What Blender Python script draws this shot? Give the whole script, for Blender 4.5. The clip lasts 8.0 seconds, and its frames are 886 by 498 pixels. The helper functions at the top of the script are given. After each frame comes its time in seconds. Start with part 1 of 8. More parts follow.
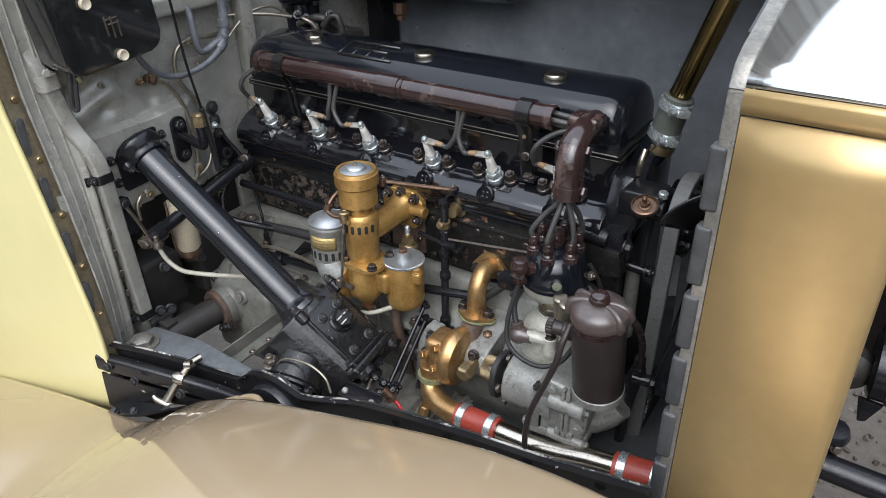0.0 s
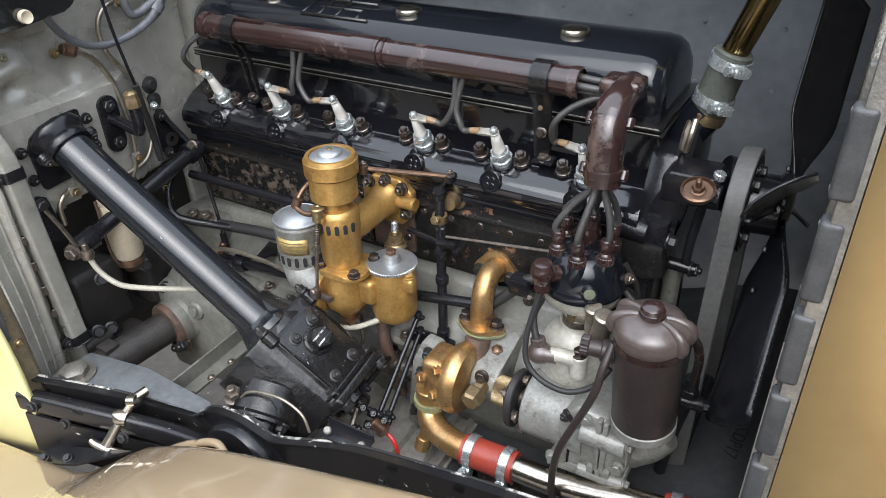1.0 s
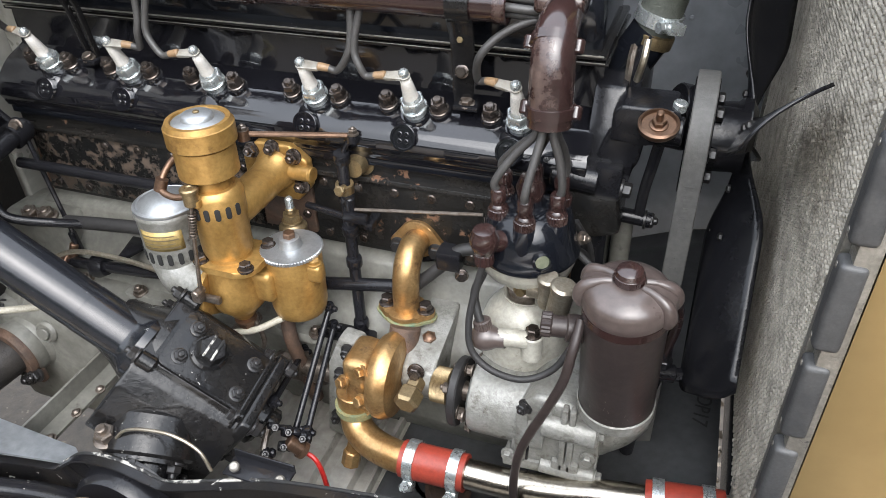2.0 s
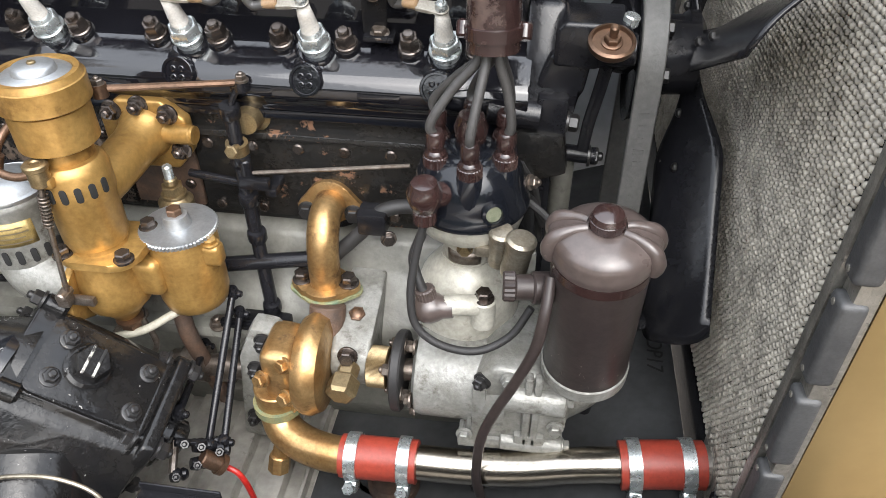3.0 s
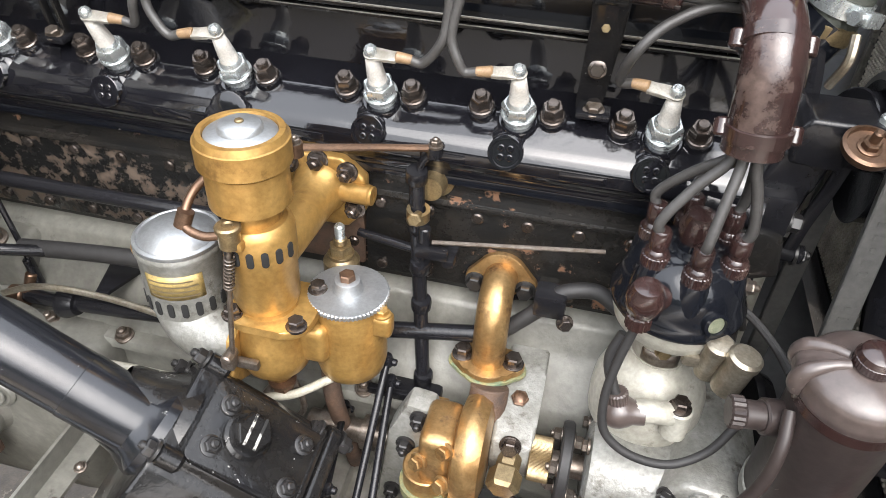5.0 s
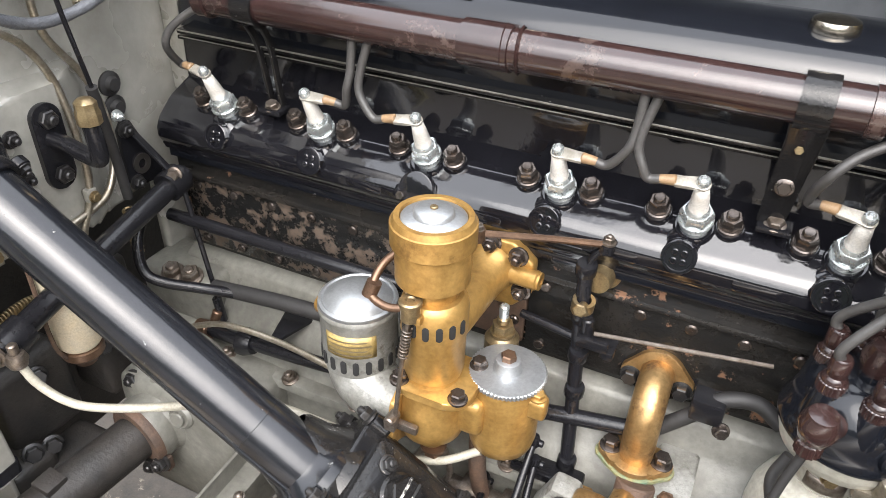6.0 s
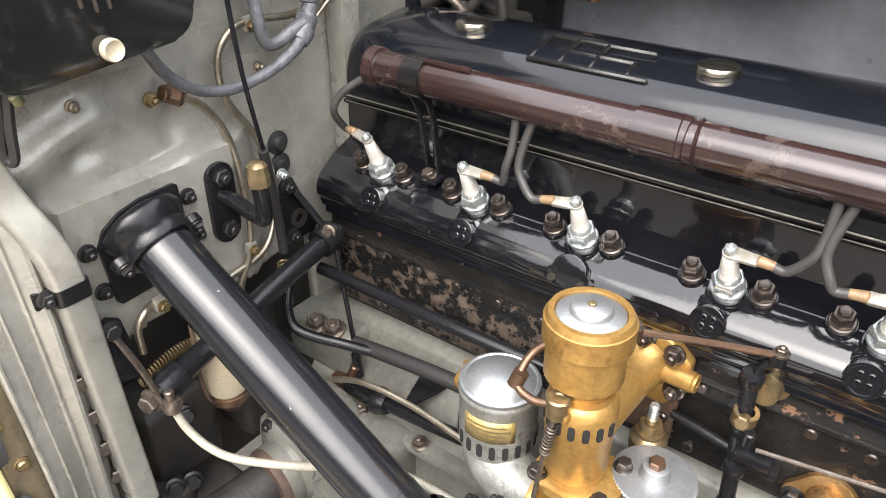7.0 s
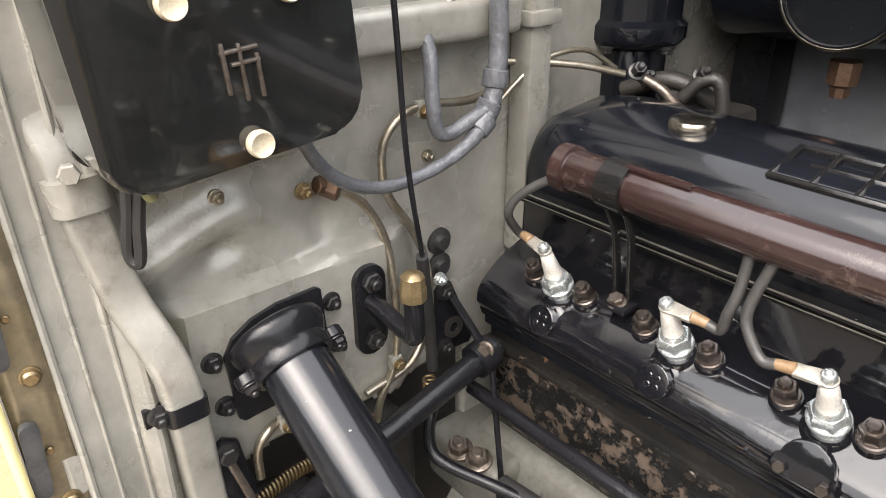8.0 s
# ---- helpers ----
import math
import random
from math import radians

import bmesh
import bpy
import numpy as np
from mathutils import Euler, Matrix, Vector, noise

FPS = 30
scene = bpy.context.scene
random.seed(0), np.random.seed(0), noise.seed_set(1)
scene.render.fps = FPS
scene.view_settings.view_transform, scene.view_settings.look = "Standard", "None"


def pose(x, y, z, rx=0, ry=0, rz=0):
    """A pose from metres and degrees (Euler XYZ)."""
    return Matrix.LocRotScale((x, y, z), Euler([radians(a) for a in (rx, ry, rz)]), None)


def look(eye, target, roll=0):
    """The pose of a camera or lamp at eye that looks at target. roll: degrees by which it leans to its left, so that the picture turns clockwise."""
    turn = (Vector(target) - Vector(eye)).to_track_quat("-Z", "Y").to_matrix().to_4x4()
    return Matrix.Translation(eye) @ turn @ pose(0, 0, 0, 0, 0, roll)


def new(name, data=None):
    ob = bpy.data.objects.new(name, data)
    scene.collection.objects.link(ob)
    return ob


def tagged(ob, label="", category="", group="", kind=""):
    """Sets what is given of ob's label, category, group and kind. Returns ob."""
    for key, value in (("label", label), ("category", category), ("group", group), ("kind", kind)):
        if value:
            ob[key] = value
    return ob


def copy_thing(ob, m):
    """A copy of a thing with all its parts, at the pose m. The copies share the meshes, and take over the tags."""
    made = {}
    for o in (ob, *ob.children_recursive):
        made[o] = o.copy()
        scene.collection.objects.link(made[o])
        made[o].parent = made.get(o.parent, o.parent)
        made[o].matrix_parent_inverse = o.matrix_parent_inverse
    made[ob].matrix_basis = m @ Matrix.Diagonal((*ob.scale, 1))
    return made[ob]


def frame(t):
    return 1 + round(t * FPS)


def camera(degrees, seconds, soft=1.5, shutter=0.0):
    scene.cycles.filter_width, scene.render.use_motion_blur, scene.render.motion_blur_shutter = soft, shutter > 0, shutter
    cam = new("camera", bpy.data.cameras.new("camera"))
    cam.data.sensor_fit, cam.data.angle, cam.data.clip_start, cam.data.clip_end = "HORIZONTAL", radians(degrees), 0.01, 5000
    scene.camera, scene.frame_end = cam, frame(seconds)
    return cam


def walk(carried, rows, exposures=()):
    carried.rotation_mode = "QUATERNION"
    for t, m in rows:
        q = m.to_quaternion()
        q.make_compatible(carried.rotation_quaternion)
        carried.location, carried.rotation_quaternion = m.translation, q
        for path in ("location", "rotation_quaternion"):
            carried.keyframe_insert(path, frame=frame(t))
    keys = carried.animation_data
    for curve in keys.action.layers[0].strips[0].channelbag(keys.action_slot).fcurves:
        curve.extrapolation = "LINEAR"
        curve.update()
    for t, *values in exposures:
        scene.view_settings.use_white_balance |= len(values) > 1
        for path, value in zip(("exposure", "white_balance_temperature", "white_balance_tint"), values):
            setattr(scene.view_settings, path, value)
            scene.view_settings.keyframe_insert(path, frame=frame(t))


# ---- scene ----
cam = camera(63.30, 8.0, soft=0.7)
PATH = [
    (0, (1.014, -0.8022, 1.3794), (0.0394, 0.6199, 0.3657), -1.48),
    (0.5, (0.9571, -0.7476, 1.341), (0.0049, 0.6744, 0.306), -1.75),
    (1, (0.8866, -0.6768, 1.3049), (0.0026, 0.7689, 0.2425), -1.91),
    (1.5, (0.8401, -0.6199, 1.2606), (0.0812, 0.8621, 0.1526), -2.13),
    (1.7, (0.8249, -0.6062, 1.2459), (0.1338, 0.9035, 0.1311), -1.94),
    (2.8, (0.7376, -0.5194, 1.1917), (0.45, 1.023, -0.0487), -0.79),
    (3, (0.7295, -0.5146, 1.1761), (0.5031, 1.0322, -0.0713), -0.20),
    (3.5, (0.694, -0.5023, 1.152), (0.5501, 1.0477, -0.1037), 0.90),
    (4, (0.66, -0.4744, 1.1504), (0.5102, 1.0755, -0.1047), 1.85),
    (4.2, (0.6485, -0.4669, 1.1518), (0.4721, 1.0903, -0.0908), 2.27),
    (5.3, (0.5978, -0.4735, 1.2002), (0.1485, 1.0685, 0.0084), 2.22),
    (5.5, (0.5923, -0.479, 1.2024), (0.0655, 1.068, 0.0495), 2.25),
    (6, (0.5765, -0.4881, 1.2246), (-0.125, 1.0201, 0.1142), 1.64),
    (6.5, (0.567, -0.4937, 1.2423), (-0.2992, 0.9585, 0.1743), 0.80),
    (7, (0.5405, -0.4707, 1.2483), (-0.4795, 0.9026, 0.2121), 0.13),
    (7.5, (0.485, -0.4324, 1.2412), (-0.712, 0.847, 0.2767), -0.33),
    (8, (0.4403, -0.3921, 1.239), (-0.9267, 0.7621, 0.345), -0.36),
]
K = 0.88  # plan units to metres
walk(cam, [(t, look(K * Vector(eye), K * Vector(target), roll)) for t, eye, target, roll in PATH],
     exposures=[(0.0, 0.45, 6150, 10), (1.0, 0.84, 6250, 10), (2.0, 1.08, 6400, 10), (3.0, 1.20, 6550, 10), (5.5, 1.44, 6650, 11), (7.0, 1.50, 6850, 12), (8.0, 1.44, 7050, 13)])

# ---- light: a bright overcast sky ----
world = bpy.data.worlds.new("overcast_sky")
world.use_nodes = True
scene.world = world
wn, wl = world.node_tree.nodes, world.node_tree.links
sky = wn.new("ShaderNodeTexSky")
sky.sky_type, sky.sun_disc = "NISHITA", False
SUN_EL, SUN_AZ = 50.0, 160.0
sky.sun_elevation, sky.sun_rotation = radians(SUN_EL), radians(SUN_AZ)
sky.air_density, sky.dust_density, sky.ozone_density = 1.0, 4.0, 1.0
soft_sky = wn.new("ShaderNodeHueSaturation")
soft_sky.inputs["Saturation"].default_value = 0.3
soft_sky.inputs["Value"].default_value = 0.13
wl.new(sky.outputs[0], soft_sky.inputs["Color"])
# the cloud layer: white, brighter overhead than at the horizon
wtc, wsep, wramp, wadd = wn.new("ShaderNodeTexCoord"), wn.new("ShaderNodeSeparateXYZ"), wn.new("ShaderNodeValToRGB"), wn.new("ShaderNodeMix")
wramp.color_ramp.elements[0].position, wramp.color_ramp.elements[1].position = 0.0, 0.8
wramp.color_ramp.elements[0].color, wramp.color_ramp.elements[1].color = (0.28, 0.32, 0.37, 1), (1.05, 1.13, 1.25, 1)
wadd.data_type, wadd.blend_type = "RGBA", "ADD"
wadd.inputs[0].default_value = 1.0
wl.new(wtc.outputs["Generated"], wsep.inputs[0])
wl.new(wsep.outputs["Z"], wramp.inputs[0])
wl.new(soft_sky.outputs[0], wadd.inputs[6])
wl.new(wramp.outputs[0], wadd.inputs[7])
wl.new(wadd.outputs[2], wn["Background"].inputs[0])
wn["Background"].inputs[1].default_value = 1.0
sun = new("sun", bpy.data.lights.new("sun", "SUN"))
sun.data.energy, sun.data.angle, sun.data.color = 1.2, radians(60), (1.0, 0.985, 0.965)
az, el = radians(SUN_AZ), radians(SUN_EL)
sun.matrix_world = look(Vector((math.sin(az) * math.cos(el), math.cos(az) * math.cos(el), math.sin(el))) * 20, (0, 0, 0))


# ---- materials ----
def mat(name, col, rough=0.5, metal=0.0, col2=None, scale=30.0, mix=(0.35, 0.7), fleck=None, fleck_scale=90.0, fleck_at=(0.62, 0.68),
        fleck_rough=0.7, bump=0.0, bump_scale=300.0, coat=0.0, rvar=0.12, spec=0.5, grain_mix=0.55, coat_ior=1.5, coat_rough=0.05):
    m = bpy.data.materials.new(name)
    m.use_nodes = True
    n, l = m.node_tree.nodes, m.node_tree.links
    b = n["Principled BSDF"]
    tc = n.new("ShaderNodeTexCoord")
    info = n.new("ShaderNodeObjectInfo")
    shift = n.new("ShaderNodeVectorMath")
    shift.operation = "MULTIPLY_ADD"
    l.new(info.outputs["Random"], shift.inputs[0])
    shift.inputs[1].default_value = (3.1, 5.3, 7.7)
    l.new(tc.outputs["Object"], shift.inputs[2])

    def tex(s, detail=4.0, r=0.6):
        t = n.new("ShaderNodeTexNoise")
        t.inputs["Scale"].default_value, t.inputs["Detail"].default_value, t.inputs["Roughness"].default_value = s, detail, r
        l.new(shift.outputs[0], t.inputs["Vector"])
        return t.outputs["Fac"]

    def ramp(src, lo, hi, c0=(0, 0, 0, 1), c1=(1, 1, 1, 1)):
        r = n.new("ShaderNodeValToRGB")
        r.color_ramp.elements[0].position, r.color_ramp.elements[1].position = lo, hi
        r.color_ramp.elements[0].color, r.color_ramp.elements[1].color = c0, c1
        l.new(src, r.inputs[0])
        return r.outputs[0]

    big = tex(scale)
    fine = tex(scale * 7.3)
    c2 = col2 or tuple(min(1, c * 0.72) for c in col)
    colour = ramp(big, mix[0], mix[1], (*col, 1), (*c2, 1))
    grain = n.new("ShaderNodeMix")
    grain.data_type, grain.blend_type = "RGBA", "MULTIPLY"
    grain.inputs[0].default_value = grain_mix
    l.new(colour, grain.inputs[6])
    l.new(ramp(fine, 0.3, 0.7, (0.55, 0.55, 0.55, 1), (1.15, 1.15, 1.15, 1)), grain.inputs[7])
    out = grain.outputs[2]
    rmap = n.new("ShaderNodeMapRange")
    rmap.inputs[3].default_value, rmap.inputs[4].default_value = max(0.02, rough - rvar), min(1, rough + rvar)
    l.new(big, rmap.inputs[0])
    rough_out = rmap.outputs[0]
    metal_out = None
    if fleck:
        mask_src = n.new("ShaderNodeMath")
        mask_src.operation = "MULTIPLY_ADD"
        l.new(tex(fleck_scale, 6.0, 0.7), mask_src.inputs[0])
        mask_src.inputs[1].default_value = 0.7
        half = n.new("ShaderNodeMath")
        half.operation = "MULTIPLY"
        half.inputs[1].default_value = 0.3
        l.new(tex(fleck_scale * 0.2), half.inputs[0])
        l.new(half.outputs[0], mask_src.inputs[2])
        mask = ramp(mask_src.outputs[0], *fleck_at)
        fm = n.new("ShaderNodeMix")
        fm.data_type = "RGBA"
        l.new(mask, fm.inputs[0])
        l.new(out, fm.inputs[6])
        fm.inputs[7].default_value = (*fleck, 1)
        out = fm.outputs[2]
        rm = n.new("ShaderNodeMix")
        l.new(mask, rm.inputs[0])
        l.new(rough_out, rm.inputs[2])
        rm.inputs[3].default_value = fleck_rough
        rough_out = rm.outputs[0]
    l.new(out, b.inputs["Base Color"])
    l.new(rough_out, b.inputs["Roughness"])
    b.inputs["Metallic"].default_value = metal
    b.inputs["Coat Weight"].default_value = coat
    b.inputs["Coat Roughness"].default_value = coat_rough
    b.inputs["Coat IOR"].default_value = coat_ior
    b.inputs["Specular IOR Level"].default_value = spec
    if bump:
        bn = n.new("ShaderNodeBump")
        bn.inputs["Strength"].default_value = bump
        bn.inputs["Distance"].default_value = 0.002
        l.new(tex(bump_scale), bn.inputs["Height"])
        l.new(bn.outputs[0], b.inputs["Normal"])
    return m


BOXENAMEL = mat("black_box_enamel", (0.011, 0.012, 0.012), 0.16, coat=0.8, coat_ior=1.6, rvar=0.05, grain_mix=0.3, fleck=(0.22, 0.21, 0.19), fleck_scale=150, fleck_at=(0.66, 0.68), bump=0.12, bump_scale=60)
ENAMEL = mat("black_enamel", (0.007, 0.008, 0.011), 0.14, spec=0.30, coat=0.35, coat_ior=1.45, coat_rough=0.05, rvar=0.05, grain_mix=0.2, fleck=(0.30, 0.28, 0.25), fleck_scale=260, fleck_at=(0.675, 0.69), bump=0.04, bump_scale=120)
HEADBLACK = mat("black_head_enamel", (0.007, 0.007, 0.009), 0.10, spec=0.35, coat=0.7, coat_ior=1.5, rvar=0.04, grain_mix=0.2, bump=0.30, bump_scale=34)
WORN = mat("worn_black_paint", (0.010, 0.010, 0.010), 0.24, spec=0.3, coat=0.2, coat_ior=1.5, col2=(0.018, 0.016, 0.014), fleck=(0.16, 0.085, 0.05), fleck_scale=42, fleck_at=(0.575, 0.60), bump=0.35, bump_scale=180)
WORNGREY = mat("flaking_black_paint", (0.010, 0.010, 0.010), 0.26, coat=0.3, fleck=(0.080, 0.058, 0.043), fleck_scale=105, fleck_at=(0.50, 0.56), bump=0.5, bump_scale=160)
SATIN = mat("satin_black_paint", (0.011, 0.011, 0.013), 0.22, spec=0.35, rvar=0.08, grain_mix=0.3, fleck=(0.18, 0.16, 0.14), fleck_scale=180, fleck_at=(0.66, 0.69), bump=0.12, bump_scale=150)
COLUMN = mat("black_gloss_column", (0.010, 0.011, 0.014), 0.22, spec=0.4, coat=0.45, coat_ior=1.45, coat_rough=0.10, rvar=0.08, grain_mix=0.3, fleck=(0.24, 0.24, 0.23), fleck_scale=190, fleck_at=(0.655, 0.665), bump=0.25, bump_scale=24)
RUBBER = mat("black_rubber", (0.022, 0.021, 0.021), 0.6, bump=0.15, bump_scale=220)
BELT = mat("grey_black_belt_rubber", (0.10, 0.098, 0.092), 0.55, col2=(0.075, 0.073, 0.07), bump=0.2, bump_scale=400)
HOSEGREY = mat("grey_cloth_tape", (0.13, 0.134, 0.145), 0.33, col2=(0.065, 0.068, 0.075), scale=55, bump=0.8, bump_scale=130)
LEAD = mat("dark_grey_lead", (0.055, 0.053, 0.051), 0.45, col2=(0.035, 0.033, 0.032), scale=60)
BROWN = mat("dark_brown_bakelite", (0.032, 0.016, 0.0145), 0.22, col2=(0.017, 0.009, 0.0085), scale=18, coat=0.5, coat_rough=0.10, rvar=0.07, fleck=(0.105, 0.072, 0.060), fleck_scale=48, fleck_at=(0.54, 0.70), fleck_rough=0.5, bump=0.12, bump_scale=80)
CANBROWN = mat("brown_black_bakelite", (0.034, 0.026, 0.024), 0.36, spec=0.3, bump=0.15, bump_scale=70, col2=(0.026, 0.020, 0.019), rvar=0.08, fleck=(0.16, 0.14, 0.12), fleck_scale=170, fleck_at=(0.66, 0.70))
GOLD = mat("gold_bronze_paint", (0.47, 0.285, 0.092), 0.34, 0.58, col2=(0.30, 0.165, 0.046), scale=32, fleck=(0.13, 0.065, 0.022), fleck_scale=52, fleck_at=(0.56, 0.70), fleck_rough=0.5, bump=0.06, bump_scale=200)
BRONZE = mat("bronze_casting", (0.48, 0.31, 0.14), 0.33, 0.8, col2=(0.32, 0.175, 0.065), scale=45, fleck=(0.09, 0.05, 0.03), fleck_scale=60, fleck_at=(0.54, 0.68), bump=0.2, bump_scale=160)
BRASS = mat("brass_fitting", (0.32, 0.245, 0.135), 0.36, 0.8, col2=(0.20, 0.145, 0.08), scale=120, fleck=(0.08, 0.05, 0.03), fleck_scale=140, fleck_at=(0.62, 0.72))
COPPER = mat("copper_pipe", (0.19, 0.115, 0.075), 0.36, 0.75, col2=(0.11, 0.068, 0.046), scale=90)
CAST = mat("cast_aluminium", (0.275, 0.274, 0.255), 0.38, 0.25, col2=(0.165, 0.160, 0.14), scale=40, fleck=(0.065, 0.055, 0.042), fleck_scale=60, fleck_at=(0.555, 0.66), bump=0.4, bump_scale=200)
CASTPALE = mat("cream_grey_cast_alloy", (0.44, 0.425, 0.37), 0.40, 0.15, col2=(0.32, 0.305, 0.255), scale=30, fleck=(0.09, 0.075, 0.05), fleck_scale=55, fleck_at=(0.60, 0.70), bump=0.25, bump_scale=200)
CRANK = mat("grey_painted_casting", (0.185, 0.182, 0.160), 0.42, 0.10, col2=(0.125, 0.121, 0.104), scale=18, fleck=(0.06, 0.055, 0.045), fleck_scale=55, fleck_at=(0.60, 0.70), bump=0.2, bump_scale=160)
ALLOY = mat("brushed_aluminium", (0.45, 0.465, 0.475), 0.38, 0.82, col2=(0.36, 0.37, 0.38), scale=60, rvar=0.06, grain_mix=0.3)
ZINC = mat("zinc_plated_steel", (0.66, 0.70, 0.70), 0.28, 0.8, col2=(0.5, 0.53, 0.53), scale=150)
NICKEL = mat("nickel_plate", (0.58, 0.53, 0.45), 0.24, 1.0, col2=(0.50, 0.45, 0.37), scale=40, rvar=0.06)
STEEL = mat("oily_steel", (0.22, 0.19, 0.165), 0.36, 0.8, col2=(0.11, 0.085, 0.065), scale=160, bump=0.1)
BOLT = mat("browned_bolt_steel", (0.15, 0.13, 0.118), 0.24, 0.85, col2=(0.075, 0.058, 0.048), scale=60, grain_mix=0.3)
DARKBOLT = mat("black_painted_bolt", (0.022, 0.021, 0.021), 0.3, 0.1, fleck=(0.25, 0.22, 0.19), fleck_scale=300, fleck_at=(0.62, 0.68))
RUST = mat("rusty_iron", (0.11, 0.065, 0.042), 0.7, 0.1, col2=(0.055, 0.038, 0.03), scale=60, bump=0.5, bump_scale=220)
TAG = mat("dull_tinned_tag", (0.40, 0.38, 0.34), 0.42, 0.45, col2=(0.26, 0.24, 0.20), scale=120)
CERAMIC = mat("white_plug_ceramic", (0.72, 0.70, 0.66), 0.28, col2=(0.60, 0.56, 0.50), scale=120)
FERRULE = mat("tan_ferrule", (0.27, 0.175, 0.095), 0.45, col2=(0.19, 0.12, 0.065), scale=150)
CREAM = mat("cream_plastic", (0.52, 0.46, 0.35), 0.4, col2=(0.56, 0.47, 0.33), scale=90)
BULK = mat("grey_beige_bulkhead_paint", (0.37, 0.358, 0.318), 0.27, 0.25, col2=(0.275, 0.266, 0.236), scale=9, grain_mix=0.4, fleck=(0.12, 0.102, 0.08), fleck_scale=30, fleck_at=(0.55, 0.70), fleck_rough=0.45, bump=0.25, bump_scale=45)
STRIP = mat("tarnished_hinge_strip", (0.30, 0.24, 0.15), 0.35, 0.6, col2=(0.20, 0.17, 0.12), scale=25)
YELLOW = mat("pale_yellow_body_paint", (0.66, 0.59, 0.29), 0.22, col2=(0.645, 0.575, 0.28), scale=3, coat=0.5, rvar=0.03, grain_mix=0.05)
TAN = mat("tan_wing_paint", (0.290, 0.217, 0.137), 0.07, col2=(0.300, 0.226, 0.143), scale=4, coat=0.9, rvar=0.03, grain_mix=0.05)
# gold base colour carries the tan wing's reflection in the shell sides
SHELL = mat("brushed_shell_wing_reflection", (0.53, 0.368, 0.168), 0.30, 0.60, col2=(0.48, 0.33, 0.145), scale=9, rvar=0.06, grain_mix=0.10)
BAREEDGE = mat("bare_chipped_edge", (0.62, 0.60, 0.55), 0.35, 0.3, col2=(0.40, 0.38, 0.34), scale=60, fleck=(0.02, 0.02, 0.02), fleck_scale=38, fleck_at=(0.46, 0.49))
SHELLTOP = mat("polished_radiator_top", (0.80, 0.79, 0.77), 0.10, 1.0, col2=(0.76, 0.75, 0.73), scale=6, rvar=0.03, grain_mix=0.05)
EDGE = mat("dull_nickel_edge", (0.29, 0.275, 0.245), 0.38, 0.6, col2=(0.16, 0.15, 0.13), scale=50, fleck=(0.09, 0.085, 0.08), fleck_scale=120, fleck_at=(0.58, 0.66), bump=0.3)
PAD = mat("worn_black_leather_pad", (0.035, 0.036, 0.038), 0.5, col2=(0.06, 0.06, 0.06), scale=70, bump=0.25, bump_scale=200)
CORE = mat("dusty_radiator_core", (0.47, 0.43, 0.36), 0.55, 0.0, col2=(0.22, 0.20, 0.168), scale=45, fleck=(0.46, 0.42, 0.36), fleck_scale=60, fleck_at=(0.58, 0.72))
# near-black colour that stands for the shade inside hollows and slots
HOLLOWSHADE = mat("black_hollow_shade", (0.010, 0.010, 0.010), 0.8)
HOOD = mat("blue_grey_bonnet_inside", (0.225, 0.236, 0.252), 0.30, coat=0.2, coat_rough=0.2, grain_mix=0.3, col2=(0.135, 0.143, 0.156), scale=7, fleck=(0.20, 0.205, 0.215), fleck_scale=30, fleck_at=(0.60, 0.74), bump=0.08, bump_scale=60)
TRAY = mat("oily_grey_undertray", (0.46, 0.44, 0.395), 0.38, 0.25, col2=(0.27, 0.255, 0.225), scale=12, fleck=(0.05, 0.043, 0.035), fleck_scale=40, fleck_at=(0.58, 0.70), bump=0.1)
TRAYDARK = mat("dark_grey_tray_paint", (0.075, 0.077, 0.080), 0.34, 0.1, col2=(0.055, 0.057, 0.060), scale=14, bump=0.05)
GREYPLATE = mat("blue_grey_plate", (0.26, 0.275, 0.29), 0.35, 0.5, col2=(0.20, 0.21, 0.22), scale=14)
LID = mat("grey_brown_bakelite_lid", (0.085, 0.066, 0.060), 0.30, col2=(0.055, 0.041, 0.037), rvar=0.08, coat=0.3, fleck=(0.20, 0.16, 0.14), fleck_scale=120, fleck_at=(0.64, 0.69), bump=0.06, bump_scale=90)
BOXBLACK = mat("speckled_black_box_paint", (0.008, 0.008, 0.009), 0.17, spec=0.25, rvar=0.06, coat=0.25, coat_ior=1.45, coat_rough=0.06, col2=(0.014, 0.013, 0.012), fleck=(0.32, 0.31, 0.29), fleck_scale=230, fleck_at=(0.632, 0.645), bump=0.40, bump_scale=90)
CHIPPED = mat("chipped_black_sill_paint", (0.010, 0.010, 0.012), 0.22, spec=0.4, rvar=0.08, col2=(0.016, 0.015, 0.014), fleck=(0.42, 0.40, 0.36), fleck_scale=46, fleck_at=(0.635, 0.645), fleck_rough=0.4, bump=0.15, bump_scale=60)
RED = mat("red_silicone_hose", (0.34, 0.050, 0.030), 0.42, bump=0.2, bump_scale=120, col2=(0.26, 0.036, 0.022), scale=40, fleck=(0.10, 0.03, 0.02), fleck_scale=110, fleck_at=(0.64, 0.68))
REDWIRE = mat("red_wire", (0.50, 0.02, 0.015), 0.35)
MESHHOSE = mat("woven_rubber_hose", (0.05, 0.055, 0.045), 0.55, col2=(0.08, 0.085, 0.07), scale=300, bump=0.5, bump_scale=500)
WHITEHOSE = mat("cream_conduit", (0.36, 0.34, 0.28), 0.42, col2=(0.30, 0.28, 0.225), scale=80, bump=0.2, bump_scale=350)
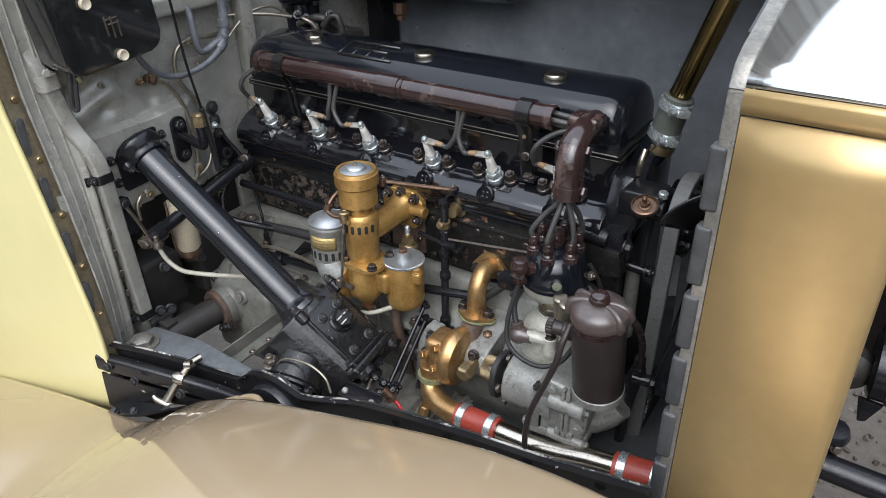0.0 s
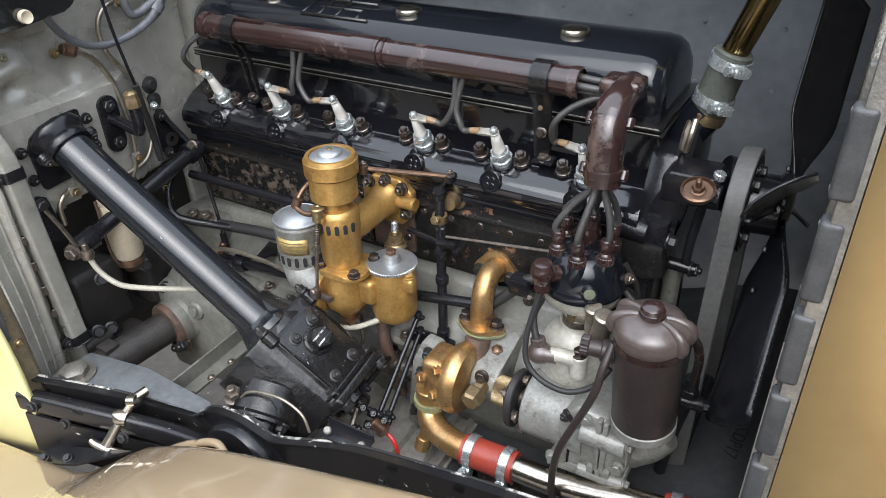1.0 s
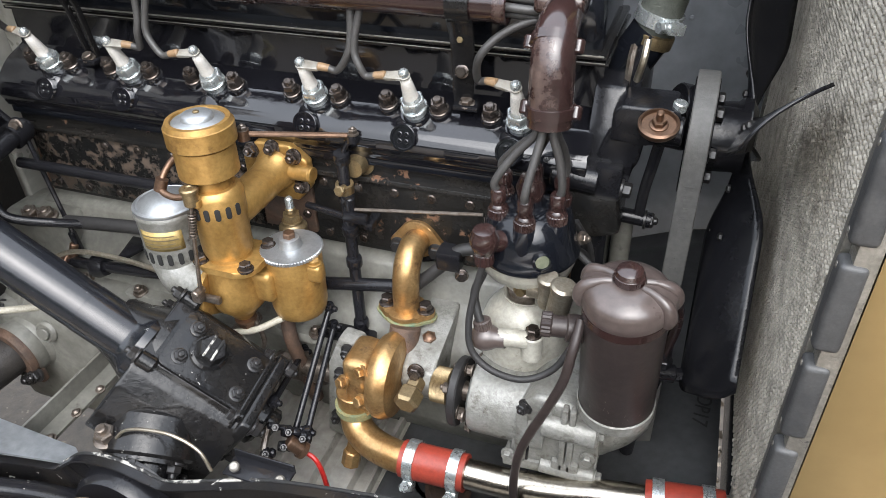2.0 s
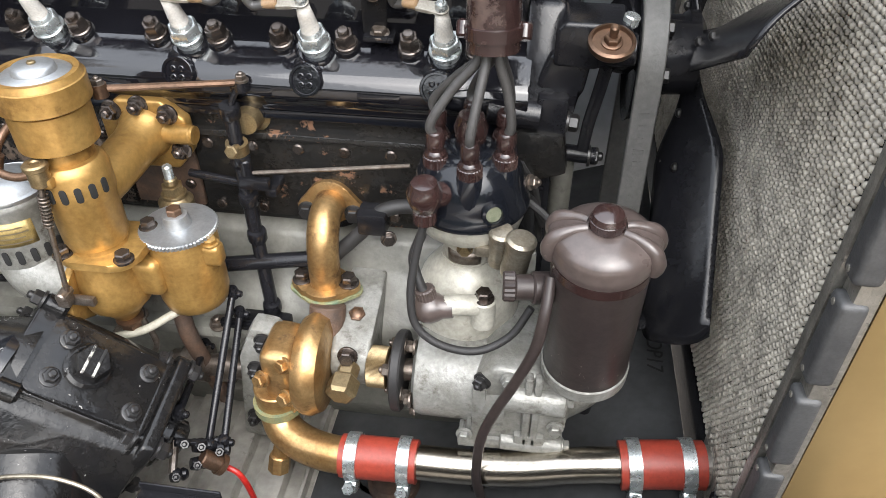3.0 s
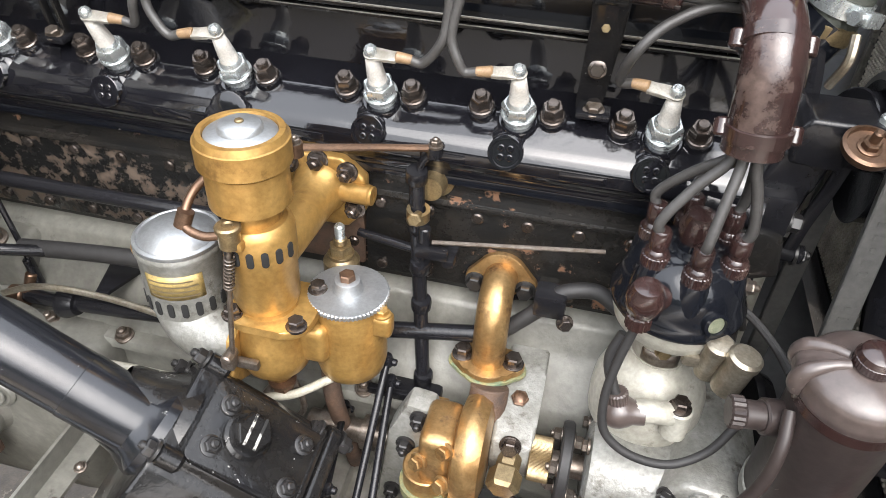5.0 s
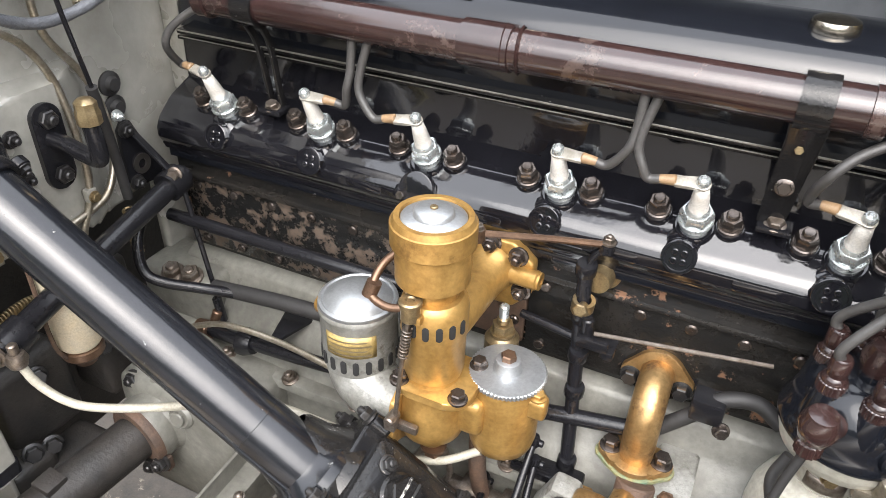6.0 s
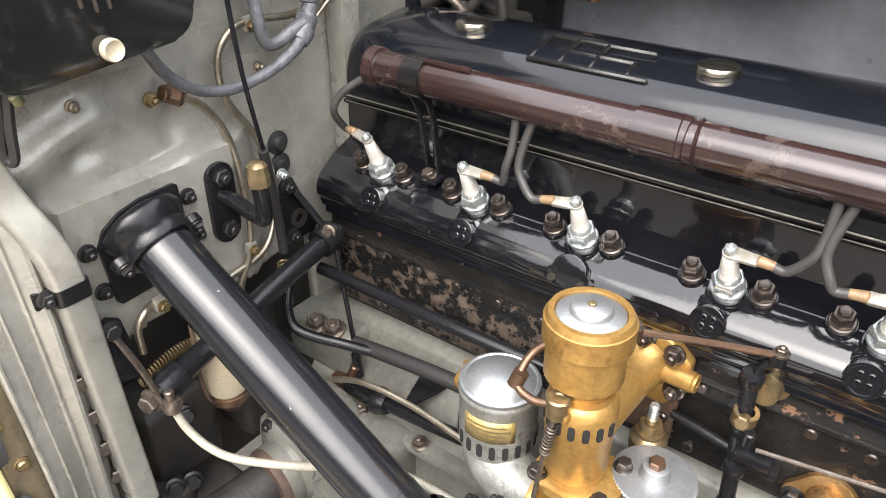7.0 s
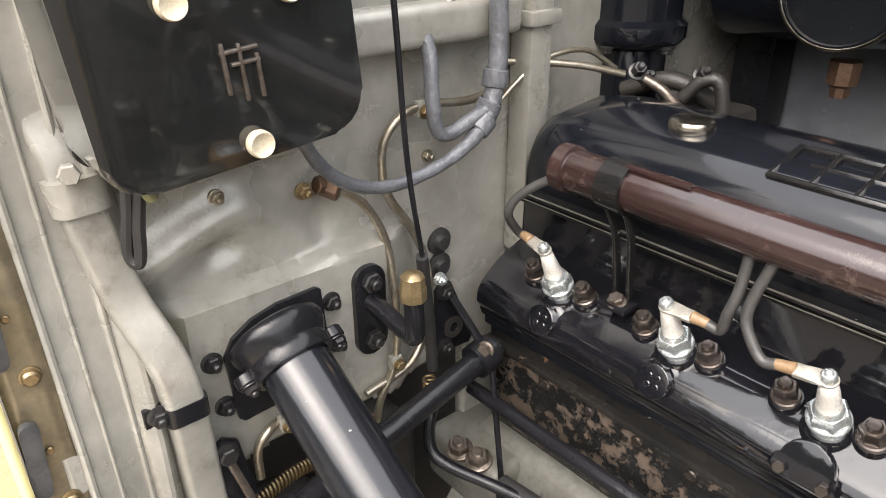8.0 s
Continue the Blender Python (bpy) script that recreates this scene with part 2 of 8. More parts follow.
PIPE = mat("dull_tinned_pipe", (0.42, 0.38, 0.31), 0.33, 0.85, col2=(0.28, 0.24, 0.18), scale=70)
GRAVEL = mat("damp_gravel", (0.070, 0.053, 0.036), 0.6, col2=(0.045, 0.035, 0.026), scale=40, fleck=(0.30, 0.25, 0.18), fleck_scale=45, fleck_at=(0.58, 0.66), bump=0.9, bump_scale=70)
# iron with deep shade already put into its base colour
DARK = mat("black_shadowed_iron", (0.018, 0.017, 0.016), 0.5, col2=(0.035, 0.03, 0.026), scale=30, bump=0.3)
PLATE = mat("engraved_brass_plate", (0.50, 0.36, 0.13), 0.45, 0.4, col2=(0.25, 0.185, 0.075), scale=150)
GREEN = mat("green_gasket_paint", (0.10, 0.16, 0.11), 0.5, col2=(0.25, 0.2, 0.08), scale=90)
glass = bpy.data.materials.new("clear_lens_glass")
glass.use_nodes = True
g = glass.node_tree.nodes["Principled BSDF"]
g.inputs["Transmission Weight"].default_value, g.inputs["Roughness"].default_value, g.inputs["IOR"].default_value = 1.0, 0.03, 1.45

# ---- mesh helpers ----
WORLD = {}
CACHE = {}


def along(p, d, spin=0.0):
    """A matrix at p whose z axis points along d."""
    return Matrix.Translation(p) @ Vector(d).to_track_quat("Z", "Y").to_matrix().to_4x4() @ Matrix.Rotation(radians(spin), 4, "Z")


def at(*p):
    return Matrix.Translation(p)


def lathe(bm, prof, m=None, seg=32, wob=None):
    m = m or Matrix.Identity(4)
    rings = []
    for r, z in prof:
        if r < 1e-6:
            rings.append([bm.verts.new(m @ Vector((0, 0, z)))])
        else:
            ring = []
            for i in range(seg):
                a = 2 * math.pi * i / seg
                q = r * (wob(a, z) if wob else 1.0)
                ring.append(bm.verts.new(m @ Vector((q * math.cos(a), q * math.sin(a), z))))
            rings.append(ring)
    for a, b in zip(rings, rings[1:]):
        for i in range(seg):
            j = (i + 1) % seg
            if len(a) == 1 and len(b) > 1:
                bm.faces.new((a[0], b[i], b[j]))
            elif len(b) == 1 and len(a) > 1:
                bm.faces.new((a[i], a[j], b[0]))
            elif len(a) > 1:
                bm.faces.new((a[i], a[j], b[j], b[i]))
    return bm


def cyl(bm, p, q, r, seg=24, ch=0.0012, r2=None):
    """A chamfered cylinder from p to q."""
    p, q = Vector(p), Vector(q)
    h = (q - p).length
    s = r if r2 is None else r2
    c = min(ch, r * 0.4, h * 0.4)
    return lathe(bm, [(0, 0), (r - c, 0), (r, c), (s, h - c), (s - c, h), (0, h)], along(p, q - p), seg)


def box(bm, c, s, m=None, bev=0.002, seg=2):
    mm = (m or Matrix.Identity(4)) @ Matrix.Translation(c) @ Matrix.Diagonal((*s, 1))
    r = bmesh.ops.create_cube(bm, size=1, matrix=mm)
    if bev:
        es = list({e for v in r["verts"] for e in v.link_edges})
        bmesh.ops.bevel(bm, geom=es, offset=bev, segments=seg, affect="EDGES", profile=0.6)
    return bm


def spline(pts, n=8):
    pts = [Vector(p) for p in pts]
    if len(pts) < 3:
        return pts
    ext = [2 * pts[0] - pts[1], *pts, 2 * pts[-1] - pts[-2]]
    out = []
    for a, b, c, d in zip(ext, ext[1:], ext[2:], ext[3:]):
        for i in range(n):
            t = i / n
            out.append(0.5 * (2 * b + (c - a) * t + (2 * a - 5 * b + 4 * c - d) * t * t + (3 * b - a - 3 * c + d) * t ** 3))
    return out + [pts[-1]]


def sweep(bm, pts, section, up=(0, 0, 1), n=8, scale=None, smooth=True):
    """A closed section carried along a path, with ends."""
    path = spline(pts, n) if smooth else [Vector(p) for p in pts]
    up = Vector(up)
    rings = []
    side = None
    for i, p in enumerate(path):
        t = (path[min(i + 1, len(path) - 1)] - path[max(i - 1, 0)]).normalized()
        if side is None:
            side = t.cross(up)
            if side.length < 1e-3:
                side = t.cross(Vector((1, 0.2, 0)))
        side = (side - t * side.dot(t)).normalized()
        nor = side.cross(t)
        k = scale(i / (len(path) - 1)) if scale else 1.0
        rings.append([bm.verts.new(p + side * (u * k) + nor * (v * k)) for u, v in section])
    s = len(section)
    for a, b in zip(rings, rings[1:]):
        for i in range(s):
            bm.faces.new((a[i], a[(i + 1) % s], b[(i + 1) % s], b[i]))
    bm.faces.new(rings[0])
    bm.faces.new(rings[-1])
    return bm


def tube(bm, pts, r, seg=12, n=8, scale=None, smooth=True):
    return sweep(bm, pts, [(r * math.cos(2 * math.pi * i / seg), r * math.sin(2 * math.pi * i / seg)) for i in range(seg)], n=n, scale=scale, smooth=smooth)


def prism(bm, poly, h, m=None, bev=0.0015, seg=2):
    """A polygon in local x, y raised to h along local z."""
    m = m or Matrix.Identity(4)
    a = [bm.verts.new(m @ Vector((x, y, 0))) for x, y in poly]
    b = [bm.verts.new(m @ Vector((x, y, h))) for x, y in poly]
    fs = [bm.faces.new(a), bm.faces.new(b)]
    for i in range(len(poly)):
        j = (i + 1) % len(poly)
        fs.append(bm.faces.new((a[i], a[j], b[j], b[i])))
    if bev:
        es = list({e for f in fs for e in f.edges})
        bmesh.ops.bevel(bm, geom=es, offset=bev, segments=seg, affect="EDGES", profile=0.6, clamp_overlap=True)
    return bm


def arc(cx, cy, r, a0, a1, n=12):
    return [(cx + r * math.cos(radians(a0 + (a1 - a0) * i / n)), cy + r * math.sin(radians(a0 + (a1 - a0) * i / n))) for i in range(n + 1)]


def rounded(w, h, r, n=5):
    return arc(w / 2 - r, h / 2 - r, r, 0, 90, n) + arc(-w / 2 + r, h / 2 - r, r, 90, 180, n) + arc(-w / 2 + r, -h / 2 + r, r, 180, 270, n) + arc(w / 2 - r, -h / 2 + r, r, 270, 360, n)


def link(name, me, m, parent, label=""):
    """One object on the mesh me at the plan pose m, under parent."""
    ob = new(name, me)
    base = WORLD.get(parent, Vector((0, 0, 0)))
    p = m.translation.copy()
    ob.parent = parent
    ob.matrix_basis = Matrix.Translation((p - base) * K) @ m.to_3x3().to_4x4()
    WORLD[ob] = p
    if label:
        ob["label"] = label
    return ob


def part(name, bm, material, parent=None, label="", category="", group="", kind="", angle=38, flat=False):
    """Links a bmesh, drawn in plan units, as ONE mesh object, under a thing or a part or on its own."""
    bmesh.ops.recalc_face_normals(bm, faces=bm.faces[:])
    lo = Vector([min(v.co[i] for v in bm.verts) for i in range(3)])
    hi = Vector([max(v.co[i] for v in bm.verts) for i in range(3)])
    c = (lo + hi) / 2
    bmesh.ops.transform(bm, matrix=Matrix.Scale(K, 4) @ Matrix.Translation(-c), verts=bm.verts[:])
    me = bpy.data.meshes.new(name)
    bm.to_mesh(me)
    bm.free()
    me.materials.append(material)
    if not flat:
        me.shade_smooth()
        me.set_sharp_from_angle(angle=radians(angle))
    ob = link(name, me, Matrix.Translation(c), parent, label)
    return tagged(ob, "", category, group, kind)


def thing(name, p, label, category, group="", kind="", over=(0, 0, 0)):
    """The Empty of a thing at the plan place p. over: how far the whole thing is set over from the places that its parts are drawn at."""
    ob = new(name)
    ob.location = (Vector(p) + Vector(over)) * K
    ob.empty_display_size = 0.02
    WORLD[ob] = Vector(p)
    return tagged(ob, label, category, group, kind)


def B():
    return bmesh.new()


def bolt(parent, p, d, r=0.008, h=0.007, material=None, washer=True, stud=0.0, dome=False, spin=0.0, name="bolt", slot=False):
    """A hexagon bolt or nut with its washer, as a part on shared mesh data."""
    material = material or BOLT
    key = (round(r, 5), round(h, 5), material.name, washer, stud, dome, slot)
    if key not in CACHE:
        bm = B()
        z0 = 0.0
        if washer:
            lathe(bm, [(0, -0.001), (r * 1.28, -0.001), (r * 1.28, r * 0.16), (r * 1.1, r * 0.24), (0, r * 0.24)], seg=20)
            z0 = r * 0.2
        if slot:
            lathe(bm, [(0, z0), (r, z0), (r * 0.98, z0 + h * 0.6), (r * 0.7, z0 + h), (0, z0 + h)], seg=18)
            box(bm, (0, 0, z0 + h), (r * 1.5, r * 0.22, h * 0.25), bev=0)
        else:
            lathe(bm, [(0, z0), (r * 0.96, z0), (r, z0 + h * 0.12), (r, z0 + h * 0.82), (r * 0.86, z0 + h), (0, z0 + h)], seg=6)
            if dome:
                lathe(bm, [(r * 0.8, z0 + h * 0.9), (r * 0.6, z0 + h * 1.25), (r * 0.3, z0 + h * 1.42), (0, z0 + h * 1.46)], seg=16)
            if stud:
                cyl(bm, (0, 0, z0 + h * 0.8), (0, 0, z0 + h + stud), r * 0.52, 14)
        bmesh.ops.recalc_face_normals(bm, faces=bm.faces[:])
        bmesh.ops.transform(bm, matrix=Matrix.Scale(K, 4), verts=bm.verts[:])
        me = bpy.data.meshes.new(name)
        bm.to_mesh(me)
        bm.free()
        me.materials.append(material)
        me.shade_smooth()
        me.set_sharp_from_angle(angle=radians(30))
        CACHE[key] = me
    return link(name, CACHE[key], along(p, d, spin), parent)


def knurl(bm, r, z0, z1, m=None, n=60, depth=0.0006):
    """A ring with fine upright ribs round it."""
    prof = [(0, z0), (r - 0.0015, z0), (r, z0 + 0.001), (r, z1 - 0.001), (r - 0.0015, z1), (0, z1)]
    return lathe(bm, prof, m, n * 2, wob=lambda a, z: 1.0 - (depth / r if int(round(a / (math.pi / n))) % 2 else 0.0))


def clip_band(parent, p, d, r, w=0.012, screw_dir=(0, 0, -1), name="hose_clip"):
    """A worm-drive hose clip round an axis."""
    d = Vector(d).normalized()
    p = Vector(p)
    bm = B()
    lathe(bm, [(r + 0.0003, -w / 2), (r + 0.0022, -w / 2), (r + 0.0022, w / 2), (r + 0.0003, w / 2), (r + 0.0003, -w / 2)], along(p, d), 40)
    band = part(name, bm, ZINC, parent, "zinc worm-drive hose clip")
    s = Vector(screw_dir)
    s = (s - d * s.dot(d)).normalized()
    c = p + s * (r + 0.006)
    t = d.cross(s)
    bm = B()
    box(bm, (0, 0, 0), (w * 1.0, 0.010, 0.016), along(c, t, 0), 0.0015)
    cyl(bm, c - t * 0.013, c + t * 0.006, 0.0045, 16)
    lathe(bm, [(0, 0), (0.0052, 0), (0.0052, 0.004), (0.0045, 0.0045), (0, 0.0045)], along(c - t * 0.0165, t), 6)
    part("clip_screw", bm, ZINC, band)
    return band


def grid(bm, nu, nv, f):
    vs = [[bm.verts.new(f(i / nu, j / nv)) for j in range(nv + 1)] for i in range(nu + 1)]
    for i in range(nu):
        for j in range(nv):
            bm.faces.new((vs[i][j], vs[i + 1][j], vs[i + 1][j + 1], vs[i][j + 1]))
    return bm


def thick(ob, t, away=(0, 0, -1)):
    """Gives a sheet its thickness on the side that away points to."""
    s = ob.modifiers.new("thickness", "SOLIDIFY")
    mean = sum((p.normal * p.area for p in ob.data.polygons), Vector())
    s.thickness, s.offset = t * K, 1.0 if mean.dot(Vector(away)) > 0 else -1.0
    return ob


def lerp_table(rows, x):
    for (a, b), (c, d) in zip(rows, rows[1:]):
        if x <= c:
            t = max(0.0, (x - a) / (c - a))
            return b + (d - b) * t
    return rows[-1][1]


def smooth(a, b, x):
    t = min(1.0, max(0.0, (x - a) / (b - a)))
    return t * t * (3 - 2 * t)


# ---- the ground ----
bm = B()
rings = [0, 1.5, 3, 6, 14, 40, 150, 900]
lathe(bm, [(0, 0)] + [(r, 0) for r in rings[1:]], at(0.5, 0, 0), 48)
ground = part("ground", bm, GRAVEL, label="damp brown gravel and sand underfoot", category="ground", kind="structure")
rnd = random.Random(4)
bm = B()
for i in range(1500):
    x, y = rnd.uniform(0.9, 1.9), rnd.uniform(-0.2, 1.9)
    s = rnd.uniform(0.004, 0.014)
    m = at(x, y, s * 0.2) @ Euler((rnd.random() * 6, rnd.random() * 6, rnd.random() * 6)).to_matrix().to_4x4() @ Matrix.Diagonal((s, s * rnd.uniform(0.6, 1), s * 0.6, 1))
    bmesh.ops.create_icosphere(bm, subdivisions=1, radius=1, matrix=m)
part("gravel", bm, GRAVEL, label="loose brown and buff gravel stones", category="gravel", kind="stuff")

# ---- distant hedge round the parking place, mirrored in the enamel ----
LEAF = mat("distant_hedge_green", (0.045, 0.065, 0.025), 0.7, col2=(0.025, 0.035, 0.014), scale=1.2, bump=0.6, bump_scale=6)
bm = B()
rnd = random.Random(11)
N = 160
ringlow = [bm.verts.new((0.5 + 16 * math.cos(2 * math.pi * i / N), 16 * math.sin(2 * math.pi * i / N), 0)) for i in range(N)]
prev = ringlow
for k in range(1, 6):
    cur = []
    for i in range(N):
        a = 2 * math.pi * i / N
        r = 16 + 0.25 * k + rnd.uniform(-0.35, 0.35)
        h = 0.95 * k + (rnd.uniform(-0.9, 0.9) if k == 5 else rnd.uniform(-0.15, 0.15)) + 0.6 * math.sin(5 * a) * (k > 3)
        cur.append(bm.verts.new((0.5 + r * math.cos(a), r * math.sin(a), h)))
    for i in range(N):
        j = (i + 1) % N
        bm.faces.new((prev[i], prev[j], cur[j], cur[i]))
    prev = cur
part("hedge_backdrop", bm, LEAF, label="dark green hedge far off round the car", category="hedge", kind="structure")

# ---- bulkhead ----


def bulk_x(y, z):
    """The face of the bulkhead: a pressed box with a crisp fold over the steering column and a diagonal swage."""
    side = 1 - smooth(-0.115, -0.060, y)
    top = 0.996 + 0.05 * max(0.0, y + 0.19)
    t = min(1.0, max(0.0, (z - top) / 0.060))
    ridge = (1 - smooth(0.0, 0.12, t)) * 0.70 + 0.30 * (1 - t) ** 1.6
    inner = smooth(-0.280, -0.266, y)
    swage = 0.012 * math.exp(-((z - (1.046 + 0.36 * (y + 0.229)) + 2.2 * max(0.0, y + 0.229) ** 1.5) / 0.017) ** 2) * (1 - smooth(-0.215, -0.165, y))
    dent = 0.009 * math.exp(-((y + 0.232) / 0.018) ** 2 - ((z - 1.026) / 0.010) ** 2)
    dimple = 0.006 * math.exp(-((y + 0.15) / 0.014) ** 2 - ((z - 1.022) / 0.016) ** 2)
    return 0.014 + 0.023 * side * ridge * inner + swage - dent - dimple + 0.004 * math.exp(-((y + 0.06) / 0.05) ** 2 - ((z - 1.0) / 0.05) ** 2)


bulkhead = thing("bulkhead", (0.0, 0.1, 0.6), "grey-beige painted pressed steel bulkhead with a bulge", "bulkhead", kind="structure")
bm = B()


def bulk_pt(u, v):
    y, z = -0.335 + 0.96 * u, 0.56 + 0.84 * v
    return Vector((bulk_x(y, z), y, z))


grid(bm, 240, 260, bulk_pt)
gone = []
for f in bm.faces:
    c = f.calc_center_median()
    edge = 0.862 + 0.01 * math.sin(c.y * 25)
    if -0.262 < c.y < -0.005 and c.z < edge:
        gone.append(f)
bmesh.ops.delete(bm, geom=gone, context="FACES")
thick(part("panel", bm, BULK, bulkhead), 0.012, (-1, 0, 0))
# raised beam and upright channel
bm = B()
box(bm, (0.028, -0.07, 1.154), (0.026, 0.20, 0.030), bev=0.008, seg=3)
part("cross_beam", bm, BULK, bulkhead)
bm = B()
box(bm, (0.028, 0.052, 1.10), (0.024, 0.026, 0.32), bev=0.004)
part("upright_channel", bm, BULK, bulkhead)
bm = B()
box(bm, (0.034, 0.052, 1.148), (0.022, 0.036, 0.012), bev=0.003)
part("channel_collar", bm, BULK, bulkhead)
bm = B()
prism(bm, rounded(0.13, 0.05, 0.008), 0.002, at(0.0165, -0.225, 1.105) @ Euler((radians(90), 0, radians(90))).to_matrix().to_4x4(), 0.0006)
part("backing_plate", bm, BULK, bulkhead)
for y, z in ((-0.227, 1.063), (-0.05, 1.05)):
    bolt(bulkhead, (bulk_x(y, z), y, z), (1, 0, 0), 0.0042, 0.004, PIPE, stud=0.004)
for y, z in ((-0.040, 0.972), (-0.039, 0.948)):
    bm = B()
    lathe(bm, [(0, 0), (0.012, 0), (0.012, 0.003), (0.008, 0.0045), (0.006, 0.009), (0, 0.0095)], along((bulk_x(y, z), y, z), (1, 0, 0)), 20)
    part("blanking_plug", bm, RUBBER, bulkhead)

# pillar channel that runs down the edge of the bulkhead
pillar = thing("bulkhead_pillar", (0.06, -0.29, 0.66), "grey-beige painted steel channel pillar with a joggle", "pillar", kind="structure")
bm = B()
sweep(bm, [(0.004, -0.325, 1.34), (0.012, -0.318, 1.16), (0.024, -0.310, 1.105), (0.030, -0.307, 1.07), (0.036, -0.299, 1.025), (0.051, -0.288, 0.985), (0.053, -0.283, 0.95), (0.049, -0.279, 0.86), (0.042, -0.271, 0.68)],
      rounded(0.0245, 0.020, 0.0042, 4), up=(1, 0, 0), n=7)
part("channel", bm, BULK, pillar)
bm = B()
sweep(bm, [(0.0295, -0.309, 1.102), (0.030, -0.308, 1.082)], rounded(0.032, 0.026, 0.010, 5), up=(1, 0, 0))
part("collar", bm, BULK, pillar)
bolt(pillar, (0.044, -0.313, 1.108), (1, -0.2, 0), 0.006, 0.006, BULK, washer=False)
for z, y, x in ((0.945, -0.2825, 0.0525), (0.69, -0.2715, 0.0425)):
    bm = B()
    sweep(bm, [(x, y, z + 0.007), (x, y, z - 0.007)], rounded(0.0275, 0.0225, 0.005, 3), up=(1, 0, 0))
    box(bm, (x - 0.002, y - 0.014, z), (0.004, 0.022, 0.014), bev=0.001)
    part("black_strap", bm, SATIN, pillar, "black painted strap")
    bolt(pillar, (x, y - 0.016, z), (1, -0.1, 0), 0.006, 0.006, DARKBOLT, stud=0.003)
for i in range(4):
    z = 0.857 - 0.039 * i
    bolt(pillar, (0.046 - 0.06 * (0.88 - z), -0.297 + 0.08 * (0.88 - z), z), (1, -0.15, 0), 0.0078, 0.006, STEEL, washer=False)
# flat flange and hinge strip between the pillar and the cowl
flange = thing("cowl_flange", (0.06, -0.34, 0.65), "grey-beige steel flange with a rolled edge", "flange", kind="structure")
bm = B()


def fl_pt(u, v):
    z = 1.36 - 0.72 * v
    lean = lerp_table([(0.62, 0.062), (0.70, 0.072), (0.78, 0.076), (0.93, 0.060), (1.08, 0.032), (1.40, 0.020)], z)
    lean += lerp_table([(0.62, -0.034), (0.78, -0.034), (0.93, -0.014), (1.08, -0.002), (1.40, 0.0)], z) * (1 - smooth(0.0, 0.9, u))
    y = -0.288 - 0.068 * u
    roll = 0.012 * math.exp(-((u - 0.18) / 0.10) ** 2)
    return Vector((lean + roll - 0.004, y, z))


grid(bm, 24, 50, fl_pt)
thick(part("sheet", bm, BULK, flange), 0.003, (-1, 0, 0))
for u_, r_ in ((0.36, 0.0022), (0.62, 0.0015), (0.84, 0.0026)):
    bm = B()
    tube(bm, [fl_pt(u_, k / 14) + Vector((0.0008, 0, 0)) for k in range(15)], r_, 8, n=3)
    part("rolled_bead", bm, BULK, flange)
bm = B()


def st_pt(u, v):
    z = 1.36 - 0.73 * v
    lean = lerp_table([(0.62, 0.080), (0.76, 0.077), (0.85, 0.067), (0.92, 0.057), (1.00, 0.045), (1.08, 0.030), (1.40, 0.022)], z)
    return Vector((lean, -0.3475 - 0.026 * u, z))


grid(bm, 4, 50, st_pt)
thick(part("hinge_strip", bm, STRIP, flange, "tarnished brass-coloured strip"), 0.003, (-1, 0, 0))
for i in range(7):
    z = 1.164 - 0.082 * i
    x = lerp_table([(0.62, 0.080), (0.76, 0.077), (0.85, 0.067), (0.92, 0.057), (1.00, 0.045), (1.08, 0.030), (1.40, 0.022)], z)
    bolt(flange, (x, -0.3575, z), (1, -0.1, 0), 0.0048, 0.004, BRASS, slot=True, name="screw")
    bolt(flange, (x - 0.004, -0.3600, z + 0.036), (1, -0.1, 0), 0.0024, 0.0012, BRASS, slot=True, name="rivet", washer=False)
    if not 0.68 < z < 1.02:
        continue
    bm = B()
    prism(bm, rounded(0.0100, 0.052, 0.0048, 5), 0.005, Matrix(((0, 0, 1, x - 0.0015), (1, 0, 0, -0.3685), (0, 1, 0, z + 0.036), (0, 0, 0, 1))) @ Matrix.Rotation(radians(-3), 4, "Z"), 0.0018)
    part("webbing_pad", bm, PAD, flange, "worn grey-black pad in its slot")

# cowl
cowl = thing("scuttle_panel", (-0.4, -0.4, 0.5), "pale yellow painted body side panel beside the engine bay", "body panel", kind="structure")
bm = B()


def cowl_pt(u, v):
    low = 0.57 - 0.30 * (1 - u)
    z = 1.40 - (1.40 - low) * v
    edge = lerp_table([(0.40, 0.040), (0.586, 0.066), (0.687, 0.087), (0.749, 0.089), (0.854, 0.076), (0.953, 0.061), (1.08, 0.036), (1.42, 0.020)], z)
    x = edge - 1.3 * (1 - u) ** 1.5
    y = lerp_table([(0.40, -0.362), (0.585, -0.372), (0.656, -0.375), (0.75, -0.377), (0.85, -0.379), (0.93, -0.3805), (1.42, -0.384)], z)
    return Vector((x, y - 0.055 * smooth(0, 1, (1 - u)), z))


grid(bm, 30, 30, cowl_pt)
thick(part("panel", bm, YELLOW, cowl), 0.006, (0, 1, 0))

# far half of the bonnet, closed
bonnet = thing("far_bonnet_half", (0.4, 0.42, 0.6), "closed blue-grey steel bonnet half seen from inside", "bonnet", kind="structure")
bm = B()


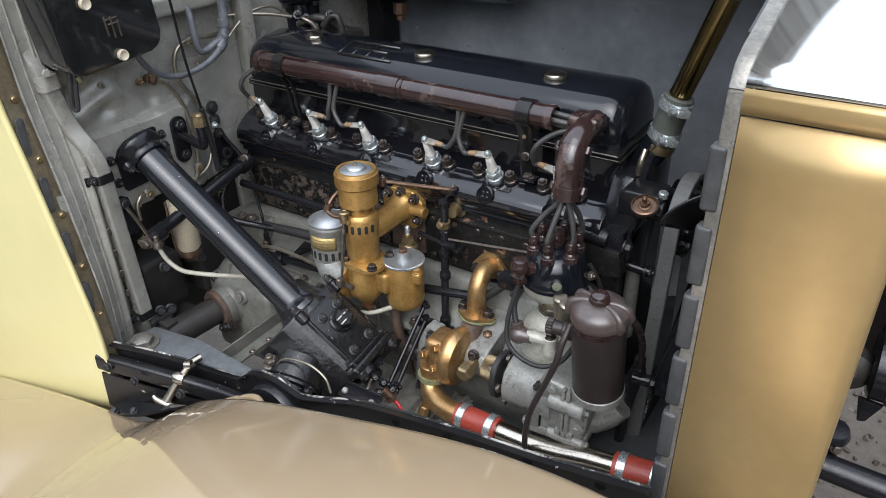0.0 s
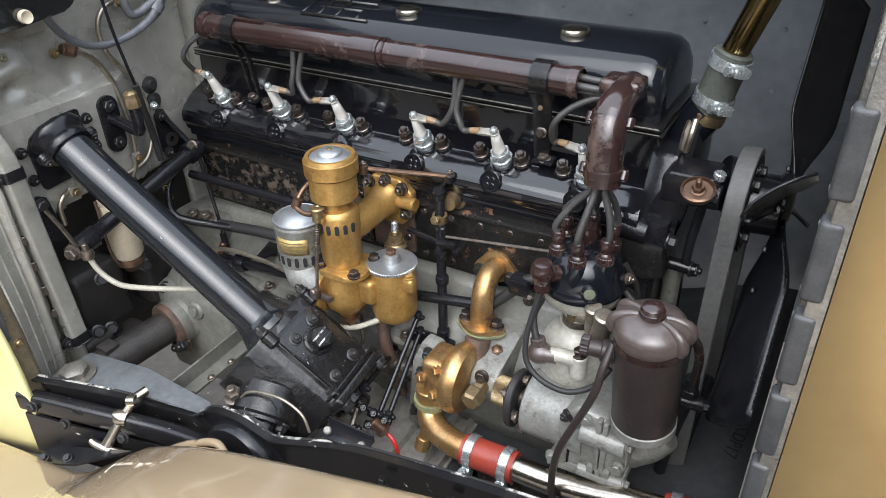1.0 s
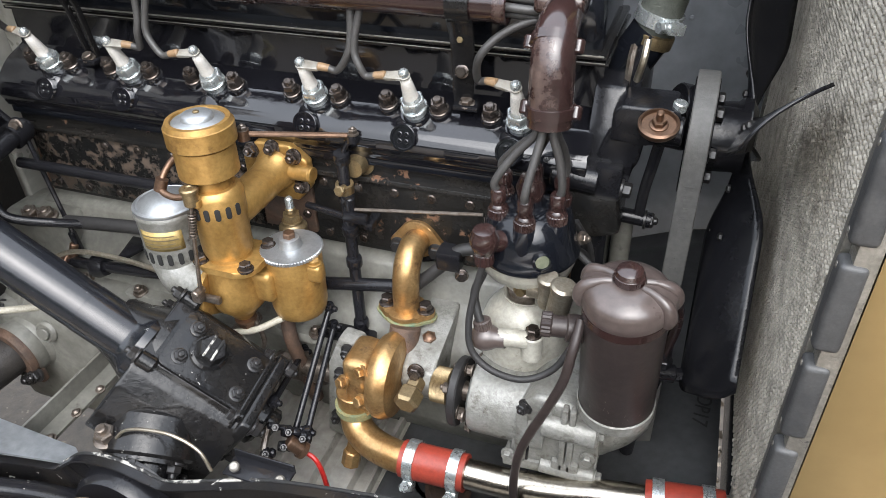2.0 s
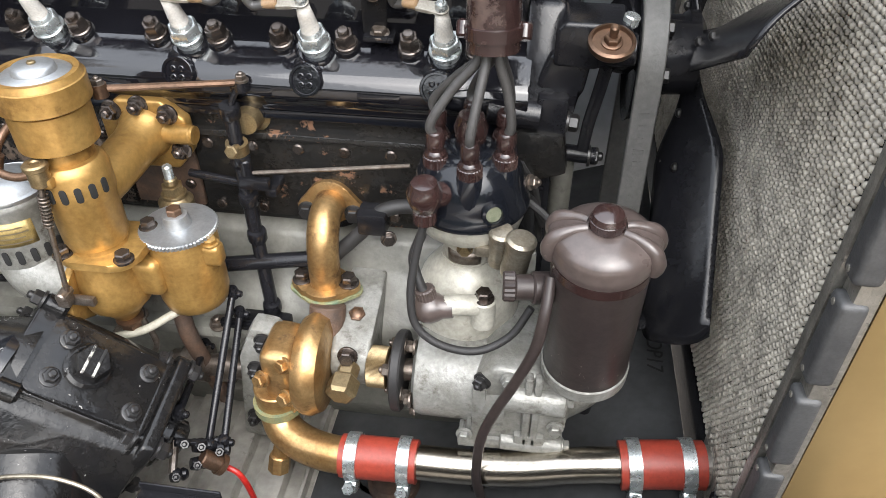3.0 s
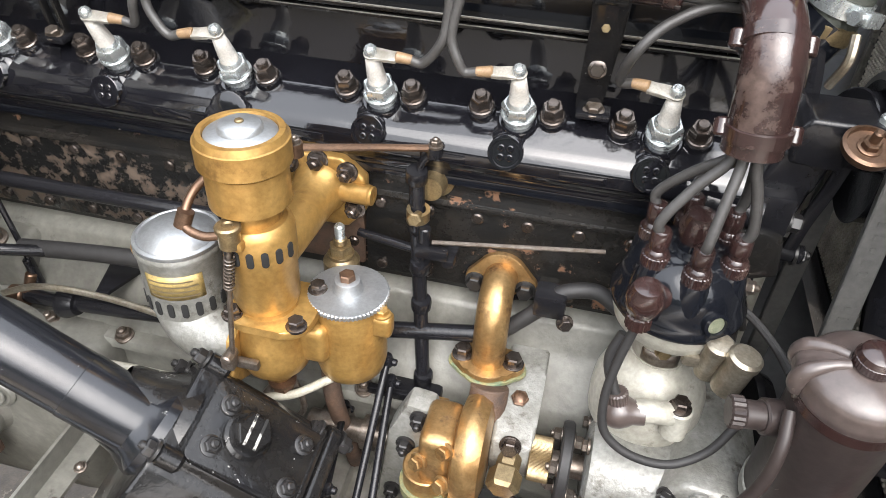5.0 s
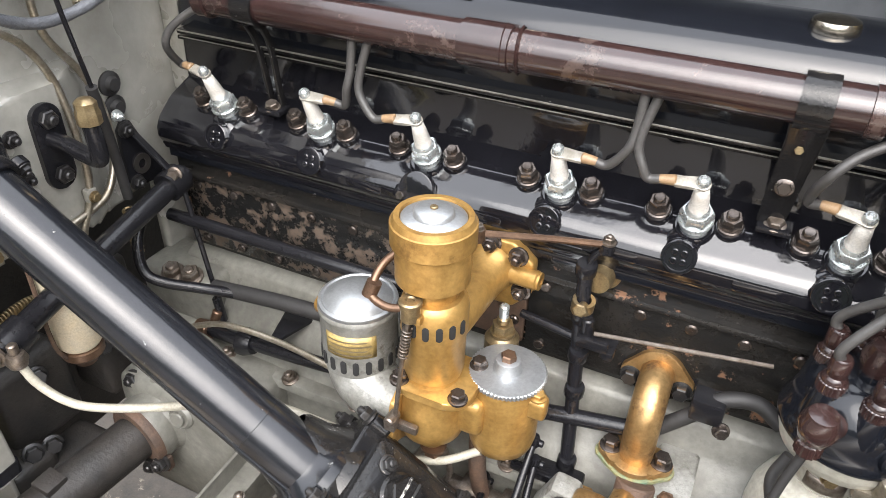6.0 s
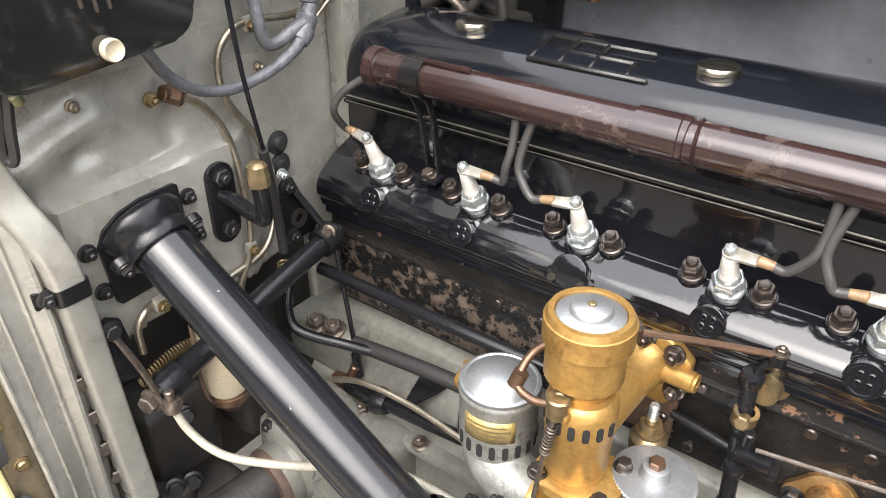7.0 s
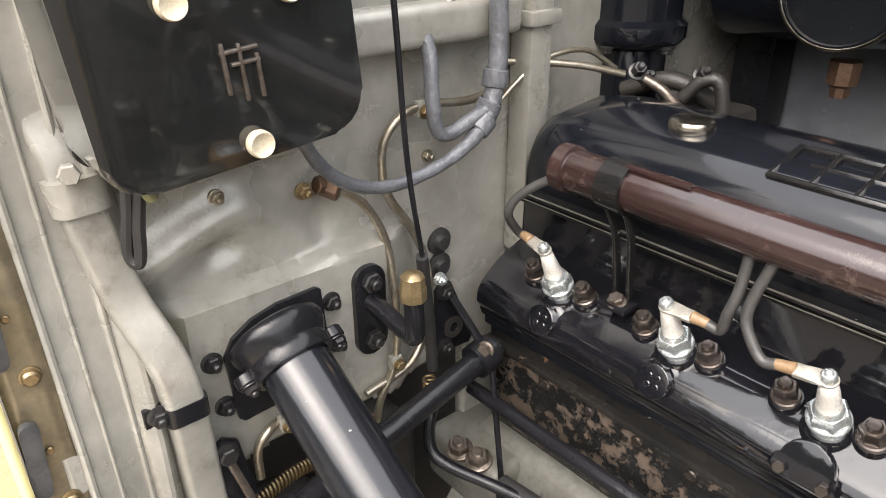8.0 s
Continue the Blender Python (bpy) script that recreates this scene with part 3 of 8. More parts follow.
def bon_pt(u, v):
    x = -0.25 + 1.16 * u
    prof = [(0.0, 0.43, 0.50), (0.45, 0.43, 1.10), (0.55, 0.40, 1.19), (0.62, 0.35, 1.225), (1.0, 0.10, 1.31)]
    for a, b in zip(prof, prof[1:]):
        if v <= b[0]:
            t = (v - a[0]) / (b[0] - a[0])
            return Vector((x, a[1] + (b[1] - a[1]) * t + 0.004 * math.sin(x * 9 + v * 5), a[2] + (b[2] - a[2]) * t))
    return Vector((x, 0.10, 1.31))


grid(bm, 20, 40, bon_pt)
thick(part("panel", bm, HOOD, bonnet), 0.002, (0, 1, 0.3))
for i in range(7):
    for z in (1.02, 0.93):
        bolt(bonnet, (0.12 + 0.11 * i, 0.428, z), (0, -1, 0), 0.003, 0.002, HOOD, slot=True, name="rivet", washer=False)
bm = B()
box(bm, (0.055, 0.400, 0.95), (0.045, 0.05, 0.50), bev=0.005)
part("inner_stay", bm, SATIN, bonnet, "black upright stay")

# ---- undertray ----
tray = thing("undertray", (0.45, -0.1, 0.5), "oily grey ribbed metal undertray beneath the engine", "undertray", kind="structure")
bm = B()


def tray_pt(u, v):
    x, y = 0.16 + 0.39 * u, -0.32 + 0.60 * v
    ph = ((x + 0.02 * y + 0.004) / 0.045) % 1.0
    rib = 0.012 * smooth(0.0, 0.05, ph) * (1 - smooth(0.62, 0.67, ph)) if (0.33 < x < 0.545 and -0.31 < y < -0.03) else 0.0
    return Vector((x, y, 0.562 + 0.016 * smooth(0.4, 0.64, x) + rib))


grid(bm, 420, 60, tray_pt)
bmesh.ops.delete(bm, geom=[f for f in bm.faces if f.calc_center_median().x < 0.215 and f.calc_center_median().y < 0.02], context="FACES")
thick(part("ribbed_sheet", bm, TRAY, tray), 0.003)
bm = B()


def ft_pt(u, v):
    x, y = 0.5475 + 0.3375 * u, -0.28 + 0.66 * v
    return Vector((x, y, 0.572 + 0.070 * smooth(0.26, 1.0, u) + 0.012 * smooth(-0.18, -0.28, y)))


grid(bm, 20, 12, ft_pt)
thick(part("front_sheet", bm, TRAYDARK, tray, "dark grey front tray sheet"), 0.003)
ink = bpy.data.curves.new("ink_mark", "FONT")
ink.body, ink.size, ink.extrude = "CDP17", 0.020, 0.0002
ink_ob = new("ink_source", ink)
ink_mesh = bpy.data.meshes.new_from_object(ink_ob)
bpy.data.objects.remove(ink_ob)
ink_mesh.materials.append(RUBBER)
link("ink_mark", ink_mesh, Matrix.Translation((0.862, 0.045, 0.6415)) @ Euler((0, radians(-8), radians(-95))).to_matrix().to_4x4(), tray, "handwritten black ink mark")
bm = B()
sweep(bm, [(0.212, -0.275, 0.640), (0.211, -0.200, 0.640), (0.209, -0.110, 0.640)], [(-0.012, -0.004), (0.012, -0.004), (0.012, 0.0), (-0.009, 0.0), (-0.009, 0.022), (-0.012, 0.022)], smooth=False)
part("angle_bracket", bm, CRANK, tray, "grey angle iron")
for t in (0.15, 0.4, 0.65, 0.9):
    bolt(tray, (0.221, -0.268 + 0.15 * t, 0.6405), (0, -0.2, 1), 0.0045, 0.003, STEEL, dome=True)

# ---- front wing ----
WING = [(-1.2, 0.15), (-0.6, 0.39), (-0.316, 0.485), (-0.12, 0.543), (0.0, 0.576), (0.061, 0.590), (0.11, 0.600), (0.163, 0.612), (0.21, 0.630), (0.256, 0.652), (0.30, 0.678), (0.36, 0.711), (0.42, 0.733), (0.50, 0.759), (0.57, 0.780), (0.62, 0.797), (0.71, 0.822), (0.78, 0.836), (0.866, 0.842), (1.0, 0.836), (1.2, 0.77), (1.45, 0.60), (1.6, 0.38)]
wing = thing("front_wing", (0.4, -0.6, 0.4), "glossy tan painted front wing with a rounded crown", "wing")
bm = B()


def wing_pt(u, v):
    x = -1.2 + 2.8 * u
    s = -0.035 + 0.60 * v
    zc = lerp_table(WING, x) * 0.5 + 0.25 * (lerp_table(WING, x - 0.04) + lerp_table(WING, x + 0.04)) + 0.011 * smooth(0.19, 0.28, x)
    edge = -0.39 + 0.045 * smooth(0.17, 0.28, x)
    if s < 0.03:
        t = (0.03 - s) / 0.065
        return Vector((x, edge - 0.018 + 0.030 * math.sin(min(1.0, t) * math.pi / 2), zc - 0.11 * (1 - math.sqrt(max(0.0, 1 - t * t)))))
    h = 0.020 - 0.020 * ((0.16 - s) / 0.13) ** 2 if s < 0.16 else 0.020 - 0.75 * (s - 0.16) ** 2
    return Vector((x, edge + 0.012 - s, zc + h))


grid(bm, 110, 60, wing_pt)
thick(part("wing_panel", bm, TAN, wing), 0.002)
for pts in ([(0.287, -0.340, 0.668), (0.312, -0.337, 0.684), (0.335, -0.335, 0.698), (0.345, -0.338, 0.702)], [(0.333, -0.339, 0.696), (0.350, -0.334, 0.707), (0.375, -0.334, 0.718), (0.398, -0.342, 0.722)]):
    bm = B()
    tube(bm, [(x_, y_ + 0.003, z_ - 0.009) for x_, y_, z_ in pts], 0.0036, 10, scale=lambda t: 0.55 + 0.9 * math.sin(math.pi * (0.12 + 0.76 * t)))
    part("rolled_bead", bm, TAN, wing)
# ---- valance and bonnet sill ----
LIP = [(0.055, -0.360, 0.696), (0.162, -0.320, 0.684), (0.235, -0.288, 0.664), (0.283, -0.285, 0.671), (0.298, -0.285, 0.680), (0.318, -0.285, 0.696), (0.340, -0.285, 0.704), (0.365, -0.285, 0.7065), (0.390, -0.285, 0.703), (0.415, -0.285, 0.697), (0.440, -0.281, 0.701), (0.470, -0.277, 0.710), (0.53, -0.270, 0.725), (0.66, -0.265, 0.745), (0.78, -0.260, 0.758), (0.895, -0.255, 0.775)]
sill = thing("bonnet_sill", (0.4, -0.3, 0.55), "chipped black painted steel bonnet sill", "sill")
bm = B()
sweep(bm, LIP, [(-0.0015, -0.10), (0.0015, -0.10), (0.0015, 0.0), (0.010, 0.0015), (0.010, 0.004), (-0.0015, 0.003)], n=8)
part("web", bm, CHIPPED, sill)
bm = B()
sweep(bm, [(x, y, z + 0.0035) for x, y, z in LIP], rounded(0.0030, 0.0024, 0.0009, 2), n=8)
part("bright_edge", bm, BAREEDGE, sill, "chipped bare metal edge")
bm = B()
sweep(bm, [(0.060, -0.372, 0.668), (0.16, -0.345, 0.662), (0.26, -0.312, 0.648), (0.36, -0.302, 0.650)], rounded(0.018, 0.030, 0.006, 3), n=6)
part("rubbing_bar", bm, CHIPPED, sill)
bm = B()
quad = [Vector((0.074, -0.396, 0.574)), Vector((0.163, -0.388, 0.612)), Vector((0.235, -0.352, 0.640)), (Vector((0.072, -0.372, 0.584)))]
lower = [bm.verts.new(p) for p in quad]
upper = [bm.verts.new(p + Vector((0, 0, 0.0035))) for p in quad]
bm.faces.new(lower)
bm.faces.new(upper)
for i in range(4):
    bm.faces.new((lower[i], lower[(i + 1) % 4], upper[(i + 1) % 4], upper[i]))
part("foot_flange", bm, CHIPPED, sill)
for p in ((0.088, -0.389, 0.587), (0.135, -0.382, 0.605)):
    bolt(sill, p, (0, -0.3, 1), 0.005, 0.004, DARKBOLT)
bm = B()
sweep(bm, [(0.066, -0.378, 0.650), (0.16, -0.352, 0.641), (0.26, -0.318, 0.628), (0.34, -0.302, 0.626)], [(-0.0015, -0.07), (0.0015, -0.07), (0.0015, 0.0), (-0.0015, 0.0)], n=4)
part("lower_skirt", bm, CHIPPED, sill)
for p in ((0.088, -0.376, 0.668), (0.145, -0.372, 0.663), (0.22, -0.348, 0.655), (0.29, -0.325, 0.648)):
    bolt(sill, p, (0.2, -1, 0.3), 0.006, 0.005, DARKBOLT)
for x, y, z in ((0.56, -0.278, 0.70), (0.64, -0.274, 0.712), (0.75, -0.270, 0.728), (0.84, -0.266, 0.74)):
    bolt(sill, (x, y, z), (0, -1, 0.2), 0.005, 0.004, DARKBOLT)
bm = B()
prism(bm, [(0.07, -0.345), (0.20, -0.30), (0.315, -0.284), (0.29, -0.268), (0.17, -0.262), (0.075, -0.278)], 0.003, at(0, 0, 0.676), 0.0008)
part("shelf_plate", bm, GREYPLATE, sill, "blue-grey flat shelf plate")
bm = B()
lathe(bm, [(0, 0), (0.018, 0), (0.018, 0.010), (0.012, 0.014), (0, 0.014)], at(0.098, -0.318, 0.680), 6)
lathe(bm, [(0, -0.002), (0.026, -0.002), (0.026, 0.002), (0, 0.002)], at(0.098, -0.318, 0.680), 24)
part("large_hex_head", bm, EDGE, sill)
# round bulge in the sill for the drop arm shaft
bm = B()
lathe(bm, [(0, 0.0), (0.058, 0.0), (0.056, 0.005), (0.0515, 0.008), (0.0505, 0.022), (0.046, 0.027), (0.020, 0.029), (0, 0.029)], along((0.366, -0.284, 0.648), (0.0, -1, 0.12)), 44)
part("shaft_cover", bm, SATIN, sill, "round black shaft cover")
bm = B()
box(bm, (0.503, -0.264, 0.7215), (0.060, 0.022, 0.003), at(0, 0, 0), 0.001)
box(bm, (0.503, -0.2535, 0.7250), (0.060, 0.002, 0.010), at(0, 0, 0), 0.0006)
plate_ = part("edge_plate", bm, SATIN, sill, "small black angle plate with two pale rivets")
for x_ in (0.481, 0.526):
    bm = B()
    cyl(bm, (x_, -0.266, 0.721), (x_ + 0.001, -0.269, 0.7285), 0.0046, 16, 0.0015)
    part("rivet", bm, EDGE, plate_, "pale worn rivet")

# bonnet catch
catch = thing("bonnet_catch", (0.23, -0.34, 0.64), "nickel-plated bonnet catch handle on the black sill", "catch", over=(-0.013, 0.022, 0.001))
bm = B()
tube(bm, [(0.222, -0.340, 0.680), (0.212, -0.356, 0.660), (0.200, -0.376, 0.630)], 0.0062, 14, scale=lambda t: 0.85 + 0.35 * t)
part("shank", bm, NICKEL, catch)
bm = B()
tube(bm, [(0.178, -0.383, 0.634), (0.184, -0.382, 0.629), (0.199, -0.379, 0.6255), (0.214, -0.374, 0.622), (0.222, -0.371, 0.622)], 0.0050, 12, scale=lambda t: 0.45 + 0.75 * math.sin(math.pi * (0.1 + 0.8 * t)))
part("grip", bm, NICKEL, catch)
bm = B()
lathe(bm, [(0, -0.011), (0.009, -0.010), (0.011, -0.004), (0.011, 0.004), (0.009, 0.010), (0, 0.011)], along((0.214, -0.353, 0.664), (1, 0.2, 0)), 20)
lathe(bm, [(0, -0.008), (0.008, -0.006), (0.008, 0.006), (0, 0.008)], along((0.223, -0.338, 0.683), (1, 0.3, 0.2)), 16)
lathe(bm, [(0, -0.012), (0.006, -0.011), (0.006, 0.011), (0, 0.012)], along((0.224, -0.330, 0.686), (0.2, 1, 0.1)), 16)
part("swivel", bm, NICKEL, catch)

# ---- radiator ----
rad = thing("radiator", (0.95, 0.107, 0.6), "tall radiator with a polished shell and black core", "radiator")


def shell_strip(name, pts, x0, x1, material, label=""):
    bm = B()
    sg = [1 if y < 0.107 else -1 for y, z in pts]
    a = [bm.verts.new((x0, y, z)) for y, z in pts]
    b = [bm.verts.new((x1, y, z)) for y, z in pts]
    c = [bm.verts.new((x1 + 0.010, y + 0.005 * g * (1 if z < 1.19 else 0.2), z - (0.004 if z > 1.15 else 0))) for (y, z), g in zip(pts, sg)]
    d = [bm.verts.new((x1 + 0.014, y + 0.018 * g * (1 if z < 1.19 else 0.2), z - (0.012 if z > 1.15 else 0))) for (y, z), g in zip(pts, sg)]
    e = [bm.verts.new((x1 + 0.014, y + 0.060 * g * (1 if z < 1.19 else 0.3), z - (0.04 if z > 1.15 else 0))) for (y, z), g in zip(pts, sg)]
    for r0, r1 in ((a, b), (b, c), (c, d), (d, e)):
        for i in range(len(pts) - 1):
            bm.faces.new((r0[i], r0[i + 1], r1[i + 1], r1[i]))
    return thick(part(name, bm, material, rad, label, angle=60), 0.002, (0, -pts[0][0], -0.5 if pts[0][1] > 1.16 else 0))


# sides and band take the gold with the wing's reflection painted in
SIDE = [(-0.227 + 0.0004 * math.sin(i * 0.55), 0.56 + 0.618 * i / 14) for i in range(15)]
shell_strip("shell_side", SIDE, 0.906, 1.022, SHELL, "polished metal shell side, coloured gold for the wing's reflection")
shell_strip("shell_side", [(0.430, 1.1765), (0.430, 0.56)], 0.906, 1.022, SHELL, "polished metal shell side, coloured gold for the wing's reflection")
shell_strip("shell_band", [(-0.228, 1.1800), (-0.2282, 1.188), (-0.2275, 1.195), (-0.2255, 1.2005)], 0.905, 1.023, SHELL, "metal band above the seam, coloured gold for the wing's reflection")
TOPP = arc(-0.1980, 1.1915, 0.0290, 160, 107, 10) + [(0.107, 1.322), (0.395, 1.220), (0.416, 1.207), (0.428, 1.190)]
shell_strip("shell_top", TOPP, 0.905, 1.023, SHELLTOP, "bright polished shell top")
# edge strip with leather pads
bm = B()
box(bm, (0.899, -0.2190, 0.880), (0.013, 0.016, 0.636), bev=0.002)
part("edge_strip", bm, EDGE, rad, "dull scratched nickel edge strip")
bm = B()
sweep(bm, [(0.899, -0.2185, 1.196), (0.899, -0.212, 1.212), (0.899, -0.196, 1.2205), (0.899, 0.107, 1.317)], rounded(0.014, 0.014, 0.002, 2), up=(1, 0, 0), smooth=False)
part("edge_strip", bm, EDGE, rad, "dull scratched nickel edge strip")
for z in (1.150, 1.075, 1.003, 0.931, 0.859, 0.788, 0.717, 0.646):
    bm = B()
    box(bm, (0.8942, -0.2212, z - 0.029), (0.0150, 0.0165, 0.060), at(0, 0, 0), 0.0045, 4)
    pad = part("leather_pad", bm, PAD, rad, "worn black leather pad")
    for dz in (-0.004, -0.054):
        bolt(pad, (0.8870, -0.2200, z + dz), (-1, 0, 0), 0.0022, 0.0008, EDGE, washer=False, slot=True, name="rivet")
bm = B()
box(bm, (0, 0, 0), (0.007, 0.070, 0.013), at(0.8915, -0.138, 1.235) @ Euler((radians(18), 0, 0)).to_matrix().to_4x4(), 0.003)
part("leather_pad", bm, PAD, rad, "worn black leather pad")
# core: black block and black inner faces hold the shade between tubes
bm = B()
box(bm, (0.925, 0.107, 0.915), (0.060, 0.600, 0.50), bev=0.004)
part("core_block", bm, HOLLOWSHADE, rad, "black block that stands for the shade in the core's hollows")
verts, faces, inner = [], [], []
pitch, row = 0.0058, 0.0046
rnd = random.Random(8)
HEX = [(math.cos(radians(a)), math.sin(radians(a))) for a in (30, 90, 150, 210, 270, 330)]
for j in range(int(0.488 / row)):
    for i in range(101):
        y = -0.1905 + pitch * (i + 0.5 * (j % 2))
        z = 0.684 + row * j
        fat = rnd.uniform(0.78, 0.92)
        jy, jz = rnd.uniform(-0.0005, 0.0005), rnd.uniform(-0.0003, 0.0003)
        proud = rnd.uniform(-0.0005, 0.0005)
        k = len(verts)
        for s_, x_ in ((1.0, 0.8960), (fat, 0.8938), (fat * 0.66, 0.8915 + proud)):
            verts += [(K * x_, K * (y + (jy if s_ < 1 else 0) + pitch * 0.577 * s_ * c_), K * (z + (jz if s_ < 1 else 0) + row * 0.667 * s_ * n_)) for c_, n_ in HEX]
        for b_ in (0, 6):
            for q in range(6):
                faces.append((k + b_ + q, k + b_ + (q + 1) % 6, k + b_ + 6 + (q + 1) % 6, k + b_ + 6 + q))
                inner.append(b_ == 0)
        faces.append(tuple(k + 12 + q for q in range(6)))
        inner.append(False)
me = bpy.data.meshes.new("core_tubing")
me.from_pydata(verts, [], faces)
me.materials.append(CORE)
# second slot: shade between the tube ends, put in as black
me.materials.append(HOLLOWSHADE)
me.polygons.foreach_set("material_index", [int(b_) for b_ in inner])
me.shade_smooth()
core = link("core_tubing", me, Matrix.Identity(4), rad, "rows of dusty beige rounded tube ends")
core["kind"] = "stuff"
bm = B()
box(bm, (0.912, 0.107, 0.645), (0.040, 0.62, 0.060), bev=0.004)
part("bottom_tank", bm, SATIN, rad, "black bottom tank")
for y in (-0.2035, 0.41):
    bm = B()
    box(bm, (0.902, y, 0.92), (0.026, 0.010, 0.50), bev=0.002)
    part("core_frame", bm, EDGE, rad, "dull metal core frame")
bm = B()
box(bm, (0.925, 0.107, 1.185), (0.06, 0.48, 0.05), bev=0.01)
part("top_tank", bm, SATIN, rad, "black top tank")

# front axle parts seen past the radiator
rod = thing("track_rod", (1.10, -0.1, 0.70), "black painted steel tie rod ahead of the radiator", "rod")
bm = B()
tube(bm, [(0.98, -0.12, 0.773), (1.45, -0.12, 0.764)], 0.0150, 20)
part("bar", bm, SATIN, rod)
bm = B()
lathe(bm, [(0, -0.010), (0.014, -0.009), (0.0165, 0), (0.014, 0.009), (0, 0.010)], along((1.040, -0.100, 0.803), (0, -0.2, 1)), 24)
cyl(bm, (1.040, -0.100, 0.770), (1.044, -0.102, 0.800), 0.0085, 14)
part("ball_joint", bm, SATIN, rod)
bolt(rod, (1.046, -0.112, 0.794), (0.4, -1, 0.2), 0.005, 0.004, STEEL)
axle = thing("front_axle", (1.2, 0.0, 0.80), "black painted front axle parts with a strapped housing", "axle")
bm = B()
lathe(bm, [(0, 0), (0.034, 0), (0.040, 0.004), (0.041, 0.05), (0.041, 0.30), (0, 0.30)], along((1.055, -0.02, 0.852), (1, 0.05, 0.02)), 36)
part("housing", bm, SATIN, axle, "round black housing")
for x in (1.082, 1.130):
    bm = B()
    lathe(bm, [(0.040, -0.007), (0.0432, -0.006), (0.0432, 0.006), (0.040, 0.007)], along((x, -0.0187, 0.8525), (1, 0.05, 0.02)), 36)
    st_ = part("housing_strap", bm, DARK, axle)
    bolt(st_, (x, -0.058, 0.838), (0, -1, -0.3), 0.005, 0.004, STEEL)
bm = B()
prism(bm, [(1.052, 0.822), (1.078, 0.820), (1.066, 0.792), (1.058, 0.790)], 0.006, Matrix(((1, 0, 0, 0), (0, 0, 1, -0.050), (0, 1, 0, 0), (0, 0, 0, 1))), 0.002)
part("hanging_tongue", bm, SATIN, axle, "pointed steel tongue")
bm = B()
lathe(bm, [(0, -0.02), (0.022, -0.018), (0.026, -0.004), (0.024, 0.012), (0.012, 0.020), (0, 0.021)], along((1.034, -0.03, 0.846), (0.2, -1, 0)), 24)
part("swivel", bm, DARK, axle, "oily black swivel")
bolt(axle, (1.036, -0.052, 0.852), (0.1, -1, 0.2), 0.006, 0.006, STEEL)
bm = B()
cyl(bm, (1.070, 0.0, 0.880), (1.085, 0.0, 0.945), 0.017, 20, 0.003)
part("upright", bm, SATIN, axle)
bm = B()
box(bm, (1.20, 0.03, 0.965), (0.36, 0.11, 0.05), bev=0.008, seg=3)
part("dumb_iron", bm, SATIN, axle, "black chassis dumb iron")
bm = B()
box(bm, (1.20, 0.10, 0.86), (0.36, 0.03, 0.20), bev=0.008)
part("cross_member", bm, DARK, axle, "black chassis cross member")

# ---- engine block ----
engine = thing("engine_block", (0.38, 0.09, 0.55), "black enamelled six-cylinder engine block with rust and worn paint", "engine")


def extrude_x(prof, x0, x1, bev=0.0):
    bm = B()
    prism(bm, [(y, z) for y, z in prof], x1 - x0, Matrix(((0, 0, 1, x0), (1, 0, 0, 0), (0, 1, 0, 0), (0, 0, 0, 1))), bev)
    return bm


CENTRE = 0.095
PLUGX = (0.1158, 0.2250, 0.3312, 0.4497, 0.5546, 0.6577)  # the six plugs along the head
# cylinder head: sloping shelf for the plugs, rounded nose with the core plugs
HEAD = [(0.19, 1.0085), (0.040, 1.0085), (0.040, 0.9570), (0.018, 0.9505), (0.012, 0.9480), (0.006, 0.9442), (-0.008, 0.9335), (-0.0125, 0.9290), (-0.0155, 0.9230), (-0.016, 0.914), (-0.012, 0.907), (-0.010, 0.905), (-0.010, 0.899), (0.19, 0.899)]
bm = extrude_x(HEAD, 0.040, 0.722, 0.0015)
head = part("cylinder_head", bm, HEADBLACK, engine, "shiny black cylinder head")
for i in range(5):
    bm = B()
    x0 = (PLUGX[i] + PLUGX[i + 1]) / 2 - 0.0185
    box(bm, (x0 + 0.0185, -0.0125, 0.9175), (0.036, 0.008, 0.010), bev=0.003)
    part("side_rib", bm, HEADBLACK, head)
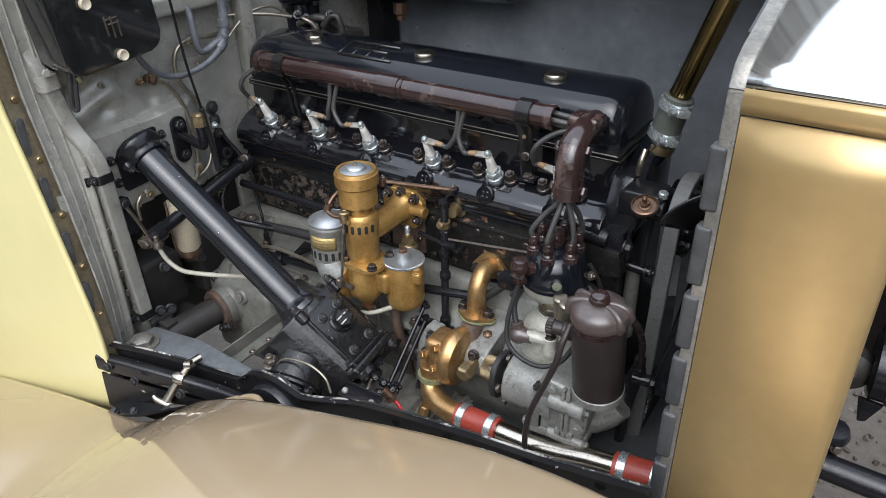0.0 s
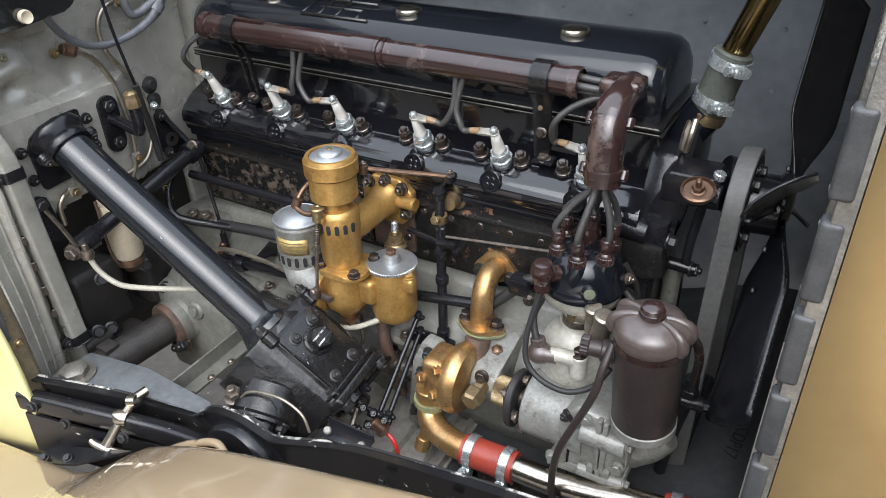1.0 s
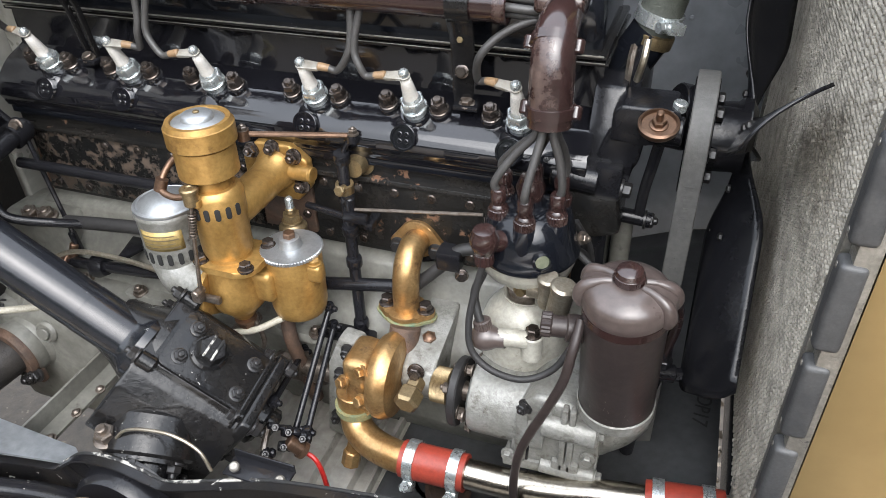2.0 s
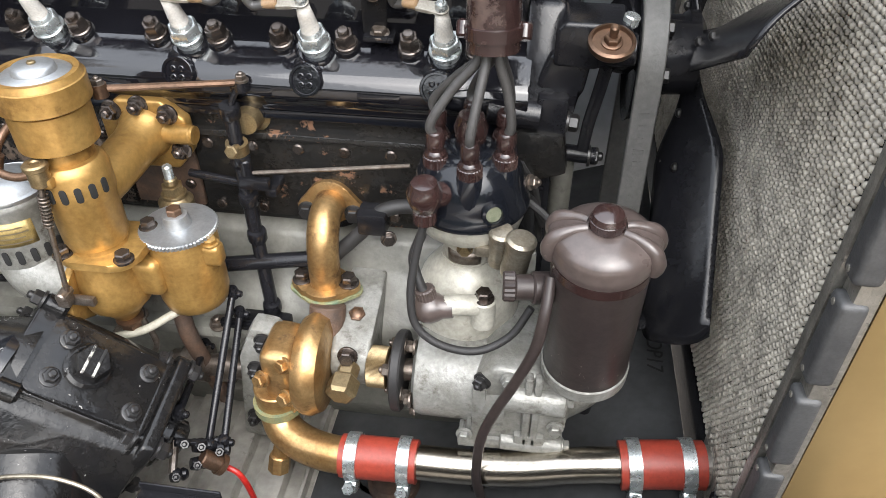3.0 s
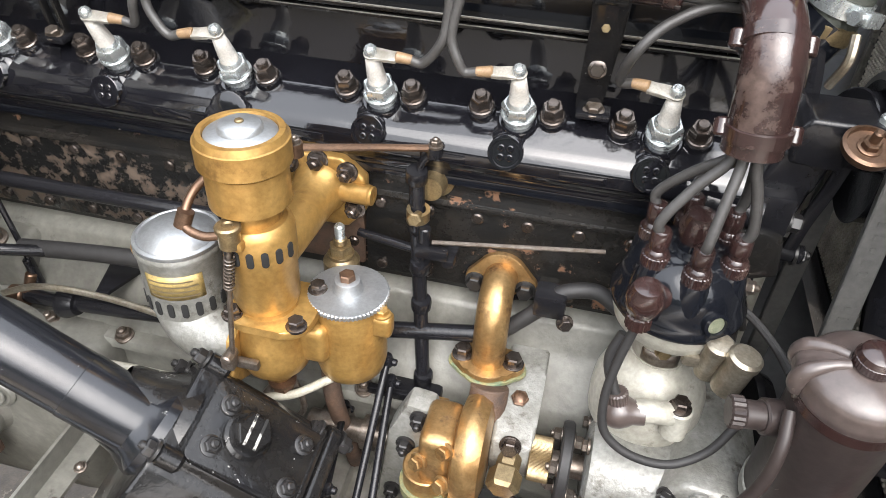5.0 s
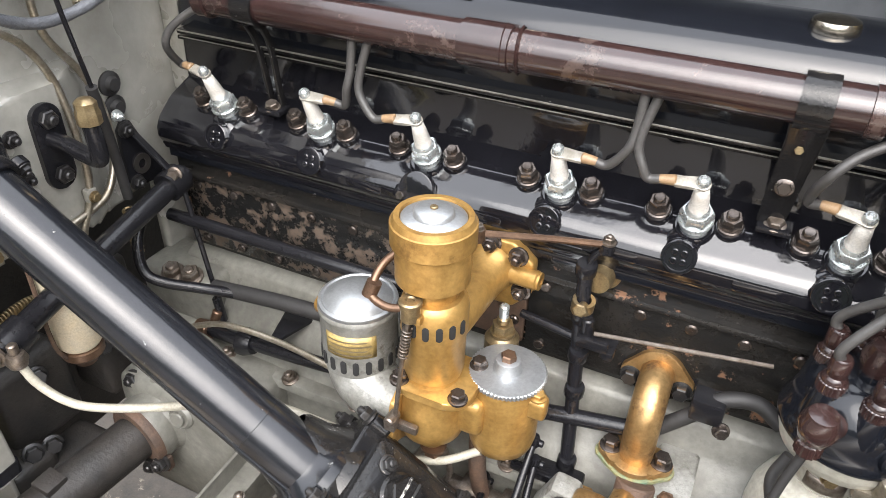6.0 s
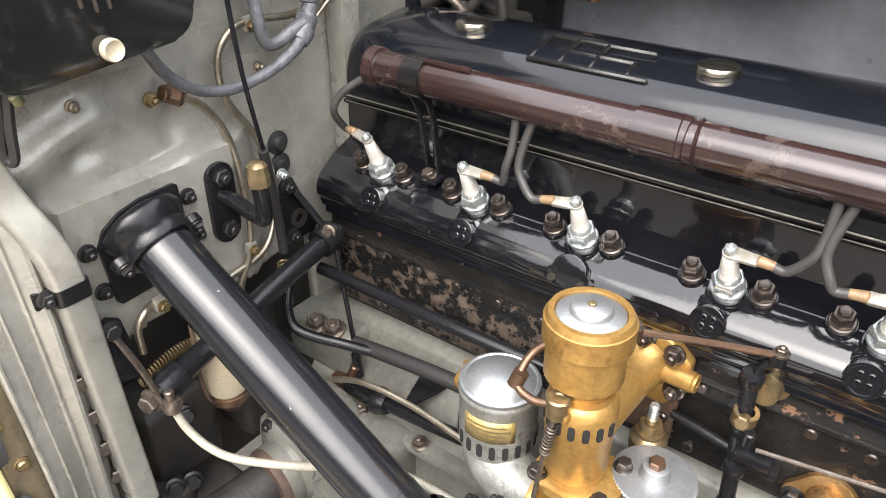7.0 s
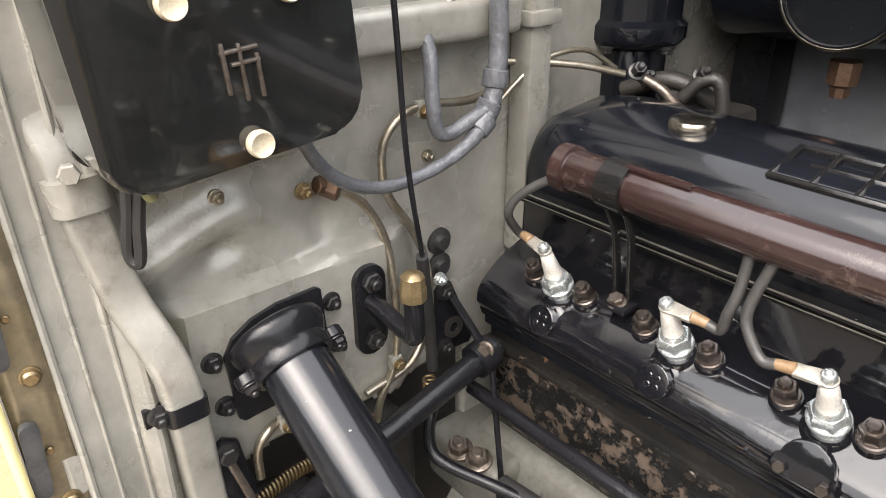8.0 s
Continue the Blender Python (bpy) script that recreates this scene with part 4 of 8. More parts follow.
# seats and core plugs
for i in range(6):
    x = PLUGX[i]
    bm = B()
    lathe(bm, [(0, 0), (0.0165, 0), (0.0150, 0.0035), (0.0140, 0.0048), (0, 0.0048)], along((x - 0.002, 0.0088, 0.9425), (0, -0.5, 1)), 28)
    part("plug_seat", bm, HEADBLACK, head)
    d = Vector((0, -1, 0.32)).normalized()
    xc = x - 0.006 + (0.006, 0.003, 0, 0, 0, 0)[i]
    if i == 2:
        bm = B()
        prism(bm, arc(0, 0.002, 0.0165, 0, 180, 14) + [(-0.022, -0.006), (-0.015, -0.011), (0.015, -0.011), (0.022, -0.006)], 0.007, along((x, -0.013, 0.926), d), 0.002)
        plate = part("water_plate", bm, HEADBLACK, head, "worn black cover plate")
        for sx in (-0.013, 0.013):
            bolt(plate, Vector((x + sx, -0.013, 0.9205)) + d * 0.007, d, 0.0042, 0.004, BOLT)
        continue
    bm = B()
    prof = [(0, -0.012), (0.0205, -0.012), (0.0190, -0.005), (0.0150, -0.001), (0.0135, 0.0)]
    for k in range(3):
        prof += [(0.0130, 0.0008 + 0.0026 * k), (0.0119, 0.0021 + 0.0026 * k), (0.0130, 0.0031 + 0.0026 * k)]
    prof += [(0.0124, 0.0088), (0.0108, 0.0088), (0.0102, 0.0074), (0, 0.0074)]
    lathe(bm, prof, along((xc, -0.009, 0.9275), d), 36)
    cp = part("core_plug", bm, HEADBLACK, head)
    for a in range(4):
        q = along((xc, -0.009, 0.9275), d) @ Vector((0.0048 * math.cos(a * math.pi / 2 + 0.8), 0.0048 * math.sin(a * math.pi / 2 + 0.8), 0.0074))
        bm = B()
        lathe(bm, [(0.0012, 0.0), (0.0023, 0.0), (0.0026, 0.0009), (0.0019, 0.0014), (0.0012, 0.0)], along(q, d), 12)
        part("key_hole_rim", bm, HEADBLACK, cp)
# cylinder block and ledges below the head
bm = extrude_x([(0.18, 0.8985), (-0.002, 0.8985), (-0.002, 0.874), (0.002, 0.872), (0.002, 0.78), (0.18, 0.78)], 0.045, 0.715, 0.001)
part("cylinder_block", bm, WORN, engine, "worn black cylinder block with brown rust")
bm = extrude_x([(0.01, 0.8978), (-0.008, 0.8978), (-0.008, 0.890), (0.01, 0.890)], 0.043, 0.718, 0.0008)
part("gasket_ledge", bm, ENAMEL, engine)
bm = extrude_x([(0.01, 0.876), (-0.009, 0.876), (-0.010, 0.8705), (0.01, 0.868)], 0.043, 0.718, 0.0012)
part("block_ledge", bm, WORN, engine)
# side cover plates with slotted screws
for x0, x1, m_ in ((0.055, 0.365, WORNGREY), (0.435, 0.706, WORN)):
    bm = B()
    box(bm, ((x0 + x1) / 2, 0.0, 0.828), (x1 - x0, 0.008, 0.080), bev=0.002)
    pl = part("tappet_cover_plate", bm, m_, engine, "black side plate with flaking paint")
    n = 7 if x1 - x0 > 0.28 else 7
    for i in range(n):
        for z in (0.860, 0.796):
            bolt(pl, (x0 + 0.014 + (x1 - x0 - 0.028) * i / (n - 1), -0.004, z), (0, -1, 0), 0.0052, 0.0022, BOLT, washer=False, slot=True, name="screw", spin=rnd.uniform(0, 180))
bm = B()
lathe(bm, [(0, 0), (0.034, 0), (0.034, 0.006), (0, 0.007)], along((0.400, 0.002, 0.832), (0, -1, 0)), 30)
box(bm, (0.400, -0.001, 0.826), (0.066, 0.006, 0.07), bev=0.003)
rp = part("port_plate", bm, RUST, engine, "rusty brown round port plate")
for dx, dz in ((0.022, 0.018), (-0.02, 0.02), (0.024, -0.016)):
    bolt(rp, (0.400 + dx, -0.005, 0.832 + dz), (0, -1, 0), 0.005, 0.003, BOLT, slot=True, washer=False, name="screw")
bm = B()
tube(bm, [(0.055, -0.034, 0.837), (0.16, -0.035, 0.838), (0.26, -0.034, 0.838), (0.36, -0.026, 0.832)], 0.0066, 14)
part("drain_pipe", bm, SATIN, engine, "black pipe along the block")
# crankcase
CC = [(0.19, 0.779), (0.006, 0.779), (-0.010, 0.772), (-0.020, 0.745), (-0.052, 0.705), (-0.060, 0.690), (-0.060, 0.60), (-0.045, 0.56), (0.19, 0.56)]
bm = extrude_x(CC, 0.040, 0.74, 0.004)
part("crankcase", bm, CRANK, engine, "grey painted crankcase")
bm = extrude_x([(0.03, 0.70), (-0.070, 0.6985), (-0.072, 0.688), (0.03, 0.684)], 0.10, 0.50, 0.002)
part("crankcase_flange", bm, CRANK, engine)
for i in range(5):
    bolt(engine, (0.13 + 0.08 * i, -0.064, 0.699), (0, -0.2, 1), 0.007, 0.006, STEEL, stud=0.004)
# front cover of the engine and timing case
bm = extrude_x([(0.19, 0.985), (0.03, 0.985), (0.01, 0.95), (-0.005, 0.90), (-0.005, 0.70), (-0.05, 0.64), (-0.05, 0.58), (0.19, 0.58)], 0.716, 0.745, 0.006)
part("timing_case", bm, SATIN, engine, "black timing case")
bm = B()
lathe(bm, [(0, 0), (0.055, 0), (0.058, 0.004), (0.054, 0.010), (0.03, 0.014), (0, 0.014)], along((0.745, 0.09, 0.955), (1, 0, 0)), 32)
part("camshaft_cover", bm, SATIN, engine)
bm = B()
lathe(bm, [(0.026, 0.0), (0.040, 0.0), (0.041, 0.003), (0.039, 0.006), (0.026, 0.006), (0.026, 0.0)], along((0.746, 0.085, 0.975), (1, -0.15, 0.1)), 36)
part("outlet_flange", bm, STEEL, engine, "bare steel outlet flange")

# rocker cover
rocker = thing("rocker_cover", (0.385, 0.09, 0.995), "glossy black rocker cover with a raised badge", "rocker cover")
RC = [(0.030, 1.011), (0.026, 1.033)] + arc(0.062, 1.046, 0.037, 178, 108, 7) + [(0.095, 1.0865), (0.13, 1.081)] + arc(0.130, 1.045, 0.035, 72, 0, 6) + [(0.168, 1.011)]
RX = [(0.046, 0.0, 0.86), (0.048, 0.6, 0.90), (0.056, 0.86, 0.955), (0.070, 0.965, 0.985), (0.092, 1.0, 1.0), (0.69, 1.0, 1.0), (0.704, 0.97, 0.985), (0.713, 0.88, 0.955), (0.718, 0.70, 0.91), (0.719, 0.0, 0.86)]
bm = B()
rings = []
for x, sh, sw in RX:
    rings.append([bm.verts.new((x, CENTRE + (y - CENTRE) * sw, 1.011 + (z - 1.011) * max(sh, 0.02))) for y, z in RC])
for a, b in zip(rings, rings[1:]):
    for i in range(len(RC) - 1):
        bm.faces.new((a[i], a[i + 1], b[i + 1], b[i]))
bm.faces.new(rings[0])
bm.faces.new(rings[-1])
part("cover_shell", bm, ENAMEL, rocker, angle=50)
bm = B()
box(bm, (0.389, CENTRE, 1.011), (0.672, 0.150, 0.005), bev=0.0018)
box(bm, (0.389, CENTRE, 1.0045), (0.676, 0.146, 0.004), bev=0.0012)
part("cover_lip", bm, BOXBLACK, rocker)
# two thin pale beads put in as the bright lit lines of the lip
bm = B()
box(bm, (0.389, CENTRE - 0.0752, 1.0122), (0.668, 0.0010, 0.0016), bev=0.0004, seg=1)
box(bm, (0.389, CENTRE - 0.0731, 1.0055), (0.670, 0.0008, 0.0010), bev=0.0003, seg=1)
part("worn_edge", bm, EDGE, rocker, "pale bead that draws the lip's lit edge")
# raised badge: a plain frame with bars
badge = B()
by, bz = 0.060, 1.0812
slope = Euler((radians(14), 0, 0)).to_matrix().to_4x4()
BM_ = at(0.298, by, bz) @ slope @ Matrix.Diagonal((1.12, 1.0, 1.5, 1))
for c, s in (((0, -0.020, 0), (0.094, 0.0045, 0.004)), ((-0.045, 0.0, 0), (0.0045, 0.044, 0.004)), ((-0.004, 0.020, 0), (0.086, 0.0045, 0.004)), ((-0.022, 0.0, 0), (0.0045, 0.044, 0.004)), ((0.002, 0.0, 0), (0.0045, 0.044, 0.004)),
             ((0.0, 0.001, 0), (0.064, 0.0045, 0.004)), ((0.030, -0.009, 0), (0.0045, 0.024, 0.004))):
    box(badge, c, s, BM_, 0.0017, 1)
part("badge", badge, BOXBLACK, rocker, "raised black badge")
for x in (0.171, 0.391, 0.606):
    bm = B()
    lathe(bm, [(0, 0), (0.0150, 0), (0.0155, 0.001), (0.0166, 0.003), (0.0166, 0.0080), (0.0155, 0.0105), (0.0115, 0.0120), (0.006, 0.0126), (0, 0.0128)], at(x, 0.072, 1.0795), 36)
    part("thumb_nut", bm, NICKEL, rocker, "nickel-plated cover nut")

# ignition conduit
cond = thing("ignition_conduit", (0.38, -0.002, 1.04), "brown tube that carries the ignition leads", "conduit")
TY, TZ, TR = -0.005, 1.058, 0.0155
bm = B()
lathe(bm, [(0, 0), (TR - 0.003, 0), (TR, 0.002), (TR, 0.518), (TR - 0.002, 0.520), (TR - 0.004, 0.519), (TR - 0.004, 0.511), (0, 0.511)], along((0.123, TY, TZ), (1, 0, 0)), 36)
part("tube", bm, BROWN, cond)
for x0, x1, dr in ((0.117, 0.129, 0.0022), (0.364, 0.404, 0.0018), (0.634, 0.646, 0.0012)):
    bm = B()
    lathe(bm, [(TR - 0.001, 0), (TR + dr, 0.0008), (TR + dr, x1 - x0 - 0.0008), (TR - 0.001, x1 - x0)], along((x0, TY, TZ), (1, 0, 0)), 36)
    part("tube_sleeve", bm, BROWN, cond)
for x in (0.397, 0.409):
    bm = B()
    lathe(bm, [(TR + 0.0012, -0.0012), (TR + 0.0024, 0), (TR + 0.0012, 0.0012)], along((x, TY, TZ), (1, 0.12, 0)), 36)
    part("joint_ring", bm, BROWN, cond)
bm = B()
box(bm, (0.20, TY - 0.004, TZ + TR + 0.001), (0.05, 0.006, 0.004), bev=0.002)
part("seam_lug", bm, BROWN, cond)
for x in (0.170, 0.605):
    bm = B()
    lathe(bm, [(TR + 0.0003, -0.010), (TR + 0.003, -0.010), (TR + 0.003, 0.010), (TR + 0.0003, 0.010), (TR + 0.0003, -0.010)], along((x, TY, TZ), (1, 0, 0)), 32)
    st = part("strap", bm, BOXBLACK, cond, "black tube strap")
    for s in ((-1, 1) if x < 0.4 else ()):
        bm = B()
        sweep(bm, [(x + 0.008 * s, TY - 0.002, TZ - TR), (x + 0.007 * s, 0.004, 1.02), (x + 0.006 * s, 0.010, 0.985), (x + 0.006 * s, 0.014, 0.962)], rounded(0.007, 0.004, 0.0015, 2), up=(1, 0, 0), n=5)
        part("strut", bm, BOXBLACK, st)
    if x > 0.4:
        bm = B()
        sweep(bm, [(x, TY - 0.010, TZ - TR + 0.004), (x, -0.006, 1.025), (x - 0.002, 0.002, 0.995), (x - 0.004, 0.008, 0.962)], rounded(0.003, 0.022, 0.0012, 2), up=(1, 0, 0), n=5, scale=lambda t: 1.1 - 0.25 * t)
        part("strut", bm, BOXBLACK, st)
    bm = B()
    box(bm, (x, 0.008, 0.9595), (0.024, 0.018, 0.005), Matrix.Identity(4), 0.0015)
    part("foot", bm, SATIN, st)
    bolt(st, (x, 0.006, 0.962), (0, -0.35, 1), 0.006, 0.005, STEEL)
    if x > 0.4:
        bolt(st, (x - 0.002, -0.001, 0.995), (0, -1, 0.2), 0.005, 0.004, BOLT)
        bolt(st, (x - 0.001, -0.008, 1.026), (0, -1, 0.2), 0.003, 0.002, BRASS, washer=False)
# plug leads
LEADS = [
    [(0.126, TY - 0.002, TZ - 0.006), (0.108, -0.012, 1.045), (0.0905, -0.022, 1.030), (0.0835, -0.0245, 1.014)],
    [(0.2680, TY - 0.003, TZ - TR + 0.003), (0.2672, -0.0110, 1.020), (0.2645, -0.0140, 1.004)],
    [(0.2830, TY - 0.003, TZ - TR + 0.003), (0.2775, -0.0120, 1.022), (0.2765, -0.0145, 1.007), (0.2825, -0.0165, 0.9955)],
    [(0.5020, TY - 0.003, TZ - TR + 0.003), (0.5010, -0.0110, 1.020), (0.4975, -0.0140, 1.004)],
    [(0.5115, TY - 0.003, TZ - TR + 0.003), (0.5058, -0.0120, 1.022), (0.5050, -0.0140, 1.007), (0.5100, -0.0160, 0.9955)],
    [(0.690, 0.000, 1.046), (0.664, -0.006, 1.0455), (0.640, -0.014, 1.034), (0.6245, -0.020, 1.016)],
]
TURN_ = (168, 3, 188, 1, 184, 168)
tilt = Euler((radians(26.7), 0, 0)).to_matrix().to_4x4()
for i, pts in enumerate(LEADS):
    seat = Matrix.Translation((PLUGX[i] - 0.002, 0.0084, 0.9460)) @ tilt @ Matrix.Rotation(radians(TURN_[i]), 4, "Z") @ Matrix.Scale(1.04, 4)
    pts = [Vector(p) for p in pts] + [seat @ Vector((0.036, 0, 0.0452)), seat @ Vector((0.026, 0, 0.0465))]
    bm = B()
    tube(bm, pts, 0.0036, 10)
    part("plug_lead", bm, LEAD, cond, "grey rubber plug lead")
for dz, dy in ((0.006, 0.003), (-0.006, 0.0), (0.0, -0.005)):
    bm = B()
    tube(bm, [(0.630, TY + dy, TZ + dz), (0.660, TY + dy, TZ + dz - 0.002), (0.690, 0.004 + dy, TZ - 0.006 + dz)], 0.0038, 10)
    part("tube_lead", bm, LEAD, cond)
# elbow housing above the distributor
bm = B()
tube(bm, [(0.692, 0.012, 1.056), (0.693, -0.016, 1.058), (0.694, -0.042, 1.055), (0.6955, -0.060, 1.044), (0.697, -0.068, 1.024), (0.698, -0.072, 0.988)], 0.0185, 28, scale=lambda t: 0.86 + 0.10 * t)
elbow = part("elbow_housing", bm, BROWN, cond, "brown bakelite elbow housing")
for p, d, r in (((0.6945, -0.056, 1.046), (0, -0.75, -0.65), 0.0186), ((0.698, -0.071, 1.000), (0.03, -0.1, -1), 0.0196)):
    bm = B()
    lathe(bm, [(r - 0.004, -0.005), (r, -0.004), (r, 0.004), (r - 0.004, 0.005)], along(p, d), 28)
    for s in (-1, 1):
        cyl(bm, Vector(p) + Vector((s * r * 1.0, -0.003, -0.0045)), Vector(p) + Vector((s * r * 1.0, 0.003, 0.0045)), 0.0048, 14)
    part("lug_ring", bm, BROWN, elbow)
bm = B()
box(bm, (0.690, -0.010, 1.0655), (0.040, 0.034, 0.014), bev=0.005, seg=3)
part("elbow_cap", bm, BROWN, elbow)

# spark plugs
plug = thing("spark_plug", (0, 0, 0), "white ceramic spark plug with a zinc hexagon and lead clip", "spark plug", "spark plugs along the head")
bm = B()
lathe(bm, [(0, -0.002), (0.0108, -0.002), (0.0112, 0.005), (0.0122, 0.0058), (0.0125, 0.0068), (0.0125, 0.0085), (0.0116, 0.0094), (0, 0.0094)], seg=28)
part("collar", bm, ZINC, plug, "zinc-plated base collar")
bm = B()
lathe(bm, [(0, 0.0092), (0.0112, 0.0092), (0.0120, 0.0100), (0.0120, 0.0160), (0.0106, 0.0182), (0, 0.0182)], seg=6)
part("hexagon", bm, ZINC, plug, "zinc-plated hexagon")
bm = B()
lathe(bm, [(0, 0.0180), (0.0088, 0.0180), (0.0078, 0.0205), (0.0070, 0.0215), (0, 0.0215)], seg=24)
part("crimp", bm, ZINC, plug)
bm = B()
lathe(bm, [(0, 0.0210), (0.0070, 0.0210), (0.0068, 0.0250), (0.0063, 0.0270), (0.0066, 0.0282), (0.0060, 0.0300), (0.0063, 0.0312), (0.0058, 0.0330), (0.0061, 0.0342), (0.0056, 0.0360), (0.0058, 0.0372), (0.0053, 0.0395), (0.0049, 0.0440), (0.0036, 0.0455), (0, 0.0455)], seg=24)
part("insulator", bm, CERAMIC, plug, "white ribbed insulator")
bm = B()
cyl(bm, (0, 0, 0.044), (0, 0, 0.0555), 0.0026, 14)
lathe(bm, [(0, 0.0492), (0.0046, 0.0492), (0.0046, 0.0528), (0.0036, 0.0540), (0, 0.0540)], seg=8)
part("terminal", bm, ZINC, plug, "zinc terminal nut")
bm = B()
prism(bm, arc(0, 0, 0.0054, 60, 300, 12) + [(0.009, -0.0046), (0.019, -0.0036), (0.019, 0.0036), (0.009, 0.0046)], 0.0016, at(0, 0, 0.0472), 0.0005)
box(bm, (0.012, 0.0040, 0.0470), (0.012, 0.0009, 0.0030), bev=0.0003, seg=1)
box(bm, (0.012, -0.0040, 0.0470), (0.012, 0.0009, 0.0030), bev=0.0003, seg=1)
part("lead_tag", bm, TAG, plug, "pale lead tag")
bm = B()
cyl(bm, (0.017, 0, 0.0477), (0.029, 0, 0.0462), 0.0040, 14, 0.001, 0.0034)
part("ferrule", bm, FERRULE, plug, "tan ferrule")
for i in range(6):
    m = Matrix.Translation(Vector((PLUGX[i] - 0.002, 0.0084, 0.9460)) * K) @ tilt @ Matrix.Rotation(radians(TURN_[i]), 4, "Z")
    if i == 0:
        plug.matrix_basis = m @ Matrix.Scale(1.04, 4)
    else:
        copy_thing(plug, m)
# head studs and nuts, one each side of every plug
nut = thing("head_nut", (0, 0, 0), "brown steel cylinder head nut on its stud", "nut", "nuts along the cylinder head")
bm = B()
lathe(bm, [(0, -0.004), (0.0112, -0.004), (0.0106, 0.0015), (0.0100, 0.0022), (0, 0.0022)], seg=24)
part("boss", bm, HEADBLACK, nut, "black painted boss")
bm = B()
lathe(bm, [(0, 0.0022), (0.0094, 0.0022), (0.0094, 0.0040), (0.0084, 0.0048), (0, 0.0048)], seg=24)
part("washer", bm, BOLT, nut)
bm = B()
lathe(bm, [(0, 0.0045), (0.0078, 0.0045), (0.0081, 0.0055), (0.0081, 0.0125), (0.0070, 0.0148), (0, 0.0148)], seg=6)
part("hexagon", bm, BOLT, nut)
bm = B()
lathe(bm, [(0, 0.0145), (0.0046, 0.0145), (0.0046, 0.0172), (0.0036, 0.0186), (0, 0.0188)], seg=16)
part("stud_end", bm, BOLT, nut)
first = True
for i in range(6):
    for s in (-1, 1):
        m = Matrix.Translation(Vector((PLUGX[i] - 0.004 + 0.0262 * s, 0.0105, 0.9488)) * K) @ tilt @ Matrix.Rotation(radians(17 * i + 40 * s), 4, "Z")
        if first:
            nut.matrix_basis, first = m, False
        else:
            copy_thing(nut, m)

# ---- carburettor ----
carb = thing("carburettor", (0.40, -0.11, 0.74), "gold-painted carburettor with knurled dashpot rings", "carburettor")
AX = at(0.3935, -0.1065, -0.002)
DP = at(0.390, -0.1035, -0.0075)  # the dashpot above it
bm = B()
knurl(bm, 0.0315, 0.953, 0.9715, DP, 130, 0.0002)
lathe(bm, [(0.0305, 0.971), (0.0285, 0.9755), (0.0245, 0.9755), (0.0240, 0.972), (0, 0.972)], DP, 48)
part("upper_ring", bm, GOLD, carb)
bm = B()
lathe(bm, [(0, 0.970), (0.0240, 0.970), (0.0238, 0.9735), (0.0225, 0.9745), (0.0150, 0.9755), (0.0142, 0.979), (0.0130, 0.980), (0, 0.981)], DP, 40)
dome = part("dashpot_cap", bm, ALLOY, carb, "polished aluminium cap")
bolt(dome, (0.390, -0.1035, 0.9735), (0, 0, 1), 0.003, 0.0015, BRASS, washer=False, slot=True, name="screw")
bm = B()
knurl(bm, 0.0280, 0.922, 0.952, DP, 120, 0.0002)
part("lower_ring", bm, GOLD, carb)
bm = B()
lathe(bm, [(0, 0.900), (0.021, 0.900), (0.0205, 0.923), (0, 0.923)], DP, 36)
part("neck", bm, GOLD, carb)
# slotted body
bm = B()
lathe(bm, [(0, 0.832), (0.0230, 0.832), (0.0245, 0.838), (0.0250, 0.872), (0.0262, 0.876), (0.0262, 0.896), (0.0245, 0.902), (0.0215, 0.905), (0, 0.905)], AX, 44)
body = part("slotted_body", bm, GOLD, carb)
for i in range(10):
    a = radians(150 + 22 * i)
    p = Vector((0.3935 + 0.0258 * math.cos(a), -0.1065 + 0.0258 * math.sin(a), 0.884))
    d = Vector((math.cos(a), math.sin(a), 0))
    # raised black patch: the slot's inner shade as colour, no opening is cut
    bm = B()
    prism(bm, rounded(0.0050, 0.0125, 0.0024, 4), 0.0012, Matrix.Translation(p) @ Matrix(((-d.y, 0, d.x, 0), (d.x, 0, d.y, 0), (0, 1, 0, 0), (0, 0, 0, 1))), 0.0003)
    part("slot", bm, HOLLOWSHADE, body, "black patch for the shade inside an air slot")
bm = B()
prism(bm, rounded(0.066, 0.058, 0.018, 6), 0.007, at(0.400, -0.107, 0.818), 0.002)
lathe(bm, [(0, 0.822), (0.0225, 0.822), (0.0210, 0.836), (0, 0.836)], AX, 36)
part("lower_flange", bm, GOLD, carb)
for p in ((0.374, -0.127, 0.825), (0.424, -0.126, 0.825), (0.424, -0.084, 0.825), (0.375, -0.086, 0.825)):
    bolt(carb, p, (0, 0, 1), 0.0062, 0.006, BOLT)
bm = B()
lathe(bm, [(0, 0.744), (0.007, 0.744), (0.012, 0.750), (0.017, 0.758), (0.026, 0.768), (0.029, 0.780), (0.027, 0.800), (0.024, 0.819), (0, 0.819)], AX, 36)
box(bm, (0.424, -0.096, 0.792), (0.030, 0.036, 0.036), bev=0.008, seg=3)
part("mixing_chamber", bm, GOLD, carb)
bolt(carb, (0.397, -0.110, 0.744), (0, 0, -1), 0.009, 0.008, COPPER)
# intake neck to the engine
bm = B()
tube(bm, [(0.397, -0.100, 0.868), (0.398, -0.075, 0.868), (0.400, -0.050, 0.870), (0.402, -0.028, 0.873), (0.403, -0.016, 0.875)], 0.0190, 28, scale=lambda t: 1.0 + 0.25 * smooth(0.6, 1.0, t))
part("intake_neck", bm, GOLD, carb)
bm = B()
